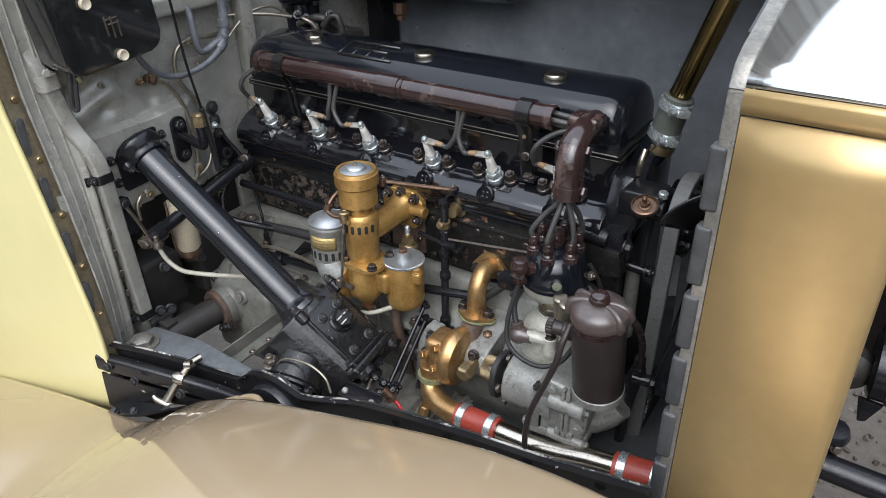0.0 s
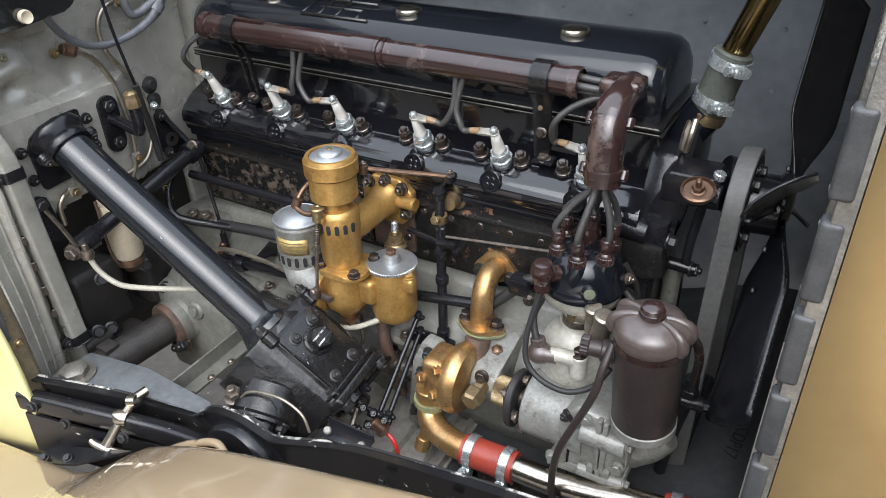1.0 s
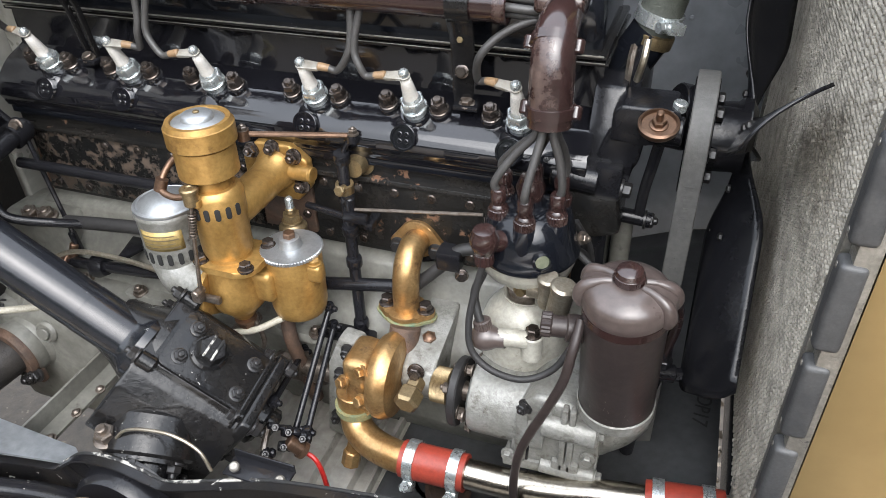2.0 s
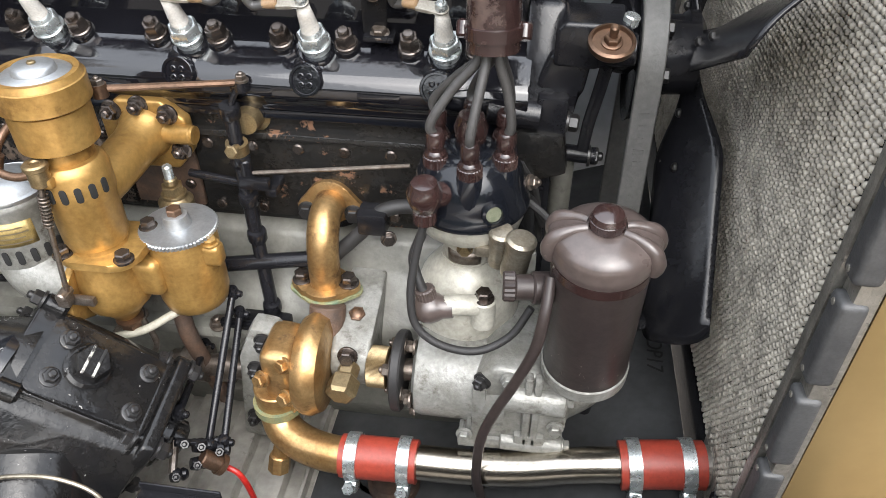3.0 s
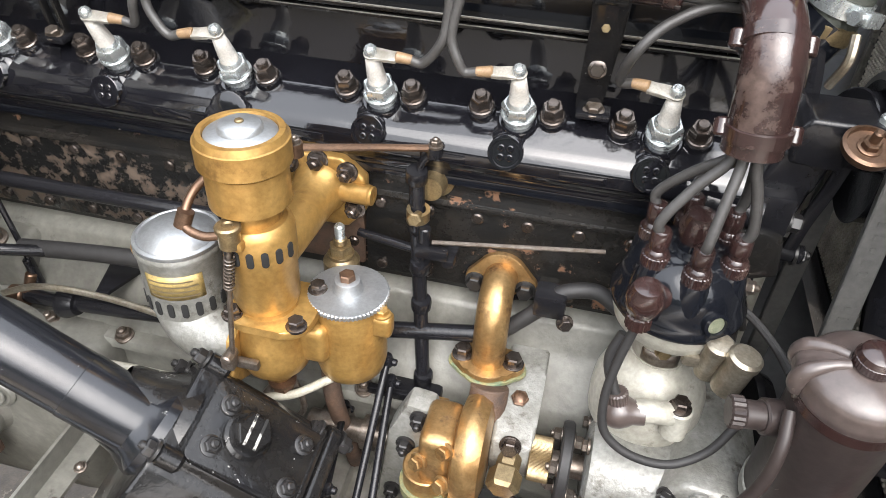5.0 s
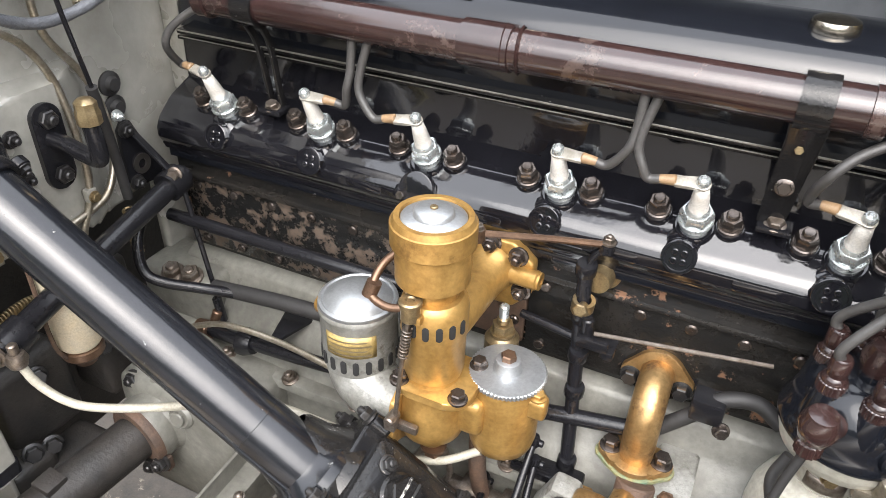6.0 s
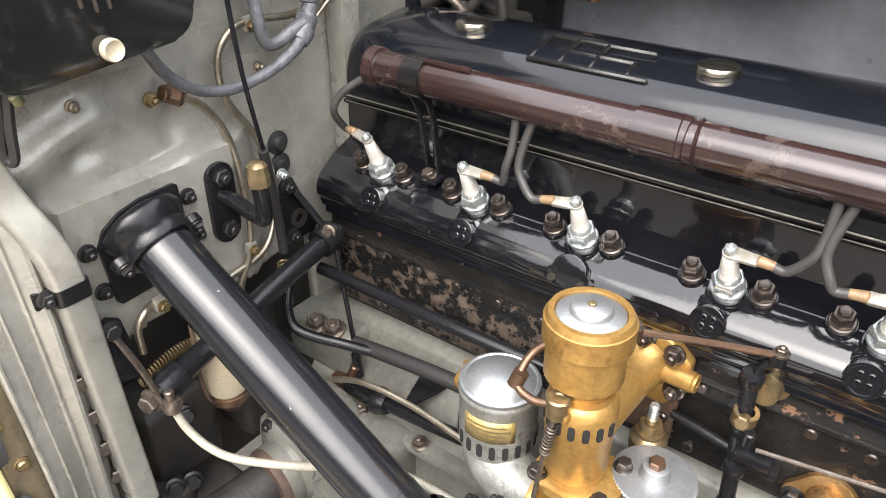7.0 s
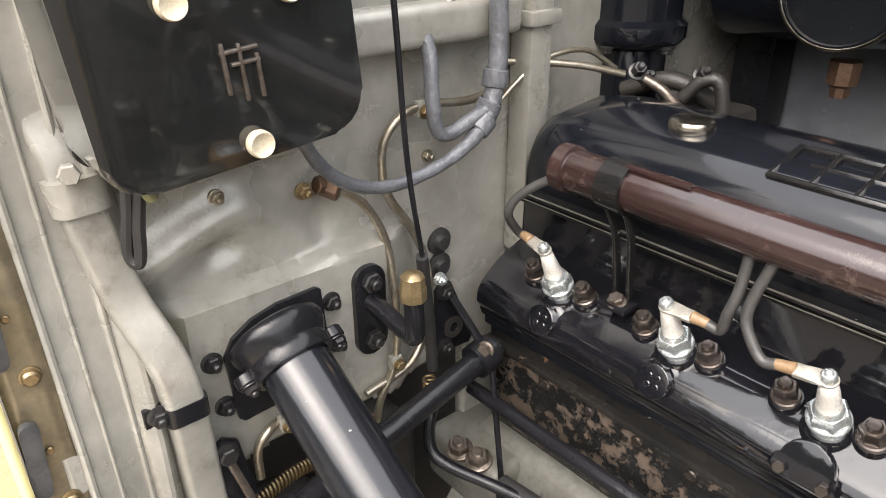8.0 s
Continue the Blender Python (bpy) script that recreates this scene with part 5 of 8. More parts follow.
prism(bm, [(-0.020, 0.032), (0.020, 0.032), (0.038, 0.016), (0.038, -0.014), (0.022, -0.032), (-0.022, -0.032), (-0.038, -0.014), (-0.038, 0.016)], 0.013, Matrix(((1, 0, 0, 0.403), (0, 0, -1, -0.006), (0, 1, 0, 0.872), (0, 0, 0, 1))), 0.0035, 3)
fl = part("engine_flange", bm, GOLD, carb)
for p in ((0.427, -0.019, 0.893), (0.378, -0.019, 0.894), (0.432, -0.019, 0.860), (0.374, -0.019, 0.856), (0.403, -0.019, 0.8995)):
    bolt(fl, p, (0, -1, 0.1), 0.0068, 0.007, BOLT, stud=0.004)
bm = B()
cyl(bm, (0.420, -0.020, 0.876), (0.447, -0.022, 0.877), 0.0085, 20)
lathe(bm, [(0.004, 0), (0.0078, 0), (0.0078, 0.002), (0.004, 0.002)], along((0.447, -0.022, 0.877), (1, -0.05, 0)), 18)
part("flange_boss", bm, GOLD, fl)
# float chamber
FX = at(0.446, -0.078, 0)
bm = B()
lathe(bm, [(0, 0.742), (0.020, 0.742), (0.0270, 0.748), (0.0292, 0.758), (0.0296, 0.818), (0.0285, 0.821), (0, 0.821)], FX, 40)
box(bm, (0.4755, -0.087, 0.806), (0.018, 0.014, 0.020), bev=0.005, seg=3)
bowl = part("float_chamber", bm, GOLD, carb, "gold-painted float chamber")
bm = B()
knurl(bm, 0.0322, 0.8205, 0.8255, FX, 62, 0.0013)
lathe(bm, [(0.0308, 0.8255), (0.012, 0.8265), (0.0115, 0.828), (0.0100, 0.836), (0.0085, 0.8365), (0, 0.8365)], FX, 30)
lid = part("chamber_lid", bm, ALLOY, bowl, "aluminium lid with a milled edge")
bolt(lid, (0.446, -0.078, 0.836), (0, 0, 1), 0.0065, 0.006, COPPER, washer=False)
bolt(bowl, (0.476, -0.087, 0.816), (0, 0, 1), 0.0055, 0.004, GOLD)
# primer and its hexagons
bm = B()
lathe(bm, [(0, 0.818), (0.015, 0.818), (0.015, 0.830), (0.011, 0.834), (0.011, 0.837), (0, 0.837)], at(0.4255, -0.0385, -0.0085), 24)
lathe(bm, [(0, 0.836), (0.0095, 0.836), (0.0095, 0.845), (0, 0.845)], at(0.4255, -0.0385, -0.0085), 6)
cyl(bm, (0.4255, -0.0385, 0.8365), (0.4255, -0.0385, 0.8435), 0.0055, 16)
pr = part("tickler_base", bm, BRASS, carb, "brass tickler")
bm = B()
lathe(bm, [(0, 0.850), (0.0042, 0.850), (0.0042, 0.863), (0.003, 0.8645), (0, 0.8645)], at(0.4255, -0.0385, -0.0085), 16)
part("pin", bm, ZINC, pr)
# air silencer drum and its elbow
SX = at(0.317, -0.0925, -0.0075)
bm = B()
lathe(bm, [(0, 0.808), (0.0318, 0.808), (0.0326, 0.812), (0.0326, 0.860), (0.0338, 0.862), (0.0338, 0.8655), (0.0326, 0.868), (0, 0.868)], SX, 48)
drum = part("silencer_drum", bm, CAST, carb, "dull aluminium silencer drum")
bm = B()
lathe(bm, [(0.0326, 0.8665), (0.0334, 0.868), (0.0330, 0.8705), (0.0305, 0.8715), (0.0292, 0.8705), (0.0278, 0.8715), (0.024, 0.8745), (0.016, 0.8775), (0.007, 0.879), (0, 0.8792)], SX, 48)
part("silencer_dome", bm, ALLOY, drum, "polished aluminium dome")
bm = B()
lathe(bm, [(0, -0.004), (0.0075, -0.004), (0.0088, 0.002), (0.0088, 0.009), (0.0065, 0.012), (0, 0.013)], along((0.2850, -0.0890, 0.838), (-1, 0.05, 0.15)), 22)
part("side_knob", bm, GOLD, drum, "gold-painted side knob")
bm = B()
grid(bm, 10, 2, lambda u, v: Vector((0.317 + 0.0331 * math.cos(radians(248 + 78 * u)), -0.0925 + 0.0331 * math.sin(radians(248 + 78 * u)), 0.8235 + 0.022 * v)))
thick(part("maker_plate", bm, PLATE, drum, "small engraved brass plate"), 0.0008, (0, 1, 0))
for r_ in range(4):
    bm = B()
    grid(bm, 8, 1, lambda u, v: Vector((0.317 + 0.0341 * math.cos(radians(254 + (64 - 6 * (r_ % 2)) * u)), -0.0925 + 0.0341 * math.sin(radians(254 + (64 - 6 * (r_ % 2)) * u)), 0.8270 + 0.0045 * r_ + 0.0012 * v)))
    part("engraved_line", bm, STRIP, drum, "unreadable engraved line")
for i in range(13):
    a = radians(165 + 18.5 * i)
    d = Vector((math.cos(a), math.sin(a), 0))
    # drum slots likewise: black patches in place of shaded openings
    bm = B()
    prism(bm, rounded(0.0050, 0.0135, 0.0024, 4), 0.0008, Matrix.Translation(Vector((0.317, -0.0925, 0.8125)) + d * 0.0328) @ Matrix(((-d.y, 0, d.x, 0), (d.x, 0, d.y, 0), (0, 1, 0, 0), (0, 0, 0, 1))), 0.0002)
    part("drum_slot", bm, HOLLOWSHADE, drum, "black patch for the shade inside an air slot")
bm = B()
cyl(bm, (0.287, -0.082, 0.841), (0.277, -0.078, 0.841), 0.009, 18)
cyl(bm, (0.279, -0.078, 0.834), (0.279, -0.078, 0.850), 0.007, 14)
part("side_lug", bm, GOLD, drum)
bm = B()
tube(bm, [(0.317, -0.0925, 0.806), (0.318, -0.095, 0.793), (0.328, -0.101, 0.782), (0.348, -0.107, 0.777), (0.370, -0.110, 0.776)], 0.0290, 28, scale=lambda t: 1.06 - 0.24 * t)
part("silencer_elbow", bm, CAST, carb, "dull aluminium intake elbow")
bm = B()
prism(bm, [(-0.012, -0.029), (0.012, -0.029), (0.030, -0.006), (0.030, 0.006), (0.012, 0.029), (-0.012, 0.029), (-0.030, 0.006), (-0.030, -0.006)], 0.007, along((0.368, -0.114, 0.781), (1, 0.05, 0), 20), 0.002)
part("elbow_flange", bm, GOLD, carb)
# linkage on the dashpot
bm = B()
cyl(bm, (0.3875, -0.1335, 0.895), (0.3875, -0.1335, 0.909), 0.0075, 20)
lathe(bm, [(0, 0), (0.0088, 0), (0.0088, 0.003), (0.0075, 0.0042), (0.004, 0.0042), (0.003, 0.0030), (0, 0.0030)], at(0.3875, -0.1335, 0.909), 20)
lk = part("link_pivot", bm, BRASS, carb, "oily steel link pivot")
bm = B()
box(bm, (0.391, -0.129, 0.897), (0.012, 0.016, 0.007), bev=0.002)
part("pivot_arm", bm, GOLD, lk)
bm = B()
tube(bm, [(0.3865, -0.1355, 0.893), (0.3835, -0.1385, 0.862), (0.379, -0.144, 0.800)], 0.0020, 8)
part("link_rod", bm, STEEL, lk)
bm = B()
tube(bm, [(0.3865 - 0.0032 * i / 108 + 0.0034 * math.cos(i * math.pi / 6), -0.1360 - 0.0025 * i / 108 + 0.0034 * math.sin(i * math.pi / 6), 0.889 - 0.027 * i / 108) for i in range(109)], 0.0008, 6, smooth=False)
part("link_spring", bm, STEEL, lk)
bm = B()
box(bm, (0.377, -0.146, 0.796), (0.010, 0.010, 0.012), bev=0.002)
cyl(bm, (0.377, -0.152, 0.800), (0.377, -0.138, 0.800), 0.0045, 14)
box(bm, (0.386, -0.140, 0.790), (0.022, 0.006, 0.008), bev=0.002)
part("link_fork", bm, STEEL, lk)
bm = B()
tube(bm, [(0.385, -0.131, 0.903), (0.369, -0.134, 0.900), (0.3545, -0.132, 0.904), (0.3525, -0.124, 0.913), (0.355, -0.114, 0.922), (0.364, -0.106, 0.932)], 0.0032, 10)
lathe(bm, [(0, -0.006), (0.0058, -0.006), (0.0058, 0.006), (0, 0.006)], along((0.3530, -0.129, 0.908), (0.3, 0.3, 1)), 16)
part("damper_arm", bm, COPPER, lk, "coppery brown damper arm")
bm = B()
tube(bm, [(0.392, -0.112, 0.742), (0.380, -0.120, 0.722), (0.388, -0.126, 0.700)], 0.003, 8)
tube(bm, [(0.404, -0.106, 0.744), (0.412, -0.108, 0.712), (0.398, -0.112, 0.690)], 0.003, 8)
part("drain_wire", bm, STEEL, carb)

# throttle cross rod and the upright shaft beside the carburettor
thr = thing("throttle_shaft", (0.50, -0.05, 0.70), "black upright throttle shaft with levers", "linkage")
bm = B()
tube(bm, [(0.484, -0.022, 0.904), (0.487, -0.028, 0.86), (0.494, -0.040, 0.78), (0.501, -0.052, 0.70)], 0.0062, 14)
part("shaft", bm, SATIN, thr)
for z, x, y in ((0.902, 0.484, -0.022), (0.862, 0.488, -0.029), (0.826, 0.491, -0.034), (0.790, 0.494, -0.039), (0.715, 0.500, -0.050)):
    bm = B()
    lathe(bm, [(0, -0.006), (0.0078, -0.006), (0.0086, -0.004), (0.0086, 0.004), (0.0078, 0.006), (0, 0.006)], along((x, y, z), (-0.08, 0.14, -1)), 18)
    part("collar", bm, SATIN, thr)
bm = B()
sweep(bm, [(0.484, -0.022, 0.902), (0.488, -0.020, 0.914), (0.495, -0.018, 0.922)], rounded(0.007, 0.005, 0.002, 2), n=4)
lathe(bm, [(0, -0.004), (0.006, -0.004), (0.006, 0.004), (0, 0.004)], at(0.496, -0.018, 0.923), 16)
part("top_lever", bm, SATIN, thr)
bm = B()
tube(bm, [(0.497, -0.018, 0.926), (0.460, -0.036, 0.930), (0.411, -0.0700, 0.940)], 0.0028, 8, smooth=False)
lathe(bm, [(0, -0.005), (0.0060, -0.005), (0.0060, 0.005), (0, 0.005)], at(0.410, -0.0705, 0.939), 14)
part("throttle_rod", bm, COPPER, thr, "brown steel throttle rod")
bolt(thr, (0.497, -0.018, 0.928), (0, 0, 1), 0.0045, 0.004, STEEL, stud=0.002)
bolt(thr, (0.410, -0.0705, 0.943), (0, 0, 1), 0.0045, 0.004, STEEL, stud=0.002)
bm = B()
cyl(bm, (0.4890, -0.032, 0.874), (0.4885, -0.041, 0.876), 0.0040, 14)
cyl(bm, (0.4885, -0.041, 0.876), (0.4883, -0.045, 0.877), 0.0058, 6)
part("drain_cock", bm, BRASS, thr, "small brass clamp screw")
bm = B()
lathe(bm, [(0.006, -0.006), (0.0092, -0.006), (0.0092, 0.006), (0.006, 0.006)], along((0.4875, -0.029, 0.872), (-0.08, 0.14, -1)), 20)
part("brass_collar", bm, BRASS, thr)
bm = B()
lathe(bm, [(0, 0), (0.016, 0), (0.016, 0.004), (0.012, 0.006), (0.010, 0.020), (0, 0.020)], along((0.4937, 0.0, 0.890), (0, -1, 0)), 24)
part("guide_bush", bm, BRASS, thr, "brass guide bush")
bm = B()
tube(bm, [(0.502, -0.040, 0.856), (0.632, -0.030, 0.868)], 0.0018, 8)
part("control_rod", bm, STEEL, thr, "bright steel control rod")
bm = B()
box(bm, (0.502, -0.040, 0.846), (0.026, 0.008, 0.010), bev=0.002)
box(bm, (0.515, -0.030, 0.838), (0.010, 0.024, 0.008), bev=0.002)
cyl(bm, (0.495, -0.036, 0.850), (0.495, -0.036, 0.866), 0.005, 12)
part("relay_lever", bm, SATIN, thr)
bm = B()
tube(bm, [(0.435, -0.020, 0.838), (0.488, -0.030, 0.838)], 0.0038, 10)
part("stay_rod", bm, SATIN, thr)
bm = B()
box(bm, (0.494, -0.056, 0.700), (0.050, 0.024, 0.016), bev=0.004)
box(bm, (0.474, -0.066, 0.704), (0.040, 0.007, 0.008), bev=0.002)
part("lower_bracket", bm, SATIN, thr)
for a, b in (((0.472, -0.065, 0.742), (0.471, -0.165, 0.652)), ((0.476, -0.068, 0.720), (0.486, -0.163, 0.658)), ((0.430, -0.065, 0.668), (0.452, -0.163, 0.690))):
    bm = B()
    tube(bm, [a, b], 0.0022, 10, scale=lambda t: 1.0 if 0.12 < t < 0.80 else 1.55)
    r0 = part("pull_rod", bm, SATIN, thr)
    for q in (a, b):
        bm = B()
        lathe(bm, [(0, -0.0065), (0.0045, -0.0055), (0.0062, 0), (0.0045, 0.0055), (0, 0.0065)], at(*q), 16)
        cyl(bm, Vector(q) + Vector((-0.009, 0, 0.001)), Vector(q) + Vector((0.009, 0, -0.001)), 0.0032, 10)
        part("rod_end", bm, SATIN, r0)
bm = B()
tube(bm, [(0.400, -0.076, 0.655), (0.52, -0.078, 0.655)], 0.011, 16)
lathe(bm, [(0, -0.012), (0.018, -0.012), (0.018, 0.012), (0, 0.012)], along((0.425, -0.076, 0.655), (1, 0, 0)), 20)
lathe(bm, [(0, -0.006), (0.016, -0.006), (0.016, 0.006), (0, 0.006)], along((0.458, -0.076, 0.655), (1, 0, 0)), 20)
part("cross_shaft", bm, STEEL, thr, "oily brown cross shaft")
bm = B()
tube(bm, [(0.425, -0.078, 0.740), (0.428, -0.082, 0.70), (0.434, -0.078, 0.655), (0.440, -0.070, 0.60)], 0.008, 12)
part("breather_pipe", bm, RUST, thr, "rusty brown pipe")

# ---- water pump and its pipes ----
pump = thing("water_pump", (0.55, -0.10, 0.60), "bronze water pump with an aluminium bearing block", "water pump")
bm = B()
prism(bm, [(0.470, 0.590), (0.490, 0.585), (0.528, 0.610), (0.532, 0.700), (0.522, 0.735), (0.500, 0.738), (0.484, 0.700)], 0.024, Matrix(((1, 0, 0, 0), (0, 0, 1, -0.104), (0, 1, 0, 0), (0, 0, 0, 1))), 0.006)
pl = part("mounting_plate", bm, CAST, pump, "cast aluminium mounting plate")
for p in ((0.500, -0.105, 0.690), (0.488, -0.105, 0.622), (0.512, -0.105, 0.726)):
    bolt(pl, p, (0, -1, 0), 0.0065, 0.007, DARKBOLT, stud=0.004)
VX = (0.556, -0.108, 0.706)
bm = B()
lathe(bm, [(0, -0.012), (0.030, -0.012), (0.041, -0.009), (0.0455, -0.002), (0.0455, 0.004), (0.041, 0.012), (0.030, 0.015), (0, 0.015)], along(VX, (1, 0, 0)), 40, wob=lambda a, z: 1 + 0.05 * math.cos(a - 0.6))
part("volute", bm, BRONZE, pump, "polished bronze volute")
bm = B()
box(bm, (0.533, -0.112, 0.708), (0.030, 0.048, 0.066), bev=0.010, seg=3)
cyl(bm, (0.525, -0.088, 0.715), (0.525, -0.086, 0.728), 0.010, 6)
cyl(bm, (0.523, -0.120, 0.690), (0.523, -0.120, 0.668), 0.020, 28)
part("inlet_body", bm, BRONZE, pump)
for p in ((0.541, -0.134, 0.732), (0.541, -0.142, 0.700), (0.541, -0.126, 0.672), (0.520, -0.136, 0.714)):
    bolt(pump, p, (-0.5, -1, 0.3), 0.006, 0.006, BRONZE)
bm = B()
lathe(bm, [(0.017, -0.004), (0.0225, -0.004), (0.0225, 0.004), (0.017, 0.004), (0.017, -0.004)], along((0.523, -0.121, 0.668), (0, 0, 1)), 28)
part("joint_ring", bm, GREEN, pump, "green-stained joint ring")
bm = B()
tube(bm, [(0.523, -0.121, 0.676), (0.5225, -0.125, 0.658), (0.530, -0.134, 0.646), (0.548, -0.143, 0.641), (0.572, -0.149, 0.640), (0.592, -0.150, 0.640)], 0.0165, 24)
part("outlet_elbow", bm, BRONZE, pump, "bronze elbow pipe")
cylb = B()
cyl(cylb, (0.528, -0.141, 0.636), (0.525, -0.148, 0.620), 0.008, 6)
cyl(cylb, (0.526, -0.146, 0.625), (0.524, -0.152, 0.608), 0.010, 8)
part("drain_plug", cylb, BRONZE, pump)
# upper elbow from the block
bm = B()
prism(bm, arc(0, 0, 0.0215, 40, 140, 8) + arc(-0.0215, -0.006, 0.009, 120, 240, 5) + arc(0, 0, 0.0215, 220, 320, 8) + arc(0.0215, -0.006, 0.009, 300, 420, 5), 0.008, along((0.5545, -0.002, 0.810), (0, -1, 0.05)), 0.002)
fl1 = part("block_flange", bm, BRONZE, pump)
bm = B()
lathe(bm, [(0.020, 0), (0.032, 0), (0.032, 0.004), (0.020, 0.004)], along((0.5545, 0.0, 0.812), (0, -1, 0.05)), 30)
part("backing_ring", bm, SATIN, fl1)
for s in (-1, 1):
    bolt(fl1, (0.5545 + 0.0213 * s, -0.010, 0.801), (0, -1, 0.05), 0.007, 0.007, DARKBOLT)
bm = B()
tube(bm, [(0.5545, -0.006, 0.810), (0.5545, -0.026, 0.809), (0.555, -0.041, 0.798), (0.5552, -0.048, 0.776), (0.5552, -0.049, 0.748)], 0.0140, 22)
part("upper_elbow", bm, BRONZE, pump, "bright bronze elbow pipe")
bm = B()
prism(bm, arc(0, 0, 0.022, 40, 140, 8) + arc(-0.0215, 0, 0.010, 120, 240, 5) + arc(0, 0, 0.022, 220, 320, 8) + arc(0.0215, 0, 0.010, 300, 420, 5), 0.006, at(0.5552, -0.049, 0.746), 0.0018)
fl2 = part("elbow_flange", bm, BRONZE, pump)
bm = B()
prism(bm, arc(0, 0, 0.024, 40, 140, 8) + arc(-0.0225, 0, 0.011, 120, 240, 5) + arc(0, 0, 0.024, 220, 320, 8) + arc(0.0225, 0, 0.011, 300, 420, 5), 0.003, at(0.5552, -0.049, 0.7425), 0.001)
part("gasket", bm, GREEN, fl2, "green gasket")
for s in (-1, 1):
    bolt(fl2, (0.5552 + 0.0213 * s, -0.049, 0.752), (0, 0, 1), 0.0072, 0.008, BOLT)
bm = B()
cyl(bm, (0.562, -0.070, 0.744), (0.562, -0.085, 0.715), 0.016, 20)
part("riser", bm, RUST, pump)
# bearing block
bm = B()
prism(bm, [(-0.006, 0.742), (-0.012, 0.748), (-0.045, 0.741), (-0.090, 0.729), (-0.106, 0.722), (-0.113, 0.708), (-0.110, 0.690), (-0.100, 0.680), (-0.070, 0.676), (-0.006, 0.676)], 0.034, Matrix(((0, 0, 1, 0.571), (1, 0, 0, 0), (0, 1, 0, 0), (0, 0, 0, 1))), 0.005, 3)
blk = part("bearing_block", bm, CAST, pump, "cast aluminium bearing block")
bolt(blk, (0.5875, -0.069, 0.7335), (0, -0.28, 1), 0.0075, 0.004, COPPER, washer=False, dome=True)
bolt(blk, (0.5875, -0.1085, 0.7225), (0, -1, 0.25), 0.007, 0.006, BOLT)
bm = B()
cyl(bm, (0.589, -0.108, 0.712), (0.588, -0.122, 0.709), 0.0095, 6)
cyl(bm, (0.588, -0.121, 0.709), (0.587, -0.140, 0.7065), 0.0135, 6, 0.003)
part("brass_plug", bm, BRASS, pump, "large brass hexagon plug")
CY, CZ = -0.100, 0.704
bm = B()
cyl(bm, (0.60, CY, CZ), (0.648, CY, CZ), 0.010, 18)
part("drive_shaft", bm, STEEL, pump)
bm = B()
knurl(bm, 0.0185, 0.603, 0.621, Matrix(((0, 0, 1, 0), (1, 0, 0, CY), (0, 1, 0, CZ), (0, 0, 0, 1))), 110, 0.0004)
part("gland_nut", bm, BRASS, pump, "knurled brass gland nut")
bm = B()
lathe(bm, [(0, -0.0045), (0.034, -0.0045), (0.0355, -0.003), (0.0355, 0.003), (0.034, 0.0045), (0, 0.0045)], along((0.631, CY, CZ), (1, 0, 0)), 24, wob=lambda a, z: 1 + 0.05 * math.cos(3 * a))
cpl = part("coupling_disc", bm, RUBBER, pump, "black fabric coupling disc")
for i in range(6):
    a = i * math.pi / 3 + 0.3
    bolt(cpl, (0.6355 if i % 2 else 0.6265, CY + 0.024 * math.cos(a), CZ + 0.024 * math.sin(a)), (1 if i % 2 else -1, 0, 0), 0.0055, 0.006, STEEL, stud=0.003)
# bottom hoses
hose = thing("lower_hose_run", (0.72, -0.14, 0.62), "red rubber hoses joined by a nickel-plated pipe", "hose")
P0, P1, P2, P3 = Vector((0.586, -0.150, 0.640)), Vector((0.653, -0.149, 0.642)), Vector((0.822, -0.145, 0.666)), Vector((0.888, -0.140, 0.672))
bm = B()
tube(bm, [P1 - Vector((0.03, -0.002, 0.003)), P1, (0.700, -0.149, 0.644), (0.745, -0.148, 0.650), (0.790, -0.146, 0.661), P2 + Vector((0.03, 0.002, 0.004))], 0.0150, 24)
part("metal_pipe", bm, NICKEL, hose, "nickel-plated bent pipe")
bm = B()
tube(bm, [P0, P0.lerp(P1, 0.5), P1], 0.0190, 28)
part("red_hose", bm, RED, hose, "red rubber hose")
bm = B()
tube(bm, [P2, P2.lerp(P3, 0.5) + Vector((0, 0, 0.001)), P3], 0.0200, 28)
part("red_hose", bm, RED, hose, "red rubber hose")
for a, b, f, r in ((P0, P1, 0.16, 0.019), (P0, P1, 0.84, 0.019), (P2, P3, 0.16, 0.020), (P2, P3, 0.80, 0.020)):
    clip_band(hose, a.lerp(b, f), b - a, r, 0.0105, (0.0, -0.75, -0.75))
bm = B()
cyl(bm, (0.878, -0.140, 0.672), (0.898, -0.140, 0.672), 0.0165, 24)
box(bm, (0.895, -0.140, 0.672), (0.006, 0.05, 0.05), bev=0.002)
part("radiator_stub", bm, EDGE, hose)
# rusty grease cup low under the pump
cup = thing("grease_cup", (0.62, -0.12, 0.56), "rusty round grease cup above the undertray", "grease cup")
bm = B()
lathe(bm, [(0, 0), (0.020, 0), (0.025, 0.004), (0.025, 0.018), (0.021, 0.023), (0, 0.025)], at(0.625, -0.128, 0.562), 28)
part("cup_body", bm, RUST, cup)
bm = B()
cyl(bm, (0.625, -0.128, 0.586), (0.625, -0.128, 0.596), 0.006, 12)
cyl(bm, (0.612, -0.132, 0.592), (0.638, -0.124, 0.592), 0.0038, 10)
part("cup_handle", bm, STEEL, cup)
bm = B()
lathe(bm, [(0.027, 0.006), (0.032, 0.006), (0.032, 0.012), (0.027, 0.012)], at(0.612, -0.112, 0.560), 28)
part("cup_ring", bm, CAST, cup)
bm = B()
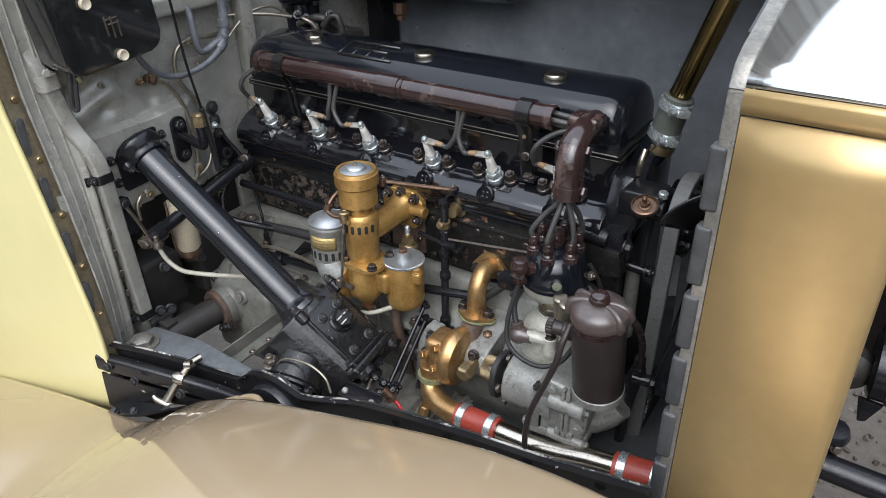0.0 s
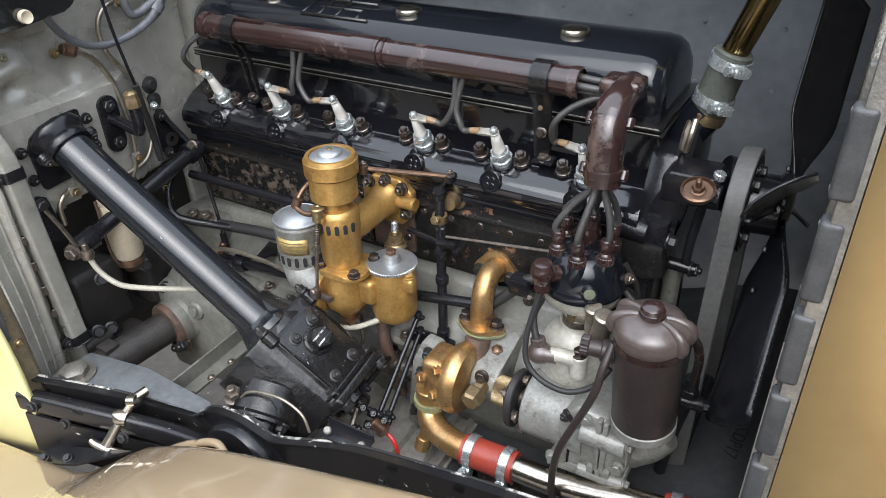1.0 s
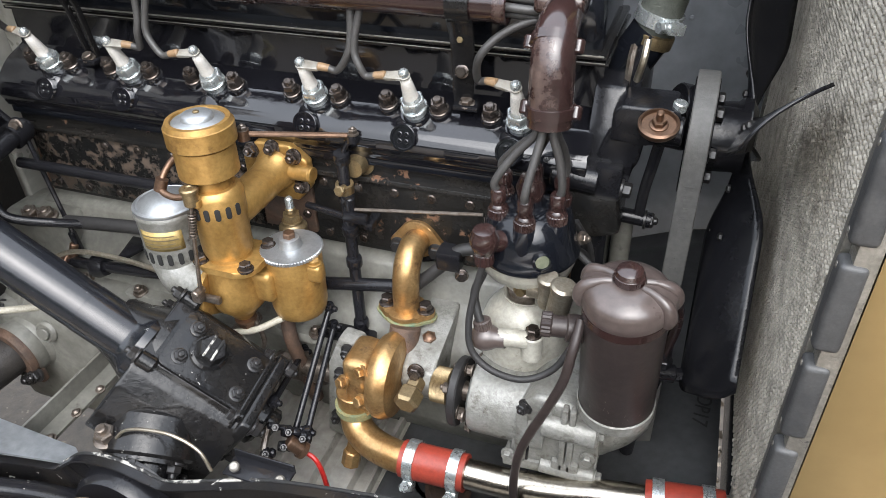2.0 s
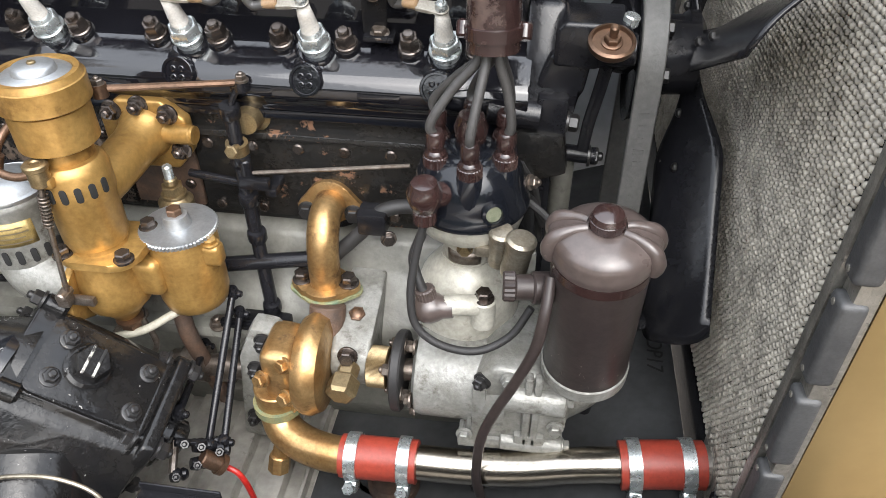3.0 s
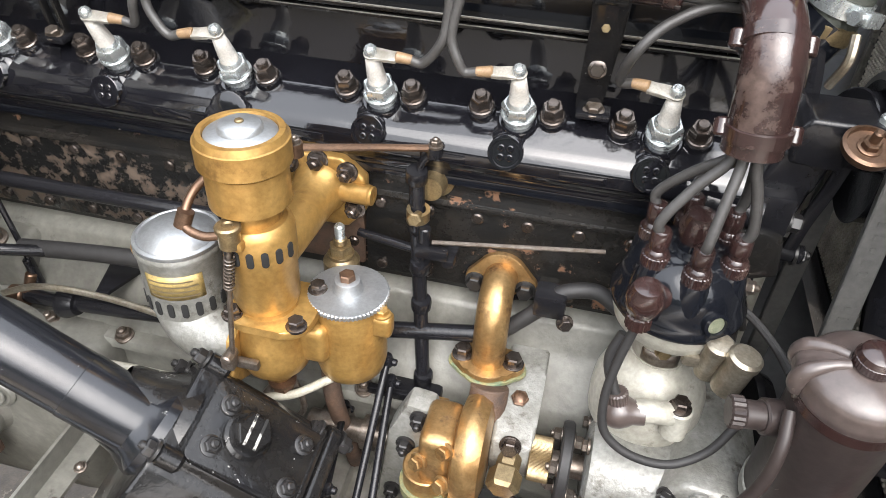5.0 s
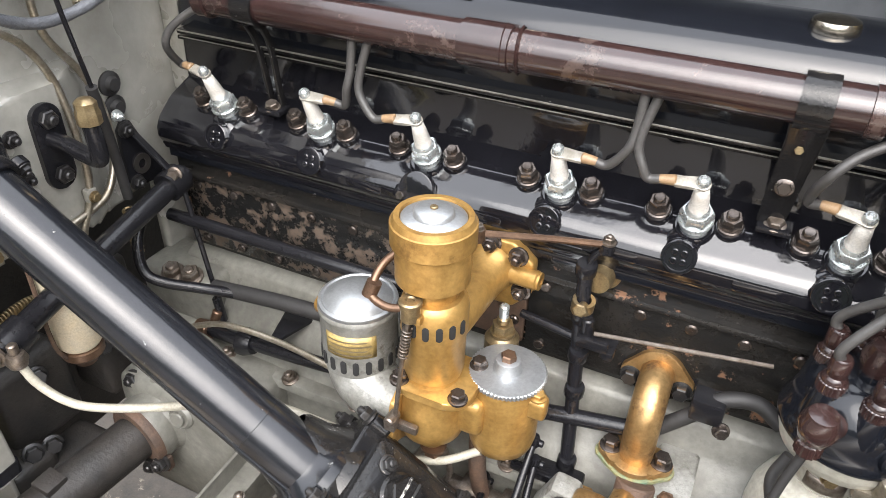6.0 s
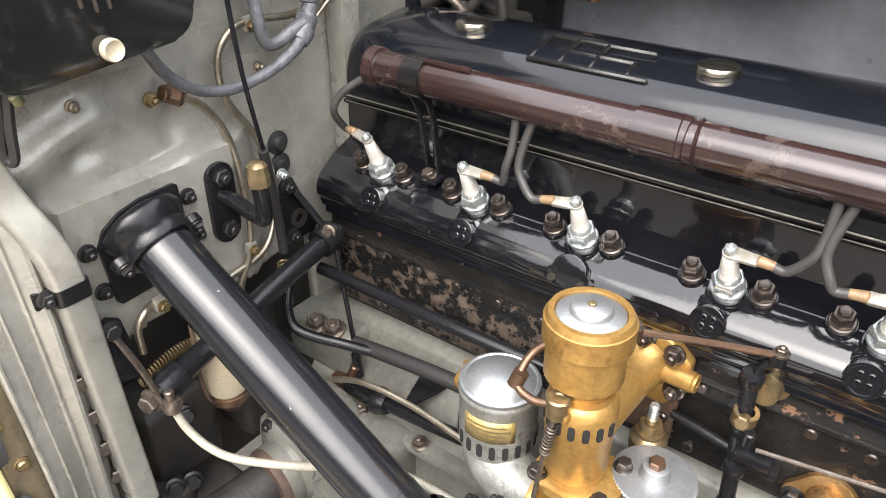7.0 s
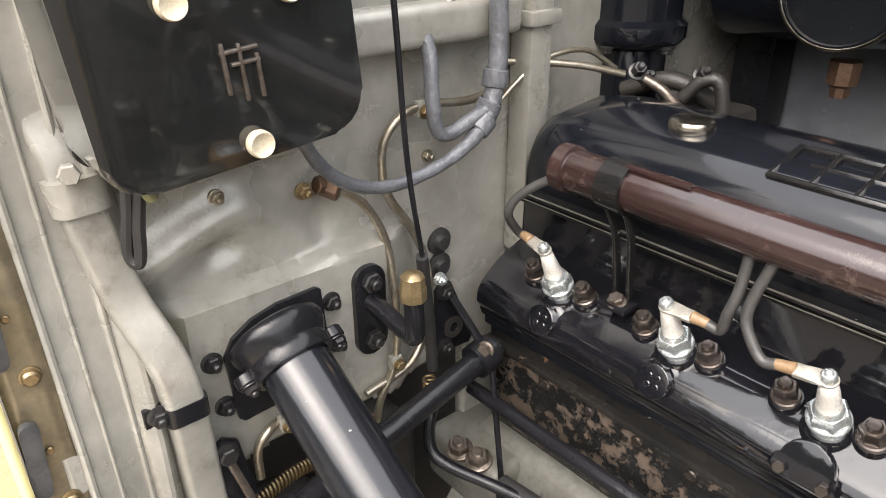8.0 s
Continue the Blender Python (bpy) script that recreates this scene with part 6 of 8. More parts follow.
cyl(bm, (0.575, -0.112, 0.60), (0.575, -0.112, 0.57), 0.009, 8)
cyl(bm, (0.566, -0.114, 0.585), (0.592, -0.116, 0.580), 0.006, 12)
part("drain_tap", bm, STEEL, cup, "small oily drain tap")

# ---- ignition drive casting, distributor, coil canister ----
case = thing("ignition_drive_case", (0.70, -0.10, 0.63), "rough cast aluminium drive case", "drive case")
bm = B()
lathe(bm, [(0, 0), (0.032, 0), (0.038, 0.003), (0.0392, 0.008), (0.0392, 0.050), (0.041, 0.062), (0.042, 0.078), (0, 0.078)], along((0.646, -0.099, 0.707), (1, 0, 0)), 40)
part("barrel", bm, CAST, case)
for i in range(5):
    a = i * 1.256 + 0.5
    bolt(case, (0.646, -0.100 + 0.037 * math.cos(a), 0.704 + 0.037 * math.sin(a)), (-1, 0, 0), 0.005, 0.004, STEEL)
bm = B()
prism(bm, [(0.690, 0.664), (0.770, 0.668), (0.774, 0.695), (0.778, 0.722), (0.765, 0.742), (0.748, 0.752), (0.715, 0.757), (0.700, 0.742), (0.694, 0.700)], 0.104, Matrix(((1, 0, 0, 0), (0, 0, 1, -0.136), (0, 1, 0, 0), (0, 0, 0, 1))), 0.007, 3)
part("gear_case", bm, CAST, case)
bm = B()
prism(bm, [(0.686, 0.658), (0.774, 0.663), (0.774, 0.676), (0.686, 0.671)], 0.111, Matrix(((1, 0, 0, 0), (0, 0, 1, -0.1395), (0, 1, 0, 0), (0, 0, 0, 1))), 0.003)
part("foot_flange", bm, CAST, case)
bm = B()
box(bm, (0.7420, -0.137, 0.709), (0.0060, 0.010, 0.088), bev=0.002)
box(bm, (0.7492, -0.137, 0.709), (0.0060, 0.010, 0.088), bev=0.002)
box(bm, (0.746, -0.137, 0.678), (0.026, 0.010, 0.012), bev=0.003)
cyl(bm, (0.722, -0.135, 0.726), (0.772, -0.135, 0.726), 0.0125, 20)
cyl(bm, (0.722, -0.135, 0.669), (0.774, -0.135, 0.669), 0.0085, 16)
box(bm, (0.703, -0.135, 0.700), (0.012, 0.010, 0.066), bev=0.004)
part("joint_flange", bm, CAST, case)
for p, d in (((0.774, -0.135, 0.669), (1, 0, 0)), ((0.772, -0.135, 0.726), (1, 0, 0)), ((0.692, -0.1395, 0.676), (0, -1, 0)), ((0.766, -0.140, 0.698), (0, -1, 0)), ((0.726, -0.137, 0.747), (0, -1, 0))):
    bolt(case, p, d, 0.0055, 0.005, CAST)
bm = B()
tube(bm, [(0.765, -0.085, 0.690), (0.782, -0.085, 0.700), (0.798, -0.080, 0.715)], 0.030, 24, scale=lambda t: 1.1 - 0.35 * t)
part("side_boss", bm, CAST, case)
# cone under the distributor
DX = along((0.684, -0.056, 0.735), (0, -0.04, 1)) @ at(0, 0, -0.729)
bm = B()
lathe(bm, [(0, 0.735), (0.043, 0.735), (0.0435, 0.752), (0.0425, 0.768), (0.0385, 0.780), (0.0315, 0.790), (0.0255, 0.797), (0.0225, 0.800), (0.0215, 0.804), (0, 0.804)], DX, 44)
part("pedestal", bm, CASTPALE, case, "pale cast aluminium pedestal")
bm = B()
tube(bm, [(0.668, -0.109, 0.791), (0.682, -0.107, 0.793), (0.700, -0.102, 0.790)], 0.0085, 16)
cyl(bm, (0.701, -0.1015, 0.770), (0.701, -0.1015, 0.797), 0.0098, 18)
part("clamp_arm", bm, CASTPALE, case)
bolt(case, (0.701, -0.1015, 0.797), (0, 0, 1), 0.0065, 0.007, BOLT)
bm = B()
lathe(bm, [(0, -0.0132), (0.0060, -0.0120), (0.0105, -0.0085), (0.0128, -0.0030), (0.0130, 0.0020), (0.0112, 0.0075), (0.0092, 0.0110), (0.0088, 0.0190), (0, 0.0190)], along((0.659, -0.1095, 0.790), (1, 0.06, 0.08)), 28)
knurl(bm, 0.0082, 0.0, 0.012, along((0.658, -0.109, 0.797), (-0.25, 0.05, 1)), 22, 0.0007)
part("terminal_knob", bm, LID, case, "worn brown terminal knob")
dist = thing("distributor", (0.685, -0.068, 0.80), "distributor with a glossy black cap and brown terminals", "distributor")
bm = B()
lathe(bm, [(0, 0.802), (0.0198, 0.802), (0.0205, 0.804), (0.0205, 0.834), (0, 0.834)], DX, 32)
neck = part("neck", bm, CASTPALE, dist, "aluminium neck with an unreadable brass plate")
bm = B()
grid(bm, 8, 1, lambda u, v: DX @ Vector((0.0209 * math.cos(radians(225 + 80 * u)), 0.0209 * math.sin(radians(225 + 80 * u)), 0.806 + 0.012 * v)))
thick(part("name_plate", bm, STEEL, neck, "small dark name plate"), 0.0006, (0, 1, 0))
bolt(neck, (0.683, -0.0805, 0.828), (0.1, -1, 0), 0.005, 0.004, BRASS)
bm = B()
lathe(bm, [(0, 0.832), (0.024, 0.832), (0.035, 0.836), (0.0405, 0.841), (0.0415, 0.846), (0.0425, 0.848), (0.0425, 0.858), (0, 0.858)], DX, 44)
part("bowl", bm, CASTPALE, dist, "pale aluminium bowl")
bm = B()
lathe(bm, [(0.030, 0.857), (0.0452, 0.857), (0.0462, 0.859), (0.0462, 0.862), (0.0440, 0.866), (0.0425, 0.872), (0.0395, 0.884), (0.0340, 0.895), (0.024, 0.902), (0.012, 0.905), (0, 0.905)], DX, 48)
capo = part("cap", bm, ENAMEL, dist, "glossy black cap")
bm = B()
lathe(bm, [(0.0062, 0), (0.0088, 0), (0.0088, 0.003), (0.0066, 0.0036), (0.0062, 0.001)], along((0.7045, -0.0990, 0.877), (0.5, -1, 0.22)), 22)
part("window_bezel", bm, ENAMEL, capo)
bm = B()
lathe(bm, [(0, -0.002), (0.0064, -0.002), (0.0060, 0.0018), (0, 0.0024)], along((0.7045, -0.0990, 0.877), (0.5, -1, 0.22)), 22)
part("peep_window", bm, mat("cloudy_green_window", (0.16, 0.17, 0.12), 0.15, col2=(0.11, 0.12, 0.08), scale=200), capo, "small cloudy inspection window")
POSTS = []
for i in range(6):
    a = radians(-90 + 60 * i + 5)
    POSTS.append(DX @ Vector((0.0285 * math.cos(a), 0.0285 * math.sin(a), 0.870)))
POSTS.append(DX @ Vector((0, 0, 0.890)))
CC_ = DX @ Vector((0, 0, 0.872))
UP = DX.to_3x3() @ Vector((0, 0, 1))
for i, p in enumerate(POSTS):
    bm = B()
    lathe(bm, [(0, 0), (0.0135, 0), (0.0124, 0.012), (0.0102, 0.024), (0.0092, 0.0275), (0, 0.0275)], along(p, UP), 22)
    post = part("tower", bm, ENAMEL, capo)
    if i == 6:
        bm = B()
        lathe(bm, [(0, 0.020), (0.011, 0.020), (0.0125, 0.030), (0.009, 0.040), (0, 0.042)], along(p, UP), 22)
        part("centre_cap", bm, BROWN, post, "brown centre terminal")
        continue
    bm = B()
    knurl(bm, 0.0092, 0.0262, 0.0360, along(p, UP), 24, 0.0007)
    lathe(bm, [(0, 0.0355), (0.0082, 0.0355), (0.0078, 0.0380), (0.0060, 0.0400), (0.0060, 0.0430), (0.0068, 0.0440), (0.0066, 0.0530), (0.0052, 0.0550), (0, 0.055)], along(p, UP), 20)
    part("terminal_nut", bm, BROWN, post, "brown knurled terminal nut")
TOPS = [(0.694, -0.079), (0.703, -0.076), (0.704, -0.068), (0.698, -0.064), (0.691, -0.066), (0.688, -0.074)]
for p, (x, y) in zip(POSTS, TOPS):
    mid = (p + Vector((x, y, 0.985))) / 2 + (p - CC_) * 0.10
    bm = B()
    tube(bm, [p + UP * 0.050, p + UP * 0.062 + (p - CC_) * 0.12, (mid.x, mid.y, 0.960), (x, y, 0.980), (x, y + 0.002, 0.992)], 0.0035, 10)
    part("distributor_lead", bm, LEAD, dist, "grey rubber lead")
# side terminal with its own lead
bm = B()
lathe(bm, [(0, 0), (0.006, 0.001), (0.010, 0.006), (0.0125, 0.014), (0.0125, 0.020), (0.009, 0.027), (0, 0.029)], along((0.6575, -0.108, 0.880), (0.0, -0.1, 1)), 24)
cyl(bm, (0.658, -0.106, 0.890), (0.676, -0.084, 0.886), 0.0095, 16)
knurl(bm, 0.0085, -0.008, 0.003, at(0.657, -0.108, 0.879), 16, 0.0008)
part("side_terminal", bm, BROWN, dist, "round brown side terminal")
bm = B()
tube(bm, [(0.657, -0.108, 0.874), (0.650, -0.114, 0.840), (0.647, -0.121, 0.810), (0.652, -0.126, 0.784), (0.672, -0.128, 0.768), (0.700, -0.126, 0.764), (0.724, -0.118, 0.776), (0.738, -0.110, 0.800)], 0.0032, 12)
part("low_lead", bm, RUBBER, dist, "looped black rubber lead")
bm = B()
tube(bm, [(0.652, -0.094, 0.850), (0.646, -0.100, 0.830), (0.652, -0.108, 0.812), (0.657, -0.110, 0.804)], 0.0040, 12)
part("low_lead", bm, RUBBER, dist, "short black rubber lead")
for p, r, d in (((0.711, -0.098, 0.846), 0.0085, (0.05, -0.2, 1)), ((0.724, -0.109, 0.847), 0.0100, (0.15, -0.1, 1))):
    bm = B()
    lathe(bm, [(0, -0.016), (r * 0.95, -0.016), (r, -0.013), (r, 0.012), (r * 1.12, 0.013), (r * 1.12, 0.018), (r * 0.9, 0.020), (0, 0.0205)], along(p, d), 24)
    part("condenser", bm, PIPE, dist, "pale metal condenser")
bm = B()
box(bm, (0.705, -0.094, 0.842), (0.026, 0.014, 0.010), bev=0.003)
part("condenser_bracket", bm, PIPE, dist)
for pts in ([(0.722, -0.060, 0.868), (0.732, -0.040, 0.850), (0.742, -0.030, 0.820)], [(0.728, -0.052, 0.858), (0.742, -0.058, 0.850), (0.757, -0.070, 0.840), (0.764, -0.090, 0.838)], [(0.720, -0.034, 0.880), (0.734, -0.026, 0.848), (0.740, -0.024, 0.80)]):
    bm = B()
    tube(bm, pts, 0.0032, 8)
    part("thin_wire", bm, RUBBER, dist, "thin black wire")
bolt(dist, (0.729, -0.050, 0.874), (0.9, -0.4, 0.3), 0.005, 0.005, STEEL, stud=0.003)
# coil canister
coil = thing("coil_canister", (0.779, -0.128, 0.73), "tall brown-black bakelite canister with a lobed lid", "canister")
CAX = Vector((-0.0035, -0.0205, 0.163)).normalized()
CX = along((0.782, -0.1255, 0.756), CAX) @ Matrix.Diagonal((0.87, 0.87, 0.825, 1)) @ at(0, 0, -0.724)
bm = B()
lathe(bm, [(0, 0.738), (0.0355, 0.738), (0.0365, 0.742), (0.0375, 0.882), (0, 0.882)], CX, 48)
part("body", bm, CANBROWN, coil)
bm = B()
lathe(bm, [(0, 0.724), (0.0345, 0.724), (0.0378, 0.728), (0.0381, 0.741), (0.0368, 0.7425)], CX, 48)
part("base_ring", bm, CAST, coil, "aluminium base ring")
LX = CX.to_3x3().inverted() @ Vector((1, -0.12, 0))
LA = math.atan2(LX.y, LX.x)
bm = B()
LOBE = [(0.876, 0.0), (0.880, 0.06), (0.886, 0.13), (0.894, 0.15), (0.900, 0.14), (0.9055, 0.08), (0.910, 0.0)]
lathe(bm, [(0, 0.8785), (0.0378, 0.8785), (0.0386, 0.881), (0.0386, 0.887), (0.0382, 0.8895), (0.0378, 0.892), (0.0378, 0.8945), (0.0362, 0.899), (0.0325, 0.9025), (0.0275, 0.9055), (0.0215, 0.9080), (0.0165, 0.9088), (0, 0.909)], CX, 144,
      wob=lambda a, z: 1 + lerp_table(LOBE, z) * (math.cos(a - LA) ** 2) ** 9 * (1 - 0.35 * math.exp(-((math.sin(a - LA)) / 0.09) ** 2)))
lid_part = part("lid", bm, LID, coil, "domed grey-brown lid with two side lobes")
for sd in (LA, LA + math.pi):
    for off in (-0.30, 0.30):
        bm = B()
        ca, sa = math.cos(sd + off), math.sin(sd + off)
        tube(bm, [CX @ Vector((0.0385 * ca, 0.0385 * sa, 0.8800)), CX @ Vector((0.0405 * ca, 0.0405 * sa, 0.8900)), CX @ Vector((0.0360 * ca, 0.0360 * sa, 0.9010)), CX @ Vector((0.0240 * ca, 0.0240 * sa, 0.9070)), CX @ Vector((0.0140 * ca, 0.0140 * sa, 0.9080))], 0.0046, 14, scale=lambda t: 0.75 + 0.5 * math.sin(math.pi * min(1.0, 0.25 + t)))
        part("lid_rib", bm, LID, lid_part)
bm = B()
lathe(bm, [(0.0375, 0.868), (0.0384, 0.869), (0.0384, 0.8782), (0.0375, 0.8782)], CX, 56)
part("lid_skirt", bm, BROWN, coil, "brown skirt below the lid")
rndc = random.Random(3)
for i in range(14):
    a = LA - 1.57 + rndc.uniform(-0.9, 0.9)
    z0 = 0.745 + 0.05 * rndc.random() ** 2
    bm = B()
    w_ = rndc.uniform(0.01, 0.06)
    grid(bm, 3, 1, lambda u, v: CX @ Vector((0.03735 * math.cos(a + w_ * (u - 0.5)), 0.03735 * math.sin(a + w_ * (u - 0.5)), z0 + 0.0005 * v + rndc.uniform(0, 0.0004) + 0.004 * (u - 0.5) * (i % 3 - 1))))
    thick(part("scratch", bm, STEEL, coil, "bare scratch"), 0.0002, (0, -1, 0))
bm = B()
knurl(bm, 0.0132, 0.909, 0.918, CX, 36, 0.0006)
lathe(bm, [(0.0125, 0.9175), (0.011, 0.922), (0.007, 0.9245), (0, 0.925)], CX, 30)
part("lid_knob", bm, BROWN, coil, "round knurled knob")
bm = B()
knurl(bm, 0.0105, 0.0, 0.009, along((0.7165, -0.147, 0.852), (1, 0.1, 0)), 18, 0.001)
cyl(bm, (0.724, -0.147, 0.852), (0.758, -0.141, 0.850), 0.0090, 22)
cyl(bm, (0.736, -0.145, 0.851), (0.750, -0.142, 0.850), 0.0115, 22)
part("side_socket", bm, CANBROWN, coil)
bm = B()
tube(bm, [(0.748, -0.150, 0.866), (0.746, -0.166, 0.848), (0.742, -0.172, 0.820), (0.731, -0.172, 0.785), (0.717, -0.170, 0.745), (0.708, -0.170, 0.710), (0.706, -0.172, 0.665), (0.712, -0.172, 0.630)], 0.0041, 12)
part("feed_lead", bm, CANBROWN, coil, "dark brown rubber lead")
bm = B()
tube(bm, [(0.813, -0.130, 0.886), (0.818, -0.112, 0.862), (0.819, -0.090, 0.825), (0.815, -0.074, 0.785)], 0.0045, 12)
part("side_strap", bm, BROWN, coil)
bm = B()
cyl(bm, (0.814, -0.072, 0.792), (0.814, -0.071, 0.770), 0.0075, 18)
cyl(bm, (0.814, -0.071, 0.776), (0.814, -0.071, 0.766), 0.0095, 6)
cyl(bm, (0.804, -0.066, 0.752), (0.828, -0.061, 0.7495), 0.0085, 20)
cyl(bm, (0.826, -0.062, 0.7495), (0.836, -0.060, 0.749), 0.0065, 6)
part("brass_union", bm, SATIN, coil, "black painted union")
bm = B()
tube(bm, [(0.812, -0.066, 0.750), (0.806, -0.064, 0.715), (0.800, -0.062, 0.670), (0.797, -0.060, 0.630)], 0.007, 12)
part("drop_pipe", bm, SATIN, coil, "black pipe")
# flat strap in front of the drive case
strap = thing("support_strap", (0.705, -0.155, 0.61), "black flat steel support strap with bolts", "strap", over=(0.006, 0.022, 0))
bm = B()
sweep(bm, [(0.706, -0.153, 0.742), (0.700, -0.156, 0.705), (0.698, -0.158, 0.660), (0.702, -0.158, 0.606)], rounded(0.005, 0.0135, 0.0015, 2), up=(1, 0, 0), n=5)
part("strap_bar", bm, SATIN, strap)
for p in ((0.699, -0.155, 0.738), (0.694, -0.160, 0.616), (0.700, -0.160, 0.606)):
    bolt(strap, p, (-0.5, -1, 0), 0.006, 0.006, DARKBOLT, stud=0.003)

# ---- dynamo bracket, fan and belt ----
fan = thing("cooling_fan", (0.84, 0.065, 0.70), "black four-bladed cooling fan behind the radiator", "fan")
HUB = Vector((0.846, 0.075, 0.936))
bm = B()
lathe(bm, [(0, -0.03), (0.024, -0.03), (0.026, -0.006), (0.030, -0.002), (0.030, 0.006), (0.020, 0.012), (0, 0.014)], along(HUB, (1, 0, 0)), 30)
part("hub", bm, SATIN, fan)
for i, (dy, dz) in enumerate(((-0.66, -0.751), (0.66, 0.751), (-0.891, 0.454), (0.891, -0.454))):
    d = Vector((0, dy, dz))
    t = Vector((1, 0, 0)).cross(d)
    bm = B()

    def blade(u, v):
        r = 0.022 + 0.222 * u
        w = (0.012 + 0.013 * smooth(0.05, 0.35, u)) * (1 - 0.10 * u)
        s = (v - 0.5) * 2
        rd = 1 - 0.04 * abs(s) ** 4 * (u > 0.95)
        return HUB + d * (r * rd) + t * (s * w) + Vector((-s * 0.022 * smooth(-0.05, 0.35, u) + 0.008 * (s * s - 0.5) + 0.004, 0, 0))

    grid(bm, 24, 10, blade)
    bl = thick(part("blade", bm, SATIN, fan, "curved black steel blade"), 0.0025, (1, 0, 0))
    for r in (0.035, 0.055, 0.10):
        bolt(bl, HUB + d * r + Vector((0.0, 0, 0)), (-1, 0, 0), 0.004, 0.003, DARKBOLT, dome=True, washer=False, name="rivet")
bm = B()
lathe(bm, [(0, -0.007), (0.046, -0.007), (0.0515, -0.0105), (0.0525, -0.0105), (0.0505, -0.007), (0.0505, 0.007), (0.0525, 0.0105), (0.0515, 0.0105), (0.046, 0.007), (0.030, 0.010), (0.028, 0.040), (0, 0.040)], along((0.810, 0.0525, 0.936), (1, 0, 0)), 48)
part("pulley", bm, SATIN, fan, "black belt pulley")
for i in range(6):
    a = i * math.pi / 3
    bolt(fan, (0.820, 0.0525 + 0.035 * math.cos(a), 0.936 + 0.035 * math.sin(a)), (1, 0, 0), 0.006, 0.006, DARKBOLT)
belt = thing("fan_belt", (0.812, 0.06, 0.56), "flat grey-black rubber fan belt with moulded marks", "belt", over=(0.003, 0.0, 0))
path = []
for i in range(25):
    a = radians(0 + 180 * i / 24)
    path.append((0.807, 0.0525 + 0.055 * math.cos(a), 0.936 + 0.055 * math.sin(a)))
for i in range(25):
    a = radians(180 + 180 * i / 24)
    path.append((0.807, 0.045 + 0.085 * math.cos(a), 0.60 + 0.085 * math.sin(a)))
path.append(path[0])
bm = B()
sweep(bm, path, [(-0.0038, -0.0085), (-0.0028, -0.0095), (0.0028, -0.0095), (0.0038, -0.0085), (0.0038, 0.0085), (0.0028, 0.0095), (-0.0028, 0.0095), (-0.0038, 0.0085)], up=(1, 0, 0), smooth=False)
part("belt_loop", bm, BELT, belt)
for k, z in enumerate((0.915, 0.905, 0.895, 0.885, 0.875, 0.845, 0.835, 0.815, 0.79)):
    bm = B()
    y = -0.0025 - 0.0375 * (0.936 - z) / 0.336
    box(bm, (0.807, y - 0.0046, z), (0.008 - 0.002 * (k % 3), 0.0005, 0.0040), bev=0)
    part("moulded_mark", bm, BELT, belt, "unreadable moulded mark")
bm = B()
lathe(bm, [(0, -0.008), (0.078, -0.008), (0.0805, 0), (0.078, 0.008), (0, 0.008)], along((0.807, 0.045, 0.60), (1, 0, 0)), 40)
part("crank_pulley", bm, SATIN, belt)
brk = thing("fan_bracket", (0.75, 0.02, 0.84), "black cast fan bracket with a bronze oil cap", "bracket", over=(0.0, -0.009, 0.010))
bm = B()
FY = Matrix(((1, 0, 0, 0), (0, 0, 1, 0.004), (0, 1, 0, 0), (0, 0, 0, 1)))
prism(bm, [(0.738, 0.938), (0.738, 0.966), (0.744, 0.972), (0.788, 0.972), (0.794, 0.966), (0.794, 0.944), (0.788, 0.940), (0.768, 0.938)], 0.046, FY, 0.005, 3)
part("arm", bm, SATIN, brk)
bm = B()
prism(bm, [(0.736, 0.945), (0.768, 0.945), (0.764, 0.915), (0.752, 0.895), (0.748, 0.850), (0.722, 0.850), (0.726, 0.920)], 0.036, FY @ at(0, 0, 0.008), 0.005, 3)
part("web", bm, SATIN, brk)
bm = B()
lathe(bm, [(0, 0), (0.010, 0), (0.012, 0.003), (0.0155, 0.004), (0.0168, 0.006), (0.0168, 0.010), (0.0145, 0.011), (0.0138, 0.008), (0, 0.008)], along((0.777, -0.006, 0.957), (0.02, -0.42, 1)), 34)
oc = part("oil_cap", bm, COPPER, brk, "round bronze oil cap")
bolt(oc, (0.7772, -0.009, 0.9645), (0.02, -0.42, 1), 0.0060, 0.005, COPPER, stud=0.009)
bm = B()
cyl(bm, (0.770, 0.010, 0.952), (0.797, 0.010, 0.952), 0.0125, 20)
cyl(bm, (0.785, 0.070, 0.940), (0.800, 0.075, 0.936), 0.030, 30)
box(bm, (0.785, 0.045, 0.945), (0.02, 0.06, 0.024), bev=0.004)
part("bearing_boss", bm, SATIN, brk)
bm = B()
cyl(bm, (0.690, 0.002, 0.902), (0.732, 0.004, 0.897), 0.0125, 22)
box(bm, (0.741, 0.012, 0.898), (0.024, 0.026, 0.032), bev=0.003)
part("clamp_bar", bm, SATIN, brk)
bolt(brk, (0.753, 0.008, 0.891), (1, 0.0, -0.1), 0.0070, 0.008, DARKBOLT)
bm = B()
prism(bm, [(0.700, 0.890), (0.752, 0.885), (0.758, 0.850), (0.735, 0.842), (0.706, 0.850)], 0.03, Matrix(((1, 0, 0, 0), (0, 0, 1, -0.006), (0, 1, 0, 0), (0, 0, 0, 1))), 0.006)
part("lower_casting", bm, WORN, brk)
bm = B()
cyl(bm, (0.742, 0.036, 0.848), (0.782, 0.040, 0.843), 0.0075, 16)
part("lower_pin", bm, SATIN, brk)
bolt(brk, (0.776, 0.040, 0.843), (1, 0, 0), 0.0075, 0.007, DARKBOLT, stud=0.004)
bm = B()
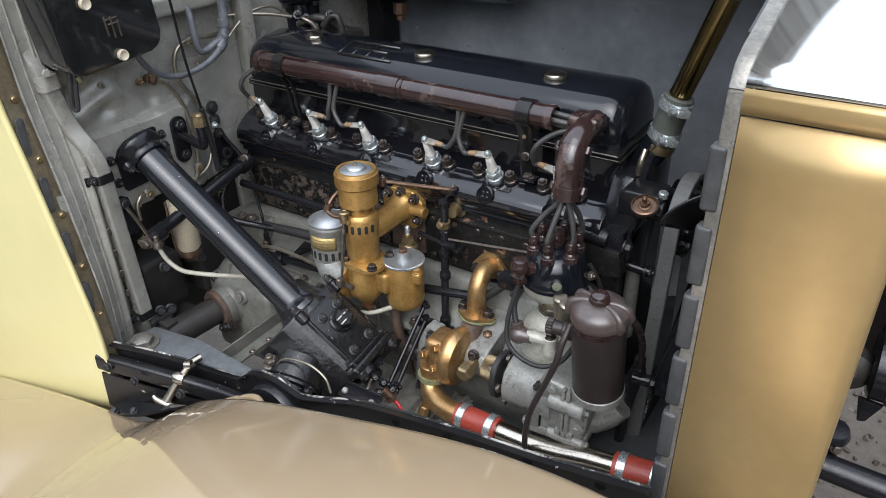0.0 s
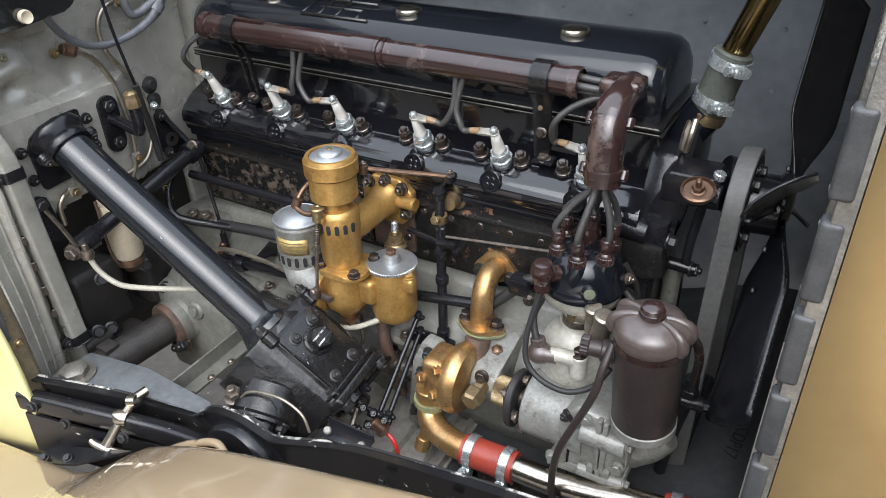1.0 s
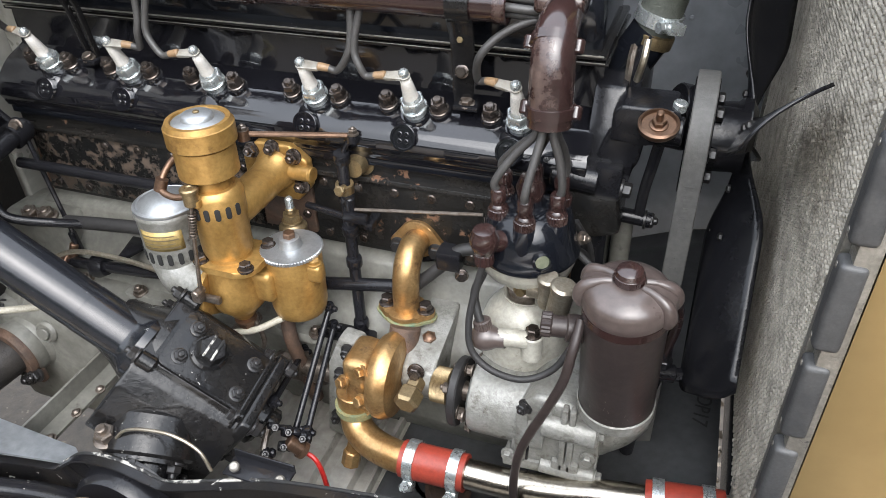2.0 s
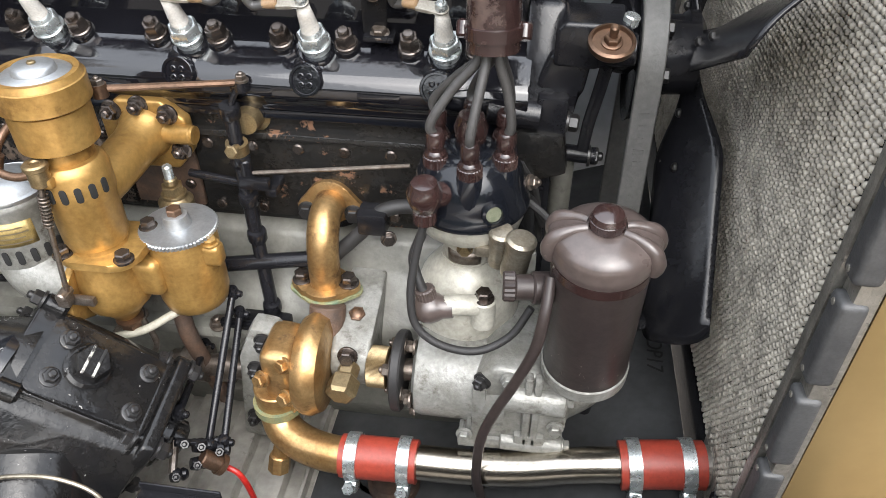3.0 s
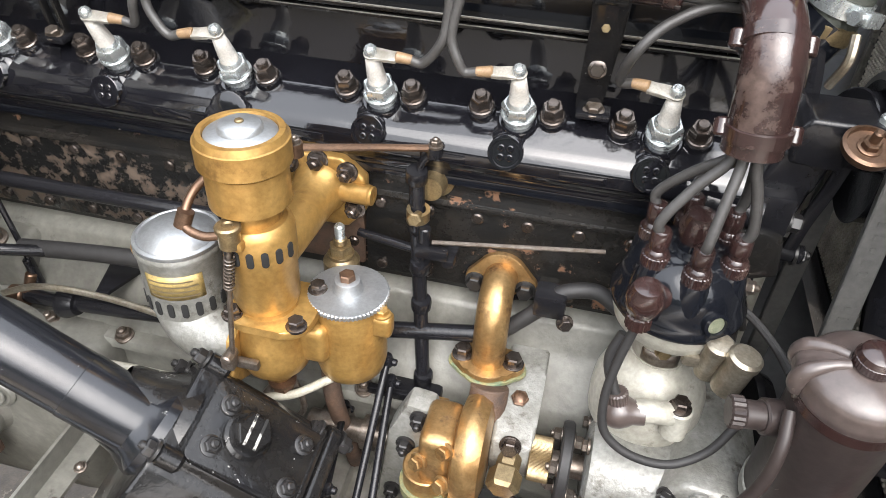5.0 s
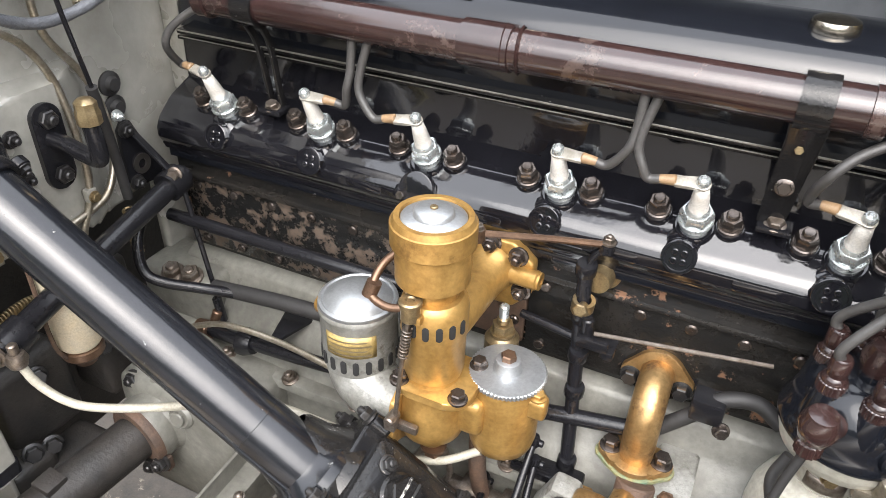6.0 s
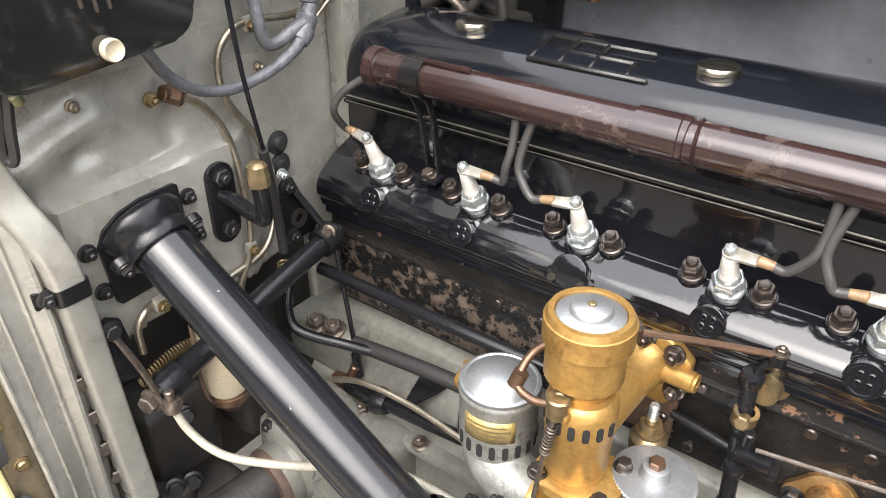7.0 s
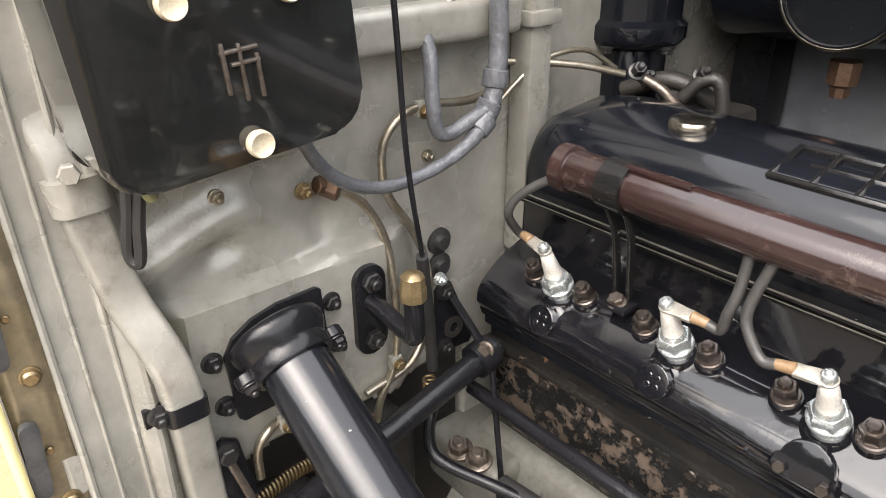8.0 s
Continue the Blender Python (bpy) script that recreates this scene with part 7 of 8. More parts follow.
sweep(bm, [(0.780, 0.022, 0.940), (0.776, 0.024, 0.910), (0.772, 0.030, 0.880), (0.770, 0.036, 0.848)], rounded(0.004, 0.010, 0.001, 2), up=(1, 0, 0), n=4)
part("slotted_link", bm, SATIN, brk)
bm = B()
cyl(bm, (0.756, 0.050, 0.72), (0.756, 0.050, 0.838), 0.010, 24, 0.003)
part("pale_column", bm, CRANK, brk, "grey upright casting")
bm = B()
tube(bm, [(0.752, 0.030, 0.985), (0.756, 0.022, 1.005), (0.757, 0.030, 1.02)], 0.0032, 8)
part("oil_pipe", bm, PIPE, brk)
bm = B()
cyl(bm, (0.790, 0.016, 0.968), (0.7915, 0.0150, 0.976), 0.0060, 20, 0.001)
part("hose_screw", bm, ZINC, brk)

# ---- top water outlet ----
wat = thing("top_water_pipe", (0.75, 0.09, 0.99), "brass water pipe with black hose and zinc clips", "water pipe", over=(0.011, -0.007, 0.006))
A0, A1, A2, A3 = Vector((0.738, 0.090, 0.985)), Vector((0.745, 0.092, 1.012)), Vector((0.7610, 0.0903, 1.0773)), Vector((0.8205, 0.0570, 1.247))
bm = B()
tube(bm, [(0.712, 0.090, 0.950), (0.724, 0.090, 0.975), A1], 0.0205, 24)
part("outlet_stub", bm, ENAMEL, wat)
bm = B()
lathe(bm, [(0.016, 0), (0.0200, 0), (0.0210, 0.003), (0.0210, 0.011), (0.019, 0.013), (0.016, 0.013)], along(A0.lerp(A1, 0.55), A1 - A0), 12)
part("union_nut", bm, BRASS, wat, "dull brass union nut")
bm = B()
cyl(bm, A1 - (A2 - A1) * 0.05, A2, 0.0190, 32, 0.002)
part("rubber_hose", bm, MESHHOSE, wat, "woven black rubber hose")
clip_band(wat, A1.lerp(A2, 0.20), A2 - A1, 0.0190, 0.012, (0.6, -0.75, 0))
clip_band(wat, A1.lerp(A2, 0.82), A2 - A1, 0.0190, 0.012, (0.6, -0.75, 0))
bm = B()
cyl(bm, A2 - (A3 - A2) * 0.05, A3, 0.0138, 30)
part("brass_pipe", bm, mat("tarnished_brass_pipe", (0.22, 0.17, 0.075), 0.18, 1.0, col2=(0.16, 0.12, 0.05), scale=20), wat, "tarnished brass pipe")
bm = B()
cyl(bm, A2.lerp(A3, 0.78), A2.lerp(A3, 1.25), 0.0190, 30)
part("rubber_hose", bm, MESHHOSE, wat, "woven black rubber hose")
clip_band(wat, A2.lerp(A3, 0.86), A3 - A2, 0.0190, 0.012, (0.6, -0.75, 0))

# ---- steering column and box ----
C0, C1 = Vector((0.055, -0.2125, 0.9650)), Vector((0.335, -0.1935, 0.7620))
CD = (C1 - C0).normalized()
col = thing("steering_column", (0.2, -0.2, 0.85), "glossy black steering column tube through the bulkhead", "steering column")
bm = B()
cyl(bm, C0 - CD * 0.009, C1 - CD * 0.060, 0.0245, 36, 0.0004)
part("outer_tube", bm, COLUMN, col)
bm = B()
cyl(bm, C1 - CD * 0.0612, C1 + CD * 0.012, 0.0250, 36, 0.0004)
lathe(bm, [(0.0255, 0), (0.027, 0.004), (0.034, 0.012), (0.034, 0.020), (0.0255, 0.02)], along(C1 - CD * 0.012, CD), 32)
part("lower_tube", bm, COLUMN, col)
bm = B()
prism(bm, [(-0.1700, 0.9840), (-0.1735, 0.9862), (-0.205, 0.9850), (-0.225, 0.9800), (-0.240, 0.9710), (-0.2475, 0.9580), (-0.2440, 0.9060), (-0.2400, 0.9020), (-0.1690, 0.9060), (-0.1655, 0.9100)], 0.004, Matrix(((0, 0, 1, 0.0378), (1, 0, 0, 0), (0, 1, 0, 0), (0, 0, 0, 1))), 0.0012)
pl = part("mounting_plate", bm, SATIN, col, "black rubbered mounting plate")
bm = B()
lathe(bm, [(0.024, -0.010), (0.0300, -0.0095), (0.0335, -0.0075), (0.0348, -0.0040), (0.0342, 0.000), (0.0325, 0.004), (0.0300, 0.008), (0.0282, 0.011), (0.024, 0.012)], along(C0, CD), 48)
part("rubber_gaiter", bm, SATIN, pl, "black painted cone round the tube")
bm = B()
lathe(bm, [(0.0250, -0.0062), (0.0285, -0.0062), (0.0292, -0.005), (0.0292, 0.005), (0.0285, 0.0062), (0.0250, 0.0062), (0.0250, -0.0062)], along(C0 + CD * 0.0150, CD), 48)
LUGS = (Vector((0.0610, -0.2420, 0.9495)), Vector((0.0640, -0.1775, 0.9595)))
for q in LUGS:
    cyl(bm, q - CD * 0.004, q + CD * 0.0045, 0.0082, 18, 0.001)
    box(bm, (0, 0, 0), (0.012, 0.016, 0.0085), along((C0 + CD * 0.0125).lerp(q, 0.80), CD, 90), 0.002, 2)
ring = part("clamp_ring", bm, SATIN, col, "black clamp ring")
for q in LUGS:
    bolt(ring, q + CD * 0.0045, CD, 0.0055, 0.004, DARKBOLT, stud=0.003)
for y, z in ((-0.1605, 0.9680), (-0.1580, 0.9305), (-0.2550, 0.9568), (-0.2510, 0.9190)):
    bolt(pl, (bulk_x(y, z), y, z), (1, 0, 0), 0.0060, 0.005, DARKBOLT, stud=0.005)

sbox = thing("steering_box", (0.41, -0.2, 0.65), "black cast steering box with a bolted lid", "steering box")
E1 = Vector((0.755, 0.13, -0.643)).normalized()
E2 = Vector((0.07, 0.98, 0.15))
E2 = (E2 - E1 * E2.dot(E1)).normalized()
LN = E1.cross(E2)
LC = Vector((0.4095, -0.1785, 0.7480))
FR = Matrix.Translation(LC) @ Matrix((E1, E2, LN)).transposed().to_4x4()
XS = Matrix(((0, 0, 1, 0), (1, 0, 0, 0), (0, 1, 0, 0), (0, 0, 0, 1)))  # section in E2, LN; length along E1
bm = B()
prism(bm, [(-0.036, -0.010), (-0.032, -0.005), (0.036, -0.005), (0.044, -0.014), (0.046, -0.060), (0.040, -0.092), (0.010, -0.106), (-0.045, -0.122), (-0.078, -0.112), (-0.090, -0.082), (-0.082, -0.050), (-0.062, -0.026), (-0.045, -0.013)], 0.122, FR @ at(-0.064, 0, 0) @ XS, 0.011, 4)
part("box_body", bm, BOXBLACK, sbox)
bm = B()
prism(bm, rounded(0.096, 0.064, 0.007), 0.005, FR @ at(0, 0, -0.0055), 0.0015)
ld = part("lid", bm, BOXBLACK, sbox, "flat black lid")
bm = B()
lathe(bm, [(0, 0), (0.0185, 0), (0.0185, 0.003), (0.016, 0.005), (0, 0.005)], FR @ at(-0.0115, 0.002, 0), 28)
lathe(bm, [(0, 0.004), (0.0155, 0.004), (0.0155, 0.012), (0.013, 0.015), (0, 0.015)], FR @ at(-0.0115, 0.002, 0), 6)
part("filler_plug", bm, BOXBLACK, ld, "large slotted filler plug")
bm = B()
for dx_ in (-0.0042, 0.0042):
    box(bm, (-0.0115 + dx_, 0.002, 0.0152), (0.0022, 0.025, 0.0016), FR, 0.0006)
part("worn_slot", bm, BAREEDGE, ld, "worn bright slot edges")
for x, y in ((-0.0325, 0.0165), (-0.0325, -0.0165), (0.0325, 0.0175), (0.0325, -0.0175)):
    bolt(ld, FR @ Vector((x, y, 0)), LN, 0.0062, 0.005, DARKBOLT, stud=0.004)
bm = B()
lathe(bm, [(0.026, -0.040), (0.029, -0.036), (0.033, -0.020), (0.041, -0.004), (0.046, 0.010), (0, 0.012)], along(FR @ Vector((-0.062, -0.004, -0.046)), E1), 32)
part("column_neck", bm, BOXBLACK, sbox)
for y, z in ((-0.036, -0.004), (0.040, -0.006), (0.046, -0.055)):
    bm = B()
    cyl(bm, FR @ Vector((-0.064, y, z)), FR @ Vector((-0.044, y, z)), 0.0080, 16, 0.003)
    ear = part("bolt_ear", bm, BOXBLACK, sbox)
    bolt(ear, FR @ Vector((-0.064, y, z)), -E1, 0.0062, 0.007, DARKBOLT, stud=0.004)
for x0, w in ((0.050, 0.013),):
    bm = B()
    prism(bm, [(-0.040, -0.001), (0.042, -0.001), (0.049, -0.011), (0.049, -0.086), (0.038, -0.100), (-0.036, -0.106), (-0.054, -0.094), (-0.058, -0.046), (-0.048, -0.012)], w, FR @ at(x0, 0, 0) @ XS, 0.004, 3)
    e = part("end_flange", bm, BOXBLACK, sbox)
    bm = B()
    prism(bm, [(-0.034, 0.0), (0.038, 0.0), (0.045, -0.012), (0.045, -0.082), (0.036, -0.094), (-0.036, -0.098), (-0.050, -0.088), (-0.054, -0.046), (-0.044, -0.009)], 0.004, FR @ at(x0 + (w + 0.002 if x0 < 0 else -0.007), 0, 0) @ XS, 0.0015)
    part("joint_rib", bm, BOXBLACK, e)
    for y, z in ((-0.034, -0.007), (0.038, -0.009), (-0.050, -0.060), (0.043, -0.060), (0.0, -0.094)):
        bolt(e, FR @ Vector((x0 + (w if x0 > 0 else 0), y, z)), E1 if x0 > 0 else -E1, 0.0075, 0.008, DARKBOLT, stud=0.004)
        bolt(e, FR @ Vector((x0 + (w + 0.007 if x0 < 0 else -0.007), y, z)), -E1 if x0 > 0 else E1, 0.0068, 0.006, DARKBOLT)
bm = B()
cyl(bm, FR @ Vector((0.060, -0.004, -0.052)), FR @ Vector((0.078, -0.004, -0.052)), 0.030, 28, 0.004)
cyl(bm, FR @ Vector((0.075, -0.004, -0.052)), FR @ Vector((0.092, -0.004, -0.052)), 0.017, 18, 0.003)
part("end_cover", bm, BOXBLACK, sbox)
S0, S1 = FR @ Vector((-0.010, -0.050, -0.066)), Vector((0.372, -0.288, 0.650))
SD = (S1 - S0).normalized()
bm = B()
cyl(bm, S0, S0 + SD * 0.045, 0.046, 36, 0.005)
lathe(bm, [(0.043, 0.043), (0.043, 0.047), (0.039, 0.048), (0.039, 0.043)], along(S0, SD), 36)
cyl(bm, S0 + SD * 0.02, S1, 0.030, 32, 0.003)
part("rocker_shaft_housing", bm, BOXBLACK, sbox, "round black rocker shaft housing")
for i in range(6):
    a = i * math.pi / 3 + 0.4
    bolt(sbox, along(S0 + SD * 0.045, SD) @ Vector((0.036 * math.cos(a), 0.036 * math.sin(a), 0)), SD, 0.0070, 0.008, DARKBOLT, stud=0.005)
bm = B()
tube(bm, [(0.352, -0.268, 0.715), (0.364, -0.266, 0.727), (0.385, -0.264, 0.734), (0.415, -0.262, 0.735), (0.440, -0.262, 0.724), (0.452, -0.266, 0.706)], 0.0017, 10)
part("grease_pipe", bm, PIPE, sbox, "thin bright grease pipe")
for p in ((0.338, -0.266, 0.708), (0.330, -0.240, 0.706)):
    bolt(sbox, p, (0, -0.2, 1), 0.010, 0.010, STEEL, stud=0.006)
# links at the end of the box, with a red wire
lnk = thing("control_links", (0.46, -0.18, 0.60), "oily black control levers beside the steering box", "linkage")
for c, s in (((0.472, -0.172, 0.662), (0.018, 0.013, 0.012)), ((0.484, -0.168, 0.652), (0.012, 0.018, 0.010)), ((0.470, -0.182, 0.650), (0.015, 0.012, 0.014)), ((0.456, -0.194, 0.648), (0.013, 0.013, 0.018)), ((0.462, -0.178, 0.672), (0.020, 0.008, 0.010))):
    bm = B()
    lathe(bm, [(0, -s[0] * 0.55), (s[1] * 0.42, -s[0] * 0.5), (s[1] * 0.5, -s[0] * 0.1), (s[1] * 0.36, s[0] * 0.1), (s[1] * 0.44, s[0] * 0.3), (s[1] * 0.3, s[0] * 0.55), (0, s[0] * 0.6)], along(c, (0.8, 0.3 + s[2] * 20, -0.5)), 18)
    lv = part("lever", bm, SATIN, lnk)
    bolt(lv, Vector(c) + Vector((0.002, -0.005, 0.005)), (0.3, -0.6, 0.8), 0.0042, 0.006, SATIN, stud=0.003, washer=False)
bm = B()
cyl(bm, (0.474, -0.182, 0.660), (0.490, -0.178, 0.644), 0.0075, 18)
lathe(bm, [(0, 0), (0.0095, 0), (0.0095, 0.005), (0, 0.005)], along((0.485, -0.179, 0.649), (0.6, 0.2, -0.7)), 18)
part("end_socket", bm, COPPER, lnk, "brown copper-coloured socket")
bm = B()
tube(bm, [(0.490, -0.178, 0.644), (0.502, -0.180, 0.638), (0.511, -0.184, 0.618), (0.517, -0.188, 0.575)], 0.0026, 8)
part("red_wire", bm, REDWIRE, lnk, "bright red wire")
for a, b in (((0.452, -0.196, 0.652), (0.430, -0.110, 0.690)),):
    bm = B()
    tube(bm, [a, b], 0.0038, 8)
    part("rod", bm, STEEL, lnk)

# ---- fittings on the bulkhead ----
fuse = thing("fuse_box", (0.05, -0.22, 1.10), "black enamelled fuse box with cream knobs and a raised badge", "fuse box", over=(0.007, -0.007, 0.003))
bm = B()
prism(bm, rounded(0.150, 0.222, 0.022), 0.060, Matrix(((0, 0, 1, 0.028), (1, 0, 0, -0.2360), (0, 1, 0, 1.2165), (0, 0, 0, 1))) @ Matrix.Rotation(radians(5), 4, "Z"), 0.0190, 7)
part("cover", bm, BOXENAMEL, fuse)
bm = B()
prism(bm, rounded(0.168, 0.236, 0.012), 0.008, Matrix(((0, 0, 1, 0.024), (1, 0, 0, -0.2265), (0, 1, 0, 1.226), (0, 0, 0, 1))) @ Matrix.Rotation(radians(5), 4, "Z"), 0.002)
part("base_plate", bm, SATIN, fuse)
for y, z in ((-0.2225, 1.116), (-0.258, 1.190), (-0.197, 1.193), (-0.225, 1.30)):
    bm = B()
    lathe(bm, [(0, 0), (0.0070, 0), (0.0076, 0.002), (0.0076, 0.005), (0.0068, 0.0068), (0.0054, 0.0062), (0.0040, 0.005), (0, 0.0048)], along((0.088, y, z), (1, 0, 0)), 26)
    part("knob", bm, CREAM, fuse, "cream plastic knob")
bd = B()
FB = at(0.0885, -0.226, 1.157) @ Matrix.Scale(0.82, 4) @ Matrix(((0, 0, 1, 0), (1, 0, 0, 0), (0, 1, 0, 0), (0, 0, 0, 1))) @ Matrix.Rotation(radians(5), 4, "Z")
for c, s in (((-0.011, 0.0, 0), (0.0030, 0.032, 0.003)), ((0.0, -0.004, 0), (0.0028, 0.036, 0.003)), ((0.011, -0.008, 0), (0.0028, 0.028, 0.003)), ((0.0, 0.010, 0), (0.026, 0.0028, 0.003)), ((0.003, 0.002, 0), (0.020, 0.0026, 0.003))):
    box(bd, c, s, FB, 0.0010)
part("badge", bd, STEEL, fuse, "worn steel raised badge")
bm = B()
tube(bm, [(0.052, -0.282, 1.104), (0.050, -0.285, 1.080), (0.046, -0.288, 1.055), (0.050, -0.284, 1.050), (0.053, -0.281, 1.075), (0.055, -0.276, 1.102)], 0.0036, 8)
part("tail_wire", bm, RUBBER, fuse, "looped black wire")
bm = B()
cyl(bm, (0.058, -0.276, 1.095), (0.056, -0.272, 1.087), 0.004, 10)
part("green_sleeve", bm, GREEN, fuse, "green wire sleeve")
# taped wiring harness
har = thing("wiring_harness", (0.05, -0.1, 1.05), "grey taped wiring harness on the bulkhead", "wiring harness")
HP = [(0.058, -0.186, 1.108), (0.060, -0.172, 1.082), (0.060, -0.150, 1.064), (0.060, -0.121, 1.055), (0.060, -0.090, 1.056), (0.060, -0.060, 1.063), (0.058, -0.034, 1.076), (0.054, -0.016, 1.098), (0.052, -0.009, 1.130), (0.050, -0.008, 1.18), (0.050, -0.006, 1.27)]
bm = B()
tube(bm, HP, 0.0060, 14, scale=lambda t: 0.78 + 0.45 * smooth(0.45, 0.75, t) + 0.03 * math.sin(t * 90))
part("main_trunk", bm, HOSEGREY, har)
bm = B()
tube(bm, [(0.056, -0.020, 1.092), (0.054, -0.036, 1.086), (0.052, -0.056, 1.078), (0.050, -0.067, 1.082), (0.048, -0.070, 1.105), (0.042, -0.067, 1.135), (0.030, -0.066, 1.158)], 0.0055, 12)
part("branch", bm, HOSEGREY, har)
for p, d in (((0.053, -0.020, 1.090), (0.2, 0.4, 1)), ((0.055, -0.028, 1.080), (0, 1, 0.8)), ((0.052, -0.012, 1.112), (0, 0.2, 1))):
    bm = B()
    lathe(bm, [(0.0085, -0.007), (0.0096, -0.006), (0.0098, 0.006), (0.0085, 0.007)], along(p, d), 16)
    part("tape_wrap", bm, HOSEGREY, har)
# thin pipes on the bulkhead
pip = thing("bulkhead_pipe_set", (0.03, -0.1, 0.86), "thin tarnished oil pipes clipped to the bulkhead", "pipe")
for pts in ([(0.030, 0.02, 1.096), (0.030, -0.02, 1.092), (0.030, -0.062, 1.096), (0.030, -0.088, 1.090), (0.030, -0.103, 1.070), (0.030, -0.100, 1.035), (0.032, -0.078, 0.998), (0.034, -0.066, 0.960), (0.038, -0.070, 0.918), (0.042, -0.092, 0.884), (0.042, -0.138, 0.874)],
            [(0.030, -0.148, 1.054), (0.034, -0.124, 1.034), (0.036, -0.108, 1.000), (0.042, -0.106, 0.960), (0.044, -0.106, 0.920), (0.044, -0.111, 0.890), (0.042, -0.124, 0.862), (0.040, -0.128, 0.84)],
            [(0.048, -0.238, 0.852), (0.046, -0.236, 0.876), (0.046, -0.226, 0.888), (0.042, -0.214, 0.890)],
            [(0.030, -0.052, 1.10), (0.032, -0.058, 1.13), (0.034, -0.04, 1.17), (0.034, -0.012, 1.18)]):
    bm = B()
    tube(bm, pts, 0.0034, 10)
    part("thin_pipe", bm, PIPE, pip)
for p in ((0.030, -0.066, 1.094), (0.045, -0.110, 0.895), (0.046, -0.212, 0.889)):
    bm = B()
    box(bm, (0, 0, 0), (0.007, 0.011, 0.013), at(*p), 0.002)
    cl = part("pipe_clip", bm, BULK, pip)
    bolt(cl, (p[0] + 0.003, p[1] + 0.001, p[2] - 0.002), (1, 0, 0), 0.0045, 0.004, BRASS)
bm = B()
cyl(bm, (0.022, -0.152, 1.055), (0.034, -0.143, 1.050), 0.0085, 6)
cyl(bm, (0.026, -0.158, 1.056), (0.026, -0.138, 1.050), 0.0068, 8)
part("union", bm, COPPER, pip, "brown brass union")
bolt(pip, (0.022, -0.166, 1.052), (1, 0, 0), 0.005, 0.005, BRASS, stud=0.004)
# slim upright control cable
cab = thing("control_cable", (0.06, -0.09, 0.86), "slim black control rod down the bulkhead", "cable")
bm = B()
tube(bm, [(0.085, -0.136, 1.27), (0.085, -0.128, 1.17), (0.085, -0.122, 1.078), (0.072, -0.100, 0.990), (0.058, -0.084, 0.920), (0.056, -0.080, 0.885)], 0.0020, 8)
part("rod", bm, SATIN, cab)
bm = B()
tube(bm, [(0.074, -0.103, 1.000), (0.060, -0.086, 0.93), (0.056, -0.080, 0.88)], 0.0048, 10)
part("lower_sleeve", bm, RUBBER, cab)
bolt(cab, (0.040, -0.058, 0.951), (1, 0, 0), 0.0045, 0.005, ZINC, stud=0.002)
# lever bracket with brass-capped spindle
lev = thing("lever_bracket", (0.05, -0.122, 0.90), "black bracket with an arm and a brass-capped spindle", "bracket", over=(-0.002, -0.003, 0.003))
bm = B()
prism(bm, rounded(0.028, 0.078, 0.013, 6), 0.006, Matrix(((0, 0, 1, bulk_x(-0.125, 0.946) + 0.001), (1, 0, 0, -0.125), (0, 1, 0, 0.946), (0, 0, 0, 1))), 0.0015)
part("plate", bm, SATIN, lev)
for z in (0.972, 0.921):
    bolt(lev, (0.042, -0.125, z), (1, 0, 0), 0.0085, 0.006, DARKBOLT, stud=0.005)
bm = B()
tube(bm, [(0.038, -0.126, 0.955), (0.055, -0.122, 0.950), (0.078, -0.120, 0.943), (0.091, -0.121, 0.944), (0.094, -0.122, 0.955), (0.094, -0.123, 0.980)], 0.0072, 14)
part("bent_arm", bm, SATIN, lev)
bm = B()
lathe(bm, [(0, 0), (0.010, 0), (0.010, 0.010), (0.009, 0.012), (0.009, 0.018), (0.006, 0.021), (0, 0.022)], at(0.094, -0.123, 0.978), 8)
part("brass_cap", bm, BRASS, lev, "brass hexagon cap")
# cross shaft with its triangular bracket
crs = thing("cross_shaft", (0.07, -0.13, 0.82), "black cross shaft under the steering column", "shaft")
bm = B()
tube(bm, [(0.078, -0.250, 0.830), (0.072, -0.14, 0.854), (0.068, -0.018, 0.880)], 0.0105, 18)
part("bar", bm, SATIN, crs)
bm = B()
lathe(bm, [(0, -0.012), (0.0145, -0.012), (0.0145, 0.012), (0, 0.012)], along((0.078, -0.236, 0.833), (-0.05, 1, 0.2)), 20)
part("end_collar", bm, SATIN, crs)
bm = B()
lathe(bm, [(0, -0.010), (0.0155, -0.010), (0.0155, 0.010), (0, 0.010)], along((0.068, -0.034, 0.877), (-0.03, 1, 0.2)), 20)
part("end_collar", bm, SATIN, crs)
bm = B()
prism(bm, [(-0.052, 0.930), (-0.045, 0.938), (-0.036, 0.936), (-0.008, 0.872), (-0.014, 0.864), (-0.042, 0.866), (-0.052, 0.874)], 0.005, Matrix(((0, 0, 1, 0.024), (1, 0, 0, 0), (0, 1, 0, 0), (0, 0, 0, 1))), 0.0012)
tb = part("triangle_bracket", bm, SATIN, crs, "black triangular bracket")
bm = B()
lathe(bm, [(0.005, 0), (0.0105, 0), (0.0105, 0.002), (0.005, 0.002), (0.005, 0)], along((0.0292, -0.034, 0.889), (1, 0, 0)), 20)
part("hole_rim", bm, DARK, tb)
for y, z in ((-0.044, 0.929), (-0.044, 0.872)):
    bolt(tb, (0.0295, y, z), (1, 0, 0), 0.0065, 0.005, DARKBOLT, stud=0.003)
bm = B()
sweep(bm, [(0.028, -0.040, 0.930), (0.052, -0.036, 0.905), (0.070, -0.032, 0.884)], rounded(0.008, 0.003, 0.001, 2), n=4)
part("tie", bm, SATIN, tb)
bm = B()
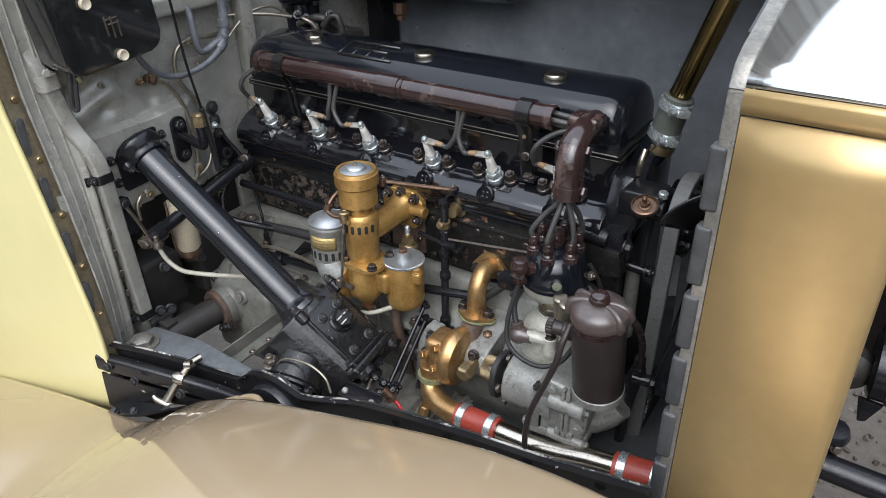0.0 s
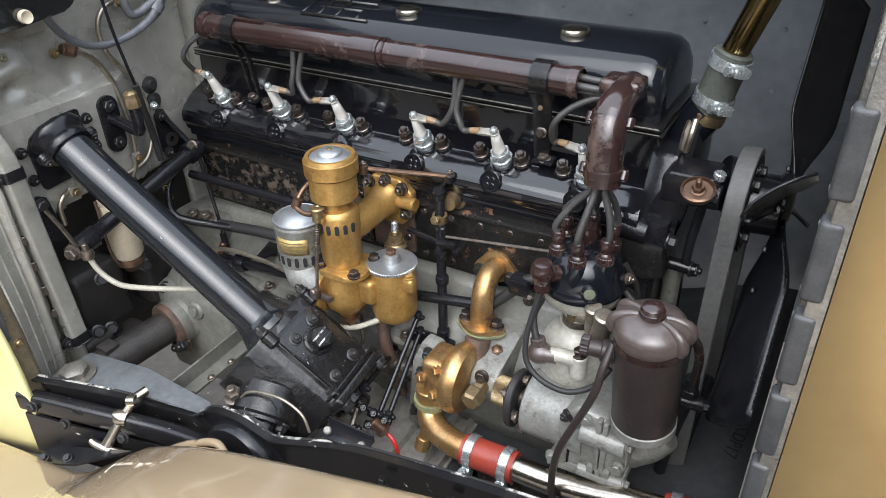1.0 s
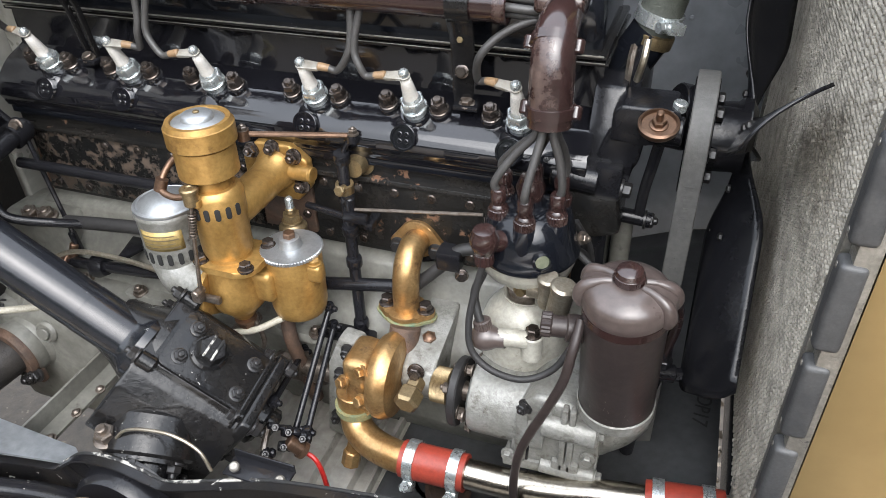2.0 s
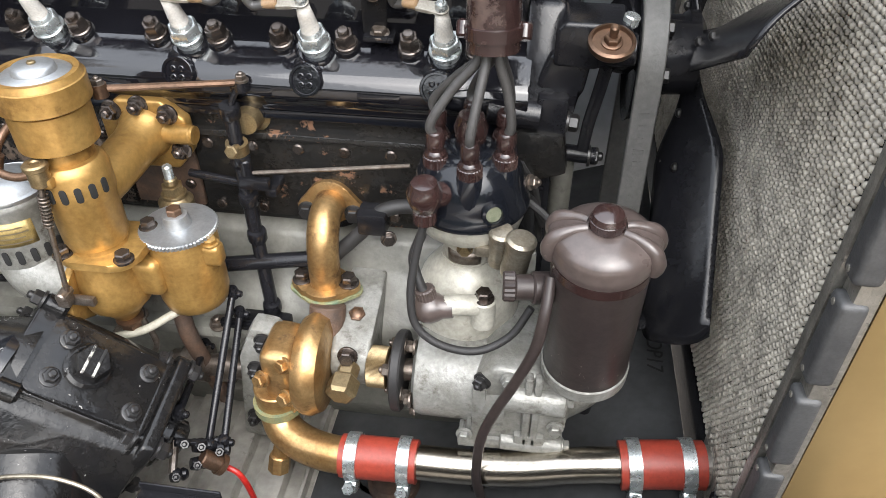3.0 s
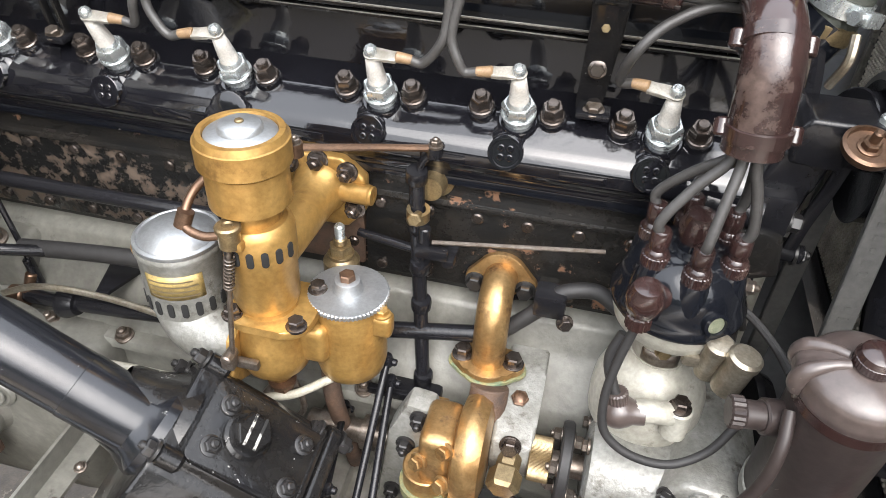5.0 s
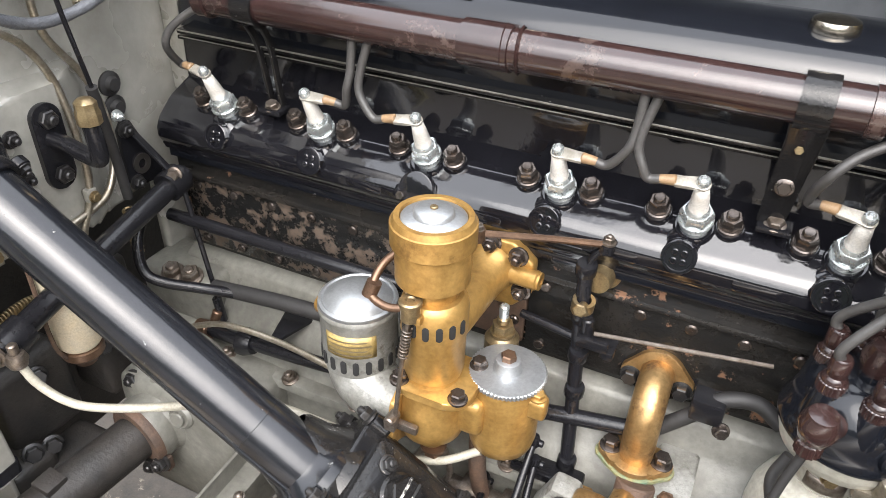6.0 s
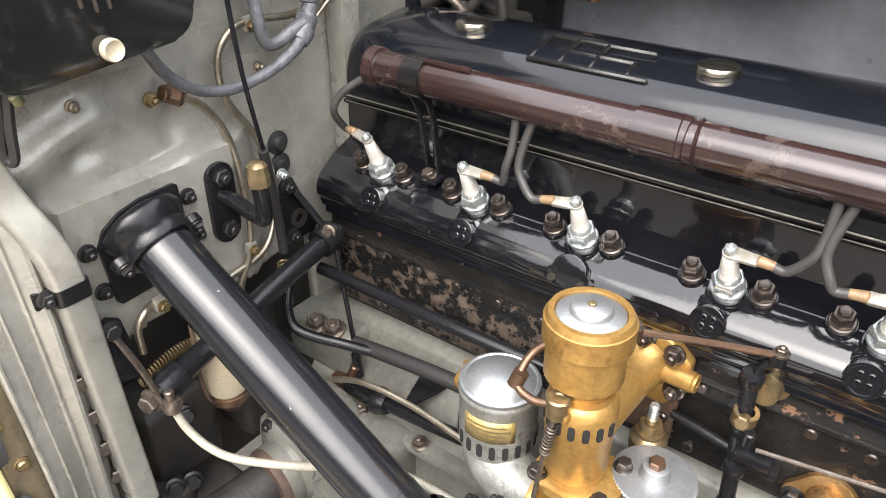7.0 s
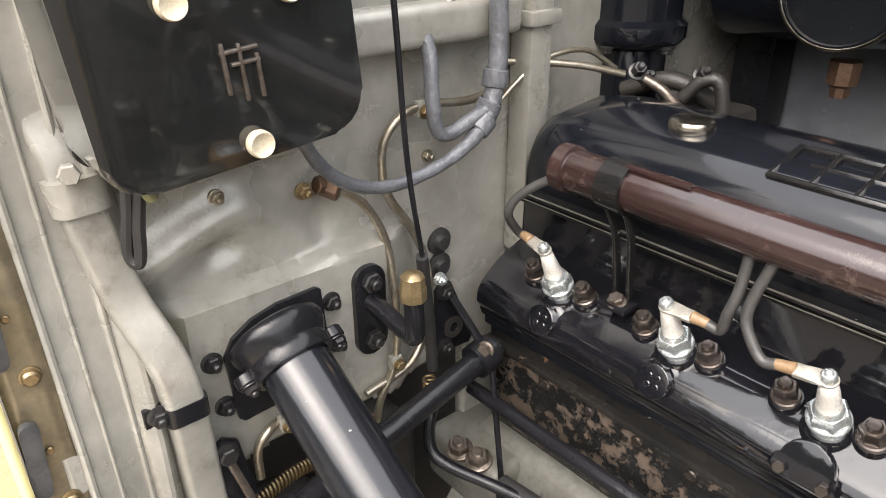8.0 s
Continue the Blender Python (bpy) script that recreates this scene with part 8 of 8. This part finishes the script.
prism(bm, [(-0.272, 0.900), (-0.262, 0.906), (-0.252, 0.900), (-0.244, 0.848), (-0.252, 0.838), (-0.266, 0.842)], 0.005, Matrix(((0, 0, 1, 0.050), (1, 0, 0, 0), (0, 1, 0, 0), (0, 0, 0, 1))), 0.0012)
tb2 = part("side_bracket", bm, SATIN, crs, "black side bracket")
bolt(tb2, (0.055, -0.262, 0.894), (1, 0, 0), 0.007, 0.005, DARKBOLT)
bm = B()
sweep(bm, [(0.058, -0.262, 0.890), (0.072, -0.256, 0.862), (0.084, -0.252, 0.836)], rounded(0.006, 0.003, 0.001, 2), n=4)
part("tie", bm, STEEL, tb2)
bolt(crs, (0.080, -0.256, 0.830), (0.3, -1, 0), 0.0085, 0.008, STEEL)
bm = B()
lathe(bm, [(0, -0.008), (0.007, -0.006), (0.009, 0), (0.007, 0.006), (0, 0.008)], at(0.094, -0.248, 0.826), 18)
cyl(bm, (0.094, -0.248, 0.832), (0.094, -0.248, 0.842), 0.0042, 12)
part("ball_joint", bm, STEEL, crs, "worn steel ball joint")
bm = B()
tube(bm, [(0.074, -0.030, 0.884), (0.090, -0.036, 0.82), (0.109, -0.042, 0.735)], 0.0028, 8)
cyl(bm, (0.105, -0.042, 0.752), (0.110, -0.043, 0.722), 0.0050, 12)
part("drop_rod", bm, SATIN, crs)
bolt(crs, (0.074, -0.036, 0.888), (0.4, -1, 0.3), 0.006, 0.006, STEEL)
# cream pipe from the ball joint to the carburettor
wp = thing("cream_conduit", (0.2, -0.2, 0.74), "cream flexible pipe running under the steering column", "pipe")
bm = B()
tube(bm, [(0.094, -0.248, 0.824), (0.102, -0.244, 0.800), (0.122, -0.238, 0.784), (0.150, -0.230, 0.782), (0.190, -0.200, 0.774), (0.235, -0.145, 0.752), (0.300, -0.128, 0.738), (0.352, -0.124, 0.728), (0.402, -0.116, 0.732), (0.436, -0.100, 0.746)], 0.0037, 12)
part("flexible_pipe", bm, WHITEHOSE, wp)

# ---- clutch housing, pipe and bottle seen through the gap ----
bell = thing("clutch_housing", (0.15, -0.15, 0.58), "grey cast housing with a dark pipe flange", "housing")
PA, PB = Vector((0.064, -0.320, 0.640)), Vector((0.086, -0.155, 0.648))
PD = (PB - PA).normalized()
bm = B()
lathe(bm, [(0.024, -0.002), (0.035, -0.002), (0.037, 0.004), (0.036, 0.014), (0.040, 0.020), (0.052, 0.030), (0.060, 0.045), (0, 0.05)], along(PB, PD), 40)
part("cover", bm, CRANK, bell, "grey cast cover")
bm = B()
lathe(bm, [(0, 0), (0.056, 0), (0.058, 0.020), (0.050, 0.038), (0.030, 0.048), (0, 0.050)], along((0.090, -0.080, 0.668), (0.1, -1, 0.2)), 40)
part("bell_cover", bm, CRANK, bell)
bm = B()
cyl(bm, (0.128, -0.110, 0.672), (0.132, -0.146, 0.680), 0.014, 24, 0.003)
cyl(bm, (0.132, -0.146, 0.680), (0.1325, -0.150, 0.681), 0.008, 20, 0.001)
part("cover_boss", bm, CRANK, bell)
bm = B()
prism(bm, [(-0.004, 0.0), (0.004, 0.0), (0.0, 0.030)], 0.012, along((0.088, -0.122, 0.690), (0, -1, 0.4)), 0.001)
part("casting_web", bm, CRANK, bell)
bm = B()
box(bm, (0.12, -0.08, 0.62), (0.16, 0.12, 0.16), bev=0.02, seg=3)
part("case", bm, CRANK, bell)
bm = B()
lathe(bm, [(0.024, -0.010), (0.034, -0.010), (0.036, -0.006), (0.036, -0.001), (0.024, -0.001), (0.024, -0.010)], along(PB, PD), 32)
box(bm, (0.110, -0.160, 0.622), (0.024, 0.010, 0.018), bev=0.003)
part("pipe_flange", bm, RUST, bell, "rusty pipe flange")
bm = B()
tube(bm, [PA - PD * 0.030, PA, PB - PD * 0.004], 0.0245, 26, smooth=False)
part("dark_pipe", bm, DARK, bell, "dark iron pipe")
bm = B()
box(bm, (0, 0, 0), (0.022, 0.022, 0.014), along((0.073, -0.252, 0.666), (0.1, 0, 1)), 0.002)
part("pipe_lug", bm, DARK, bell)
for p in ((0.115, -0.165, 0.626), (0.102, -0.165, 0.618), (0.060, -0.130, 0.690)):
    bolt(bell, p, (0.1, -0.95, 0.2), 0.008, 0.007, DARKBOLT, stud=0.004)
bm = B()
box(bm, (0.052, -0.012, 0.738), (0.10, 0.070, 0.060), bev=0.012, seg=3)
part("rear_boss", bm, CRANK, bell)
for p in ((0.052, -0.045, 0.768), (0.075, -0.042, 0.769)):
    bolt(bell, p, (0.1, -0.3, 1), 0.010, 0.009, STEEL, stud=0.003)
bot = thing("sediment_bottle", (0.062, -0.172, 0.75), "cream glass sediment bottle with a copper foot", "bottle")
bm = B()
lathe(bm, [(0, 0.772), (0.017, 0.772), (0.021, 0.778), (0.022, 0.86), (0, 0.862)], at(0.060, -0.172, 0), 28)
part("bottle_body", bm, CREAM, bot)
bm = B()
lathe(bm, [(0, 0.750), (0.010, 0.750), (0.013, 0.756), (0.019, 0.762), (0.019, 0.770), (0.016, 0.772), (0, 0.772)], at(0.060, -0.172, 0), 24)
part("foot", bm, COPPER, bot, "coppery foot")
bm = B()
for sgn in (-1, 1):
    tube(bm, [(0.060 + 0.002, -0.172 + 0.026 * sgn, 0.87), (0.062, -0.172 + 0.026 * sgn, 0.79), (0.061, -0.172 + 0.014 * sgn, 0.760)], 0.002, 8)
part("wire_bail", bm, RUST, bot)
# armoured spring conduit, and clutter behind with the gap's shade in its colour
gap = thing("gearbox_clutter", (-0.05, -0.15, 0.55), "oily gearbox parts behind the bulkhead, coloured dark for shade", "gearbox")
# filler boxes in near-black: the shade of the gap is in the colour
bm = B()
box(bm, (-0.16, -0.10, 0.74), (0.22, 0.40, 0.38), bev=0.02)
part("toe_board", bm, DARK, gap, "toe board coloured black for the shade in the gap")
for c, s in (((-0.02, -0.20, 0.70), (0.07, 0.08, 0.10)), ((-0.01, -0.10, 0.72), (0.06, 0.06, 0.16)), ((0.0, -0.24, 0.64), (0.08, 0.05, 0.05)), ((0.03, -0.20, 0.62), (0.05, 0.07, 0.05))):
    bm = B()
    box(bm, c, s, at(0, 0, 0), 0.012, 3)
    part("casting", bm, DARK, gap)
for p in ((0.02, -0.20, 0.735), (0.03, -0.235, 0.668), (0.025, -0.13, 0.72), (0.03, -0.215, 0.66)):
    bolt(gap, p, (1, -0.4, 0.4), 0.008, 0.008, DARKBOLT)
bm = B()
coil_ = [Vector((0.020, -0.235 + 0.085 * i / 260, 0.800 + 0.012 * math.sin(i / 84))) + Vector((math.cos(i * 0.628), 0, math.sin(i * 0.628))) * 0.0048 for i in range(261)]
tube(bm, coil_, 0.0013, 5, smooth=False)
part("spring_conduit", bm, BRASS, gap, "brass spring conduit")
bm = B()
coil_ = [Vector((0.045, -0.075, 0.862 - 0.00045 * i)) + Vector((math.cos(i * 0.628), math.sin(i * 0.628), 0)) * 0.0050 for i in range(121)]
tube(bm, coil_, 0.0013, 5, smooth=False)
part("spring_conduit", bm, BRASS, gap, "brass spring conduit")

# ---- shafts low along the crankcase ----
low = thing("control_shaft", (0.3, -0.06, 0.70), "black control shaft and pipes along the crankcase", "shaft")
bm = B()
tube(bm, [(0.090, -0.050, 0.710), (0.158, -0.060, 0.724), (0.30, -0.058, 0.738), (0.545, -0.040, 0.770)], 0.0072, 16)
part("long_shaft", bm, SATIN, low)
bm = B()
lathe(bm, [(0, -0.008), (0.015, -0.008), (0.015, -0.003), (0.011, 0.008), (0, 0.008)], along((0.158, -0.060, 0.724), (1, -0.03, 0.14)), 22)
part("shaft_flange", bm, SATIN, low)
bm = B()
cyl(bm, (0.080, -0.048, 0.707), (0.100, -0.052, 0.712), 0.0105, 18)
cyl(bm, (0.100, -0.052, 0.712), (0.108, -0.046, 0.738), 0.0055, 12)
part("brass_pivot", bm, COPPER, low, "brown brass pivot")
bm = B()
tube(bm, [(0.045, -0.058, 0.850), (0.050, -0.078, 0.825), (0.060, -0.086, 0.798), (0.078, -0.080, 0.787), (0.108, -0.062, 0.778), (0.150, -0.046, 0.774)], 0.0055, 12)
part("bent_pipe", bm, SATIN, low)
bm = B()
tube(bm, [(0.112, -0.048, 0.772), (0.20, -0.045, 0.780), (0.29, -0.044, 0.785)], 0.0080, 14)
part("pipe_sleeve", bm, RUBBER, low)
bm = B()
tube(bm, [(0.100, -0.075, 0.735), (0.140, -0.070, 0.748), (0.20, -0.064, 0.745), (0.28, -0.070, 0.742)], 0.0032, 8)
part("thin_pipe", bm, PIPE, low)
bm = B()
prism(bm, [(0.175, -0.010), (0.215, -0.010), (0.200, -0.062), (0.190, -0.062)], 0.004, at(0, 0, 0.742), 0.001)
part("black_web", bm, SATIN, low)
bm = B()
tube(bm, [(0.560, -0.036, 0.770), (0.590, -0.030, 0.800), (0.606, -0.026, 0.818), (0.632, -0.022, 0.822), (0.652, -0.026, 0.812)], 0.0065, 14)
part("elbow_hose", bm, RUBBER, low, "black rubber hose elbow")
bm = B()
box(bm, (0.598, -0.028, 0.810), (0.026, 0.022, 0.022), bev=0.004)
part("hose_union", bm, SATIN, low)
bolt(low, (0.612, -0.036, 0.796), (0.3, -1, 0.2), 0.0055, 0.005, BOLT)

# ---- far side of the engine ----
tank = thing("vacuum_tank", (0.02, 0.2, 1.0), "black cylindrical vacuum tank behind the engine", "tank")
bm = B()
lathe(bm, [(0, 0.93), (0.030, 0.93), (0.034, 0.95), (0.034, 1.105), (0.046, 1.11), (0.050, 1.116), (0.050, 1.128), (0.044, 1.133), (0.044, 1.24), (0, 1.25)], at(0.020, 0.20, 0), 36)
part("tank_body", bm, ENAMEL, tank)
for i in range(5):
    a = i * 1.2566 + 3.6
    bolt(tank, (0.020 + 0.046 * math.cos(a), 0.20 + 0.046 * math.sin(a), 1.110), (0, 0, -1), 0.005, 0.005, DARKBOLT)
horn = thing("horn_trumpet", (0.2, 0.31, 1.1), "black round-faced horn with a glass front and brass plug", "horn", over=(-0.006, -0.006, 0.006))
bm = B()
cyl(bm, (0.05, 0.33, 1.155), (0.42, 0.33, 1.165), 0.055, 36, 0.01)
part("horn_body", bm, ENAMEL, horn)
FC = Vector((0.185, 0.270, 1.160))
bm = B()
lathe(bm, [(0, -0.03), (0.050, -0.03), (0.053, 0), (0.0515, 0.006), (0.047, 0.008), (0.046, 0.004), (0, 0.004)], along(FC, (0.15, -0.95, 0.05)), 44)
fc = part("face_cap", bm, ENAMEL, horn)
bm = B()
lathe(bm, [(0.046, 0.0045), (0.0495, 0.0080), (0.0516, 0.0062)], along(FC, (0.15, -0.95, 0.05)), 44)
part("bright_rim", bm, NICKEL, fc, "bright rim")
bm = B()
lathe(bm, [(0, 1.083), (0.009, 1.083), (0.009, 1.092), (0.014, 1.095), (0.014, 1.115), (0, 1.115)], at(0.187, 0.301, -0.019), 8)
part("brass_plug", bm, COPPER, horn, "brass drain plug")
clut = thing("far_side_pipework", (0.1, 0.17, 1.0), "oily pipes and unions behind the rocker cover", "pipe", over=(-0.033, -0.028, 0.0))
for pts, r, m_ in (([(0.035, -0.005, 1.098), (0.045, 0.05, 1.112), (0.080, 0.110, 1.108), (0.105, 0.150, 1.098)], 0.0032, PIPE),
                   ([(0.060, 0.02, 1.060), (0.062, 0.045, 1.085), (0.068, 0.085, 1.112), (0.080, 0.125, 1.118), (0.092, 0.155, 1.100)], 0.0024, PIPE),
                   ([(0.135, 0.195, 1.075), (0.150, 0.200, 1.092), (0.165, 0.205, 1.088), (0.172, 0.21, 1.03)], 0.0060, DARK),
                   ([(0.110, 0.165, 1.095), (0.130, 0.172, 1.085), (0.155, 0.165, 1.072)], 0.0045, STEEL),
                   ([(0.07, 0.20, 1.07), (0.12, 0.21, 1.085), (0.17, 0.24, 1.05)], 0.008, DARK)):
    bm = B()
    tube(bm, pts, r, 10)
    part("pipe", bm, m_, clut)
for p in ((0.112, 0.158, 1.100), (0.105, 0.185, 1.088), (0.145, 0.205, 1.095), (0.13, 0.18, 1.075)):
    bolt(clut, p, (0.6, -0.5, 0.5), 0.0060, 0.010, DARKBOLT, stud=0.005)
bm = B()
box(bm, (0.14, 0.24, 1.02), (0.07, 0.05, 0.09), bev=0.012)
part("dark_casting", bm, DARK, clut)
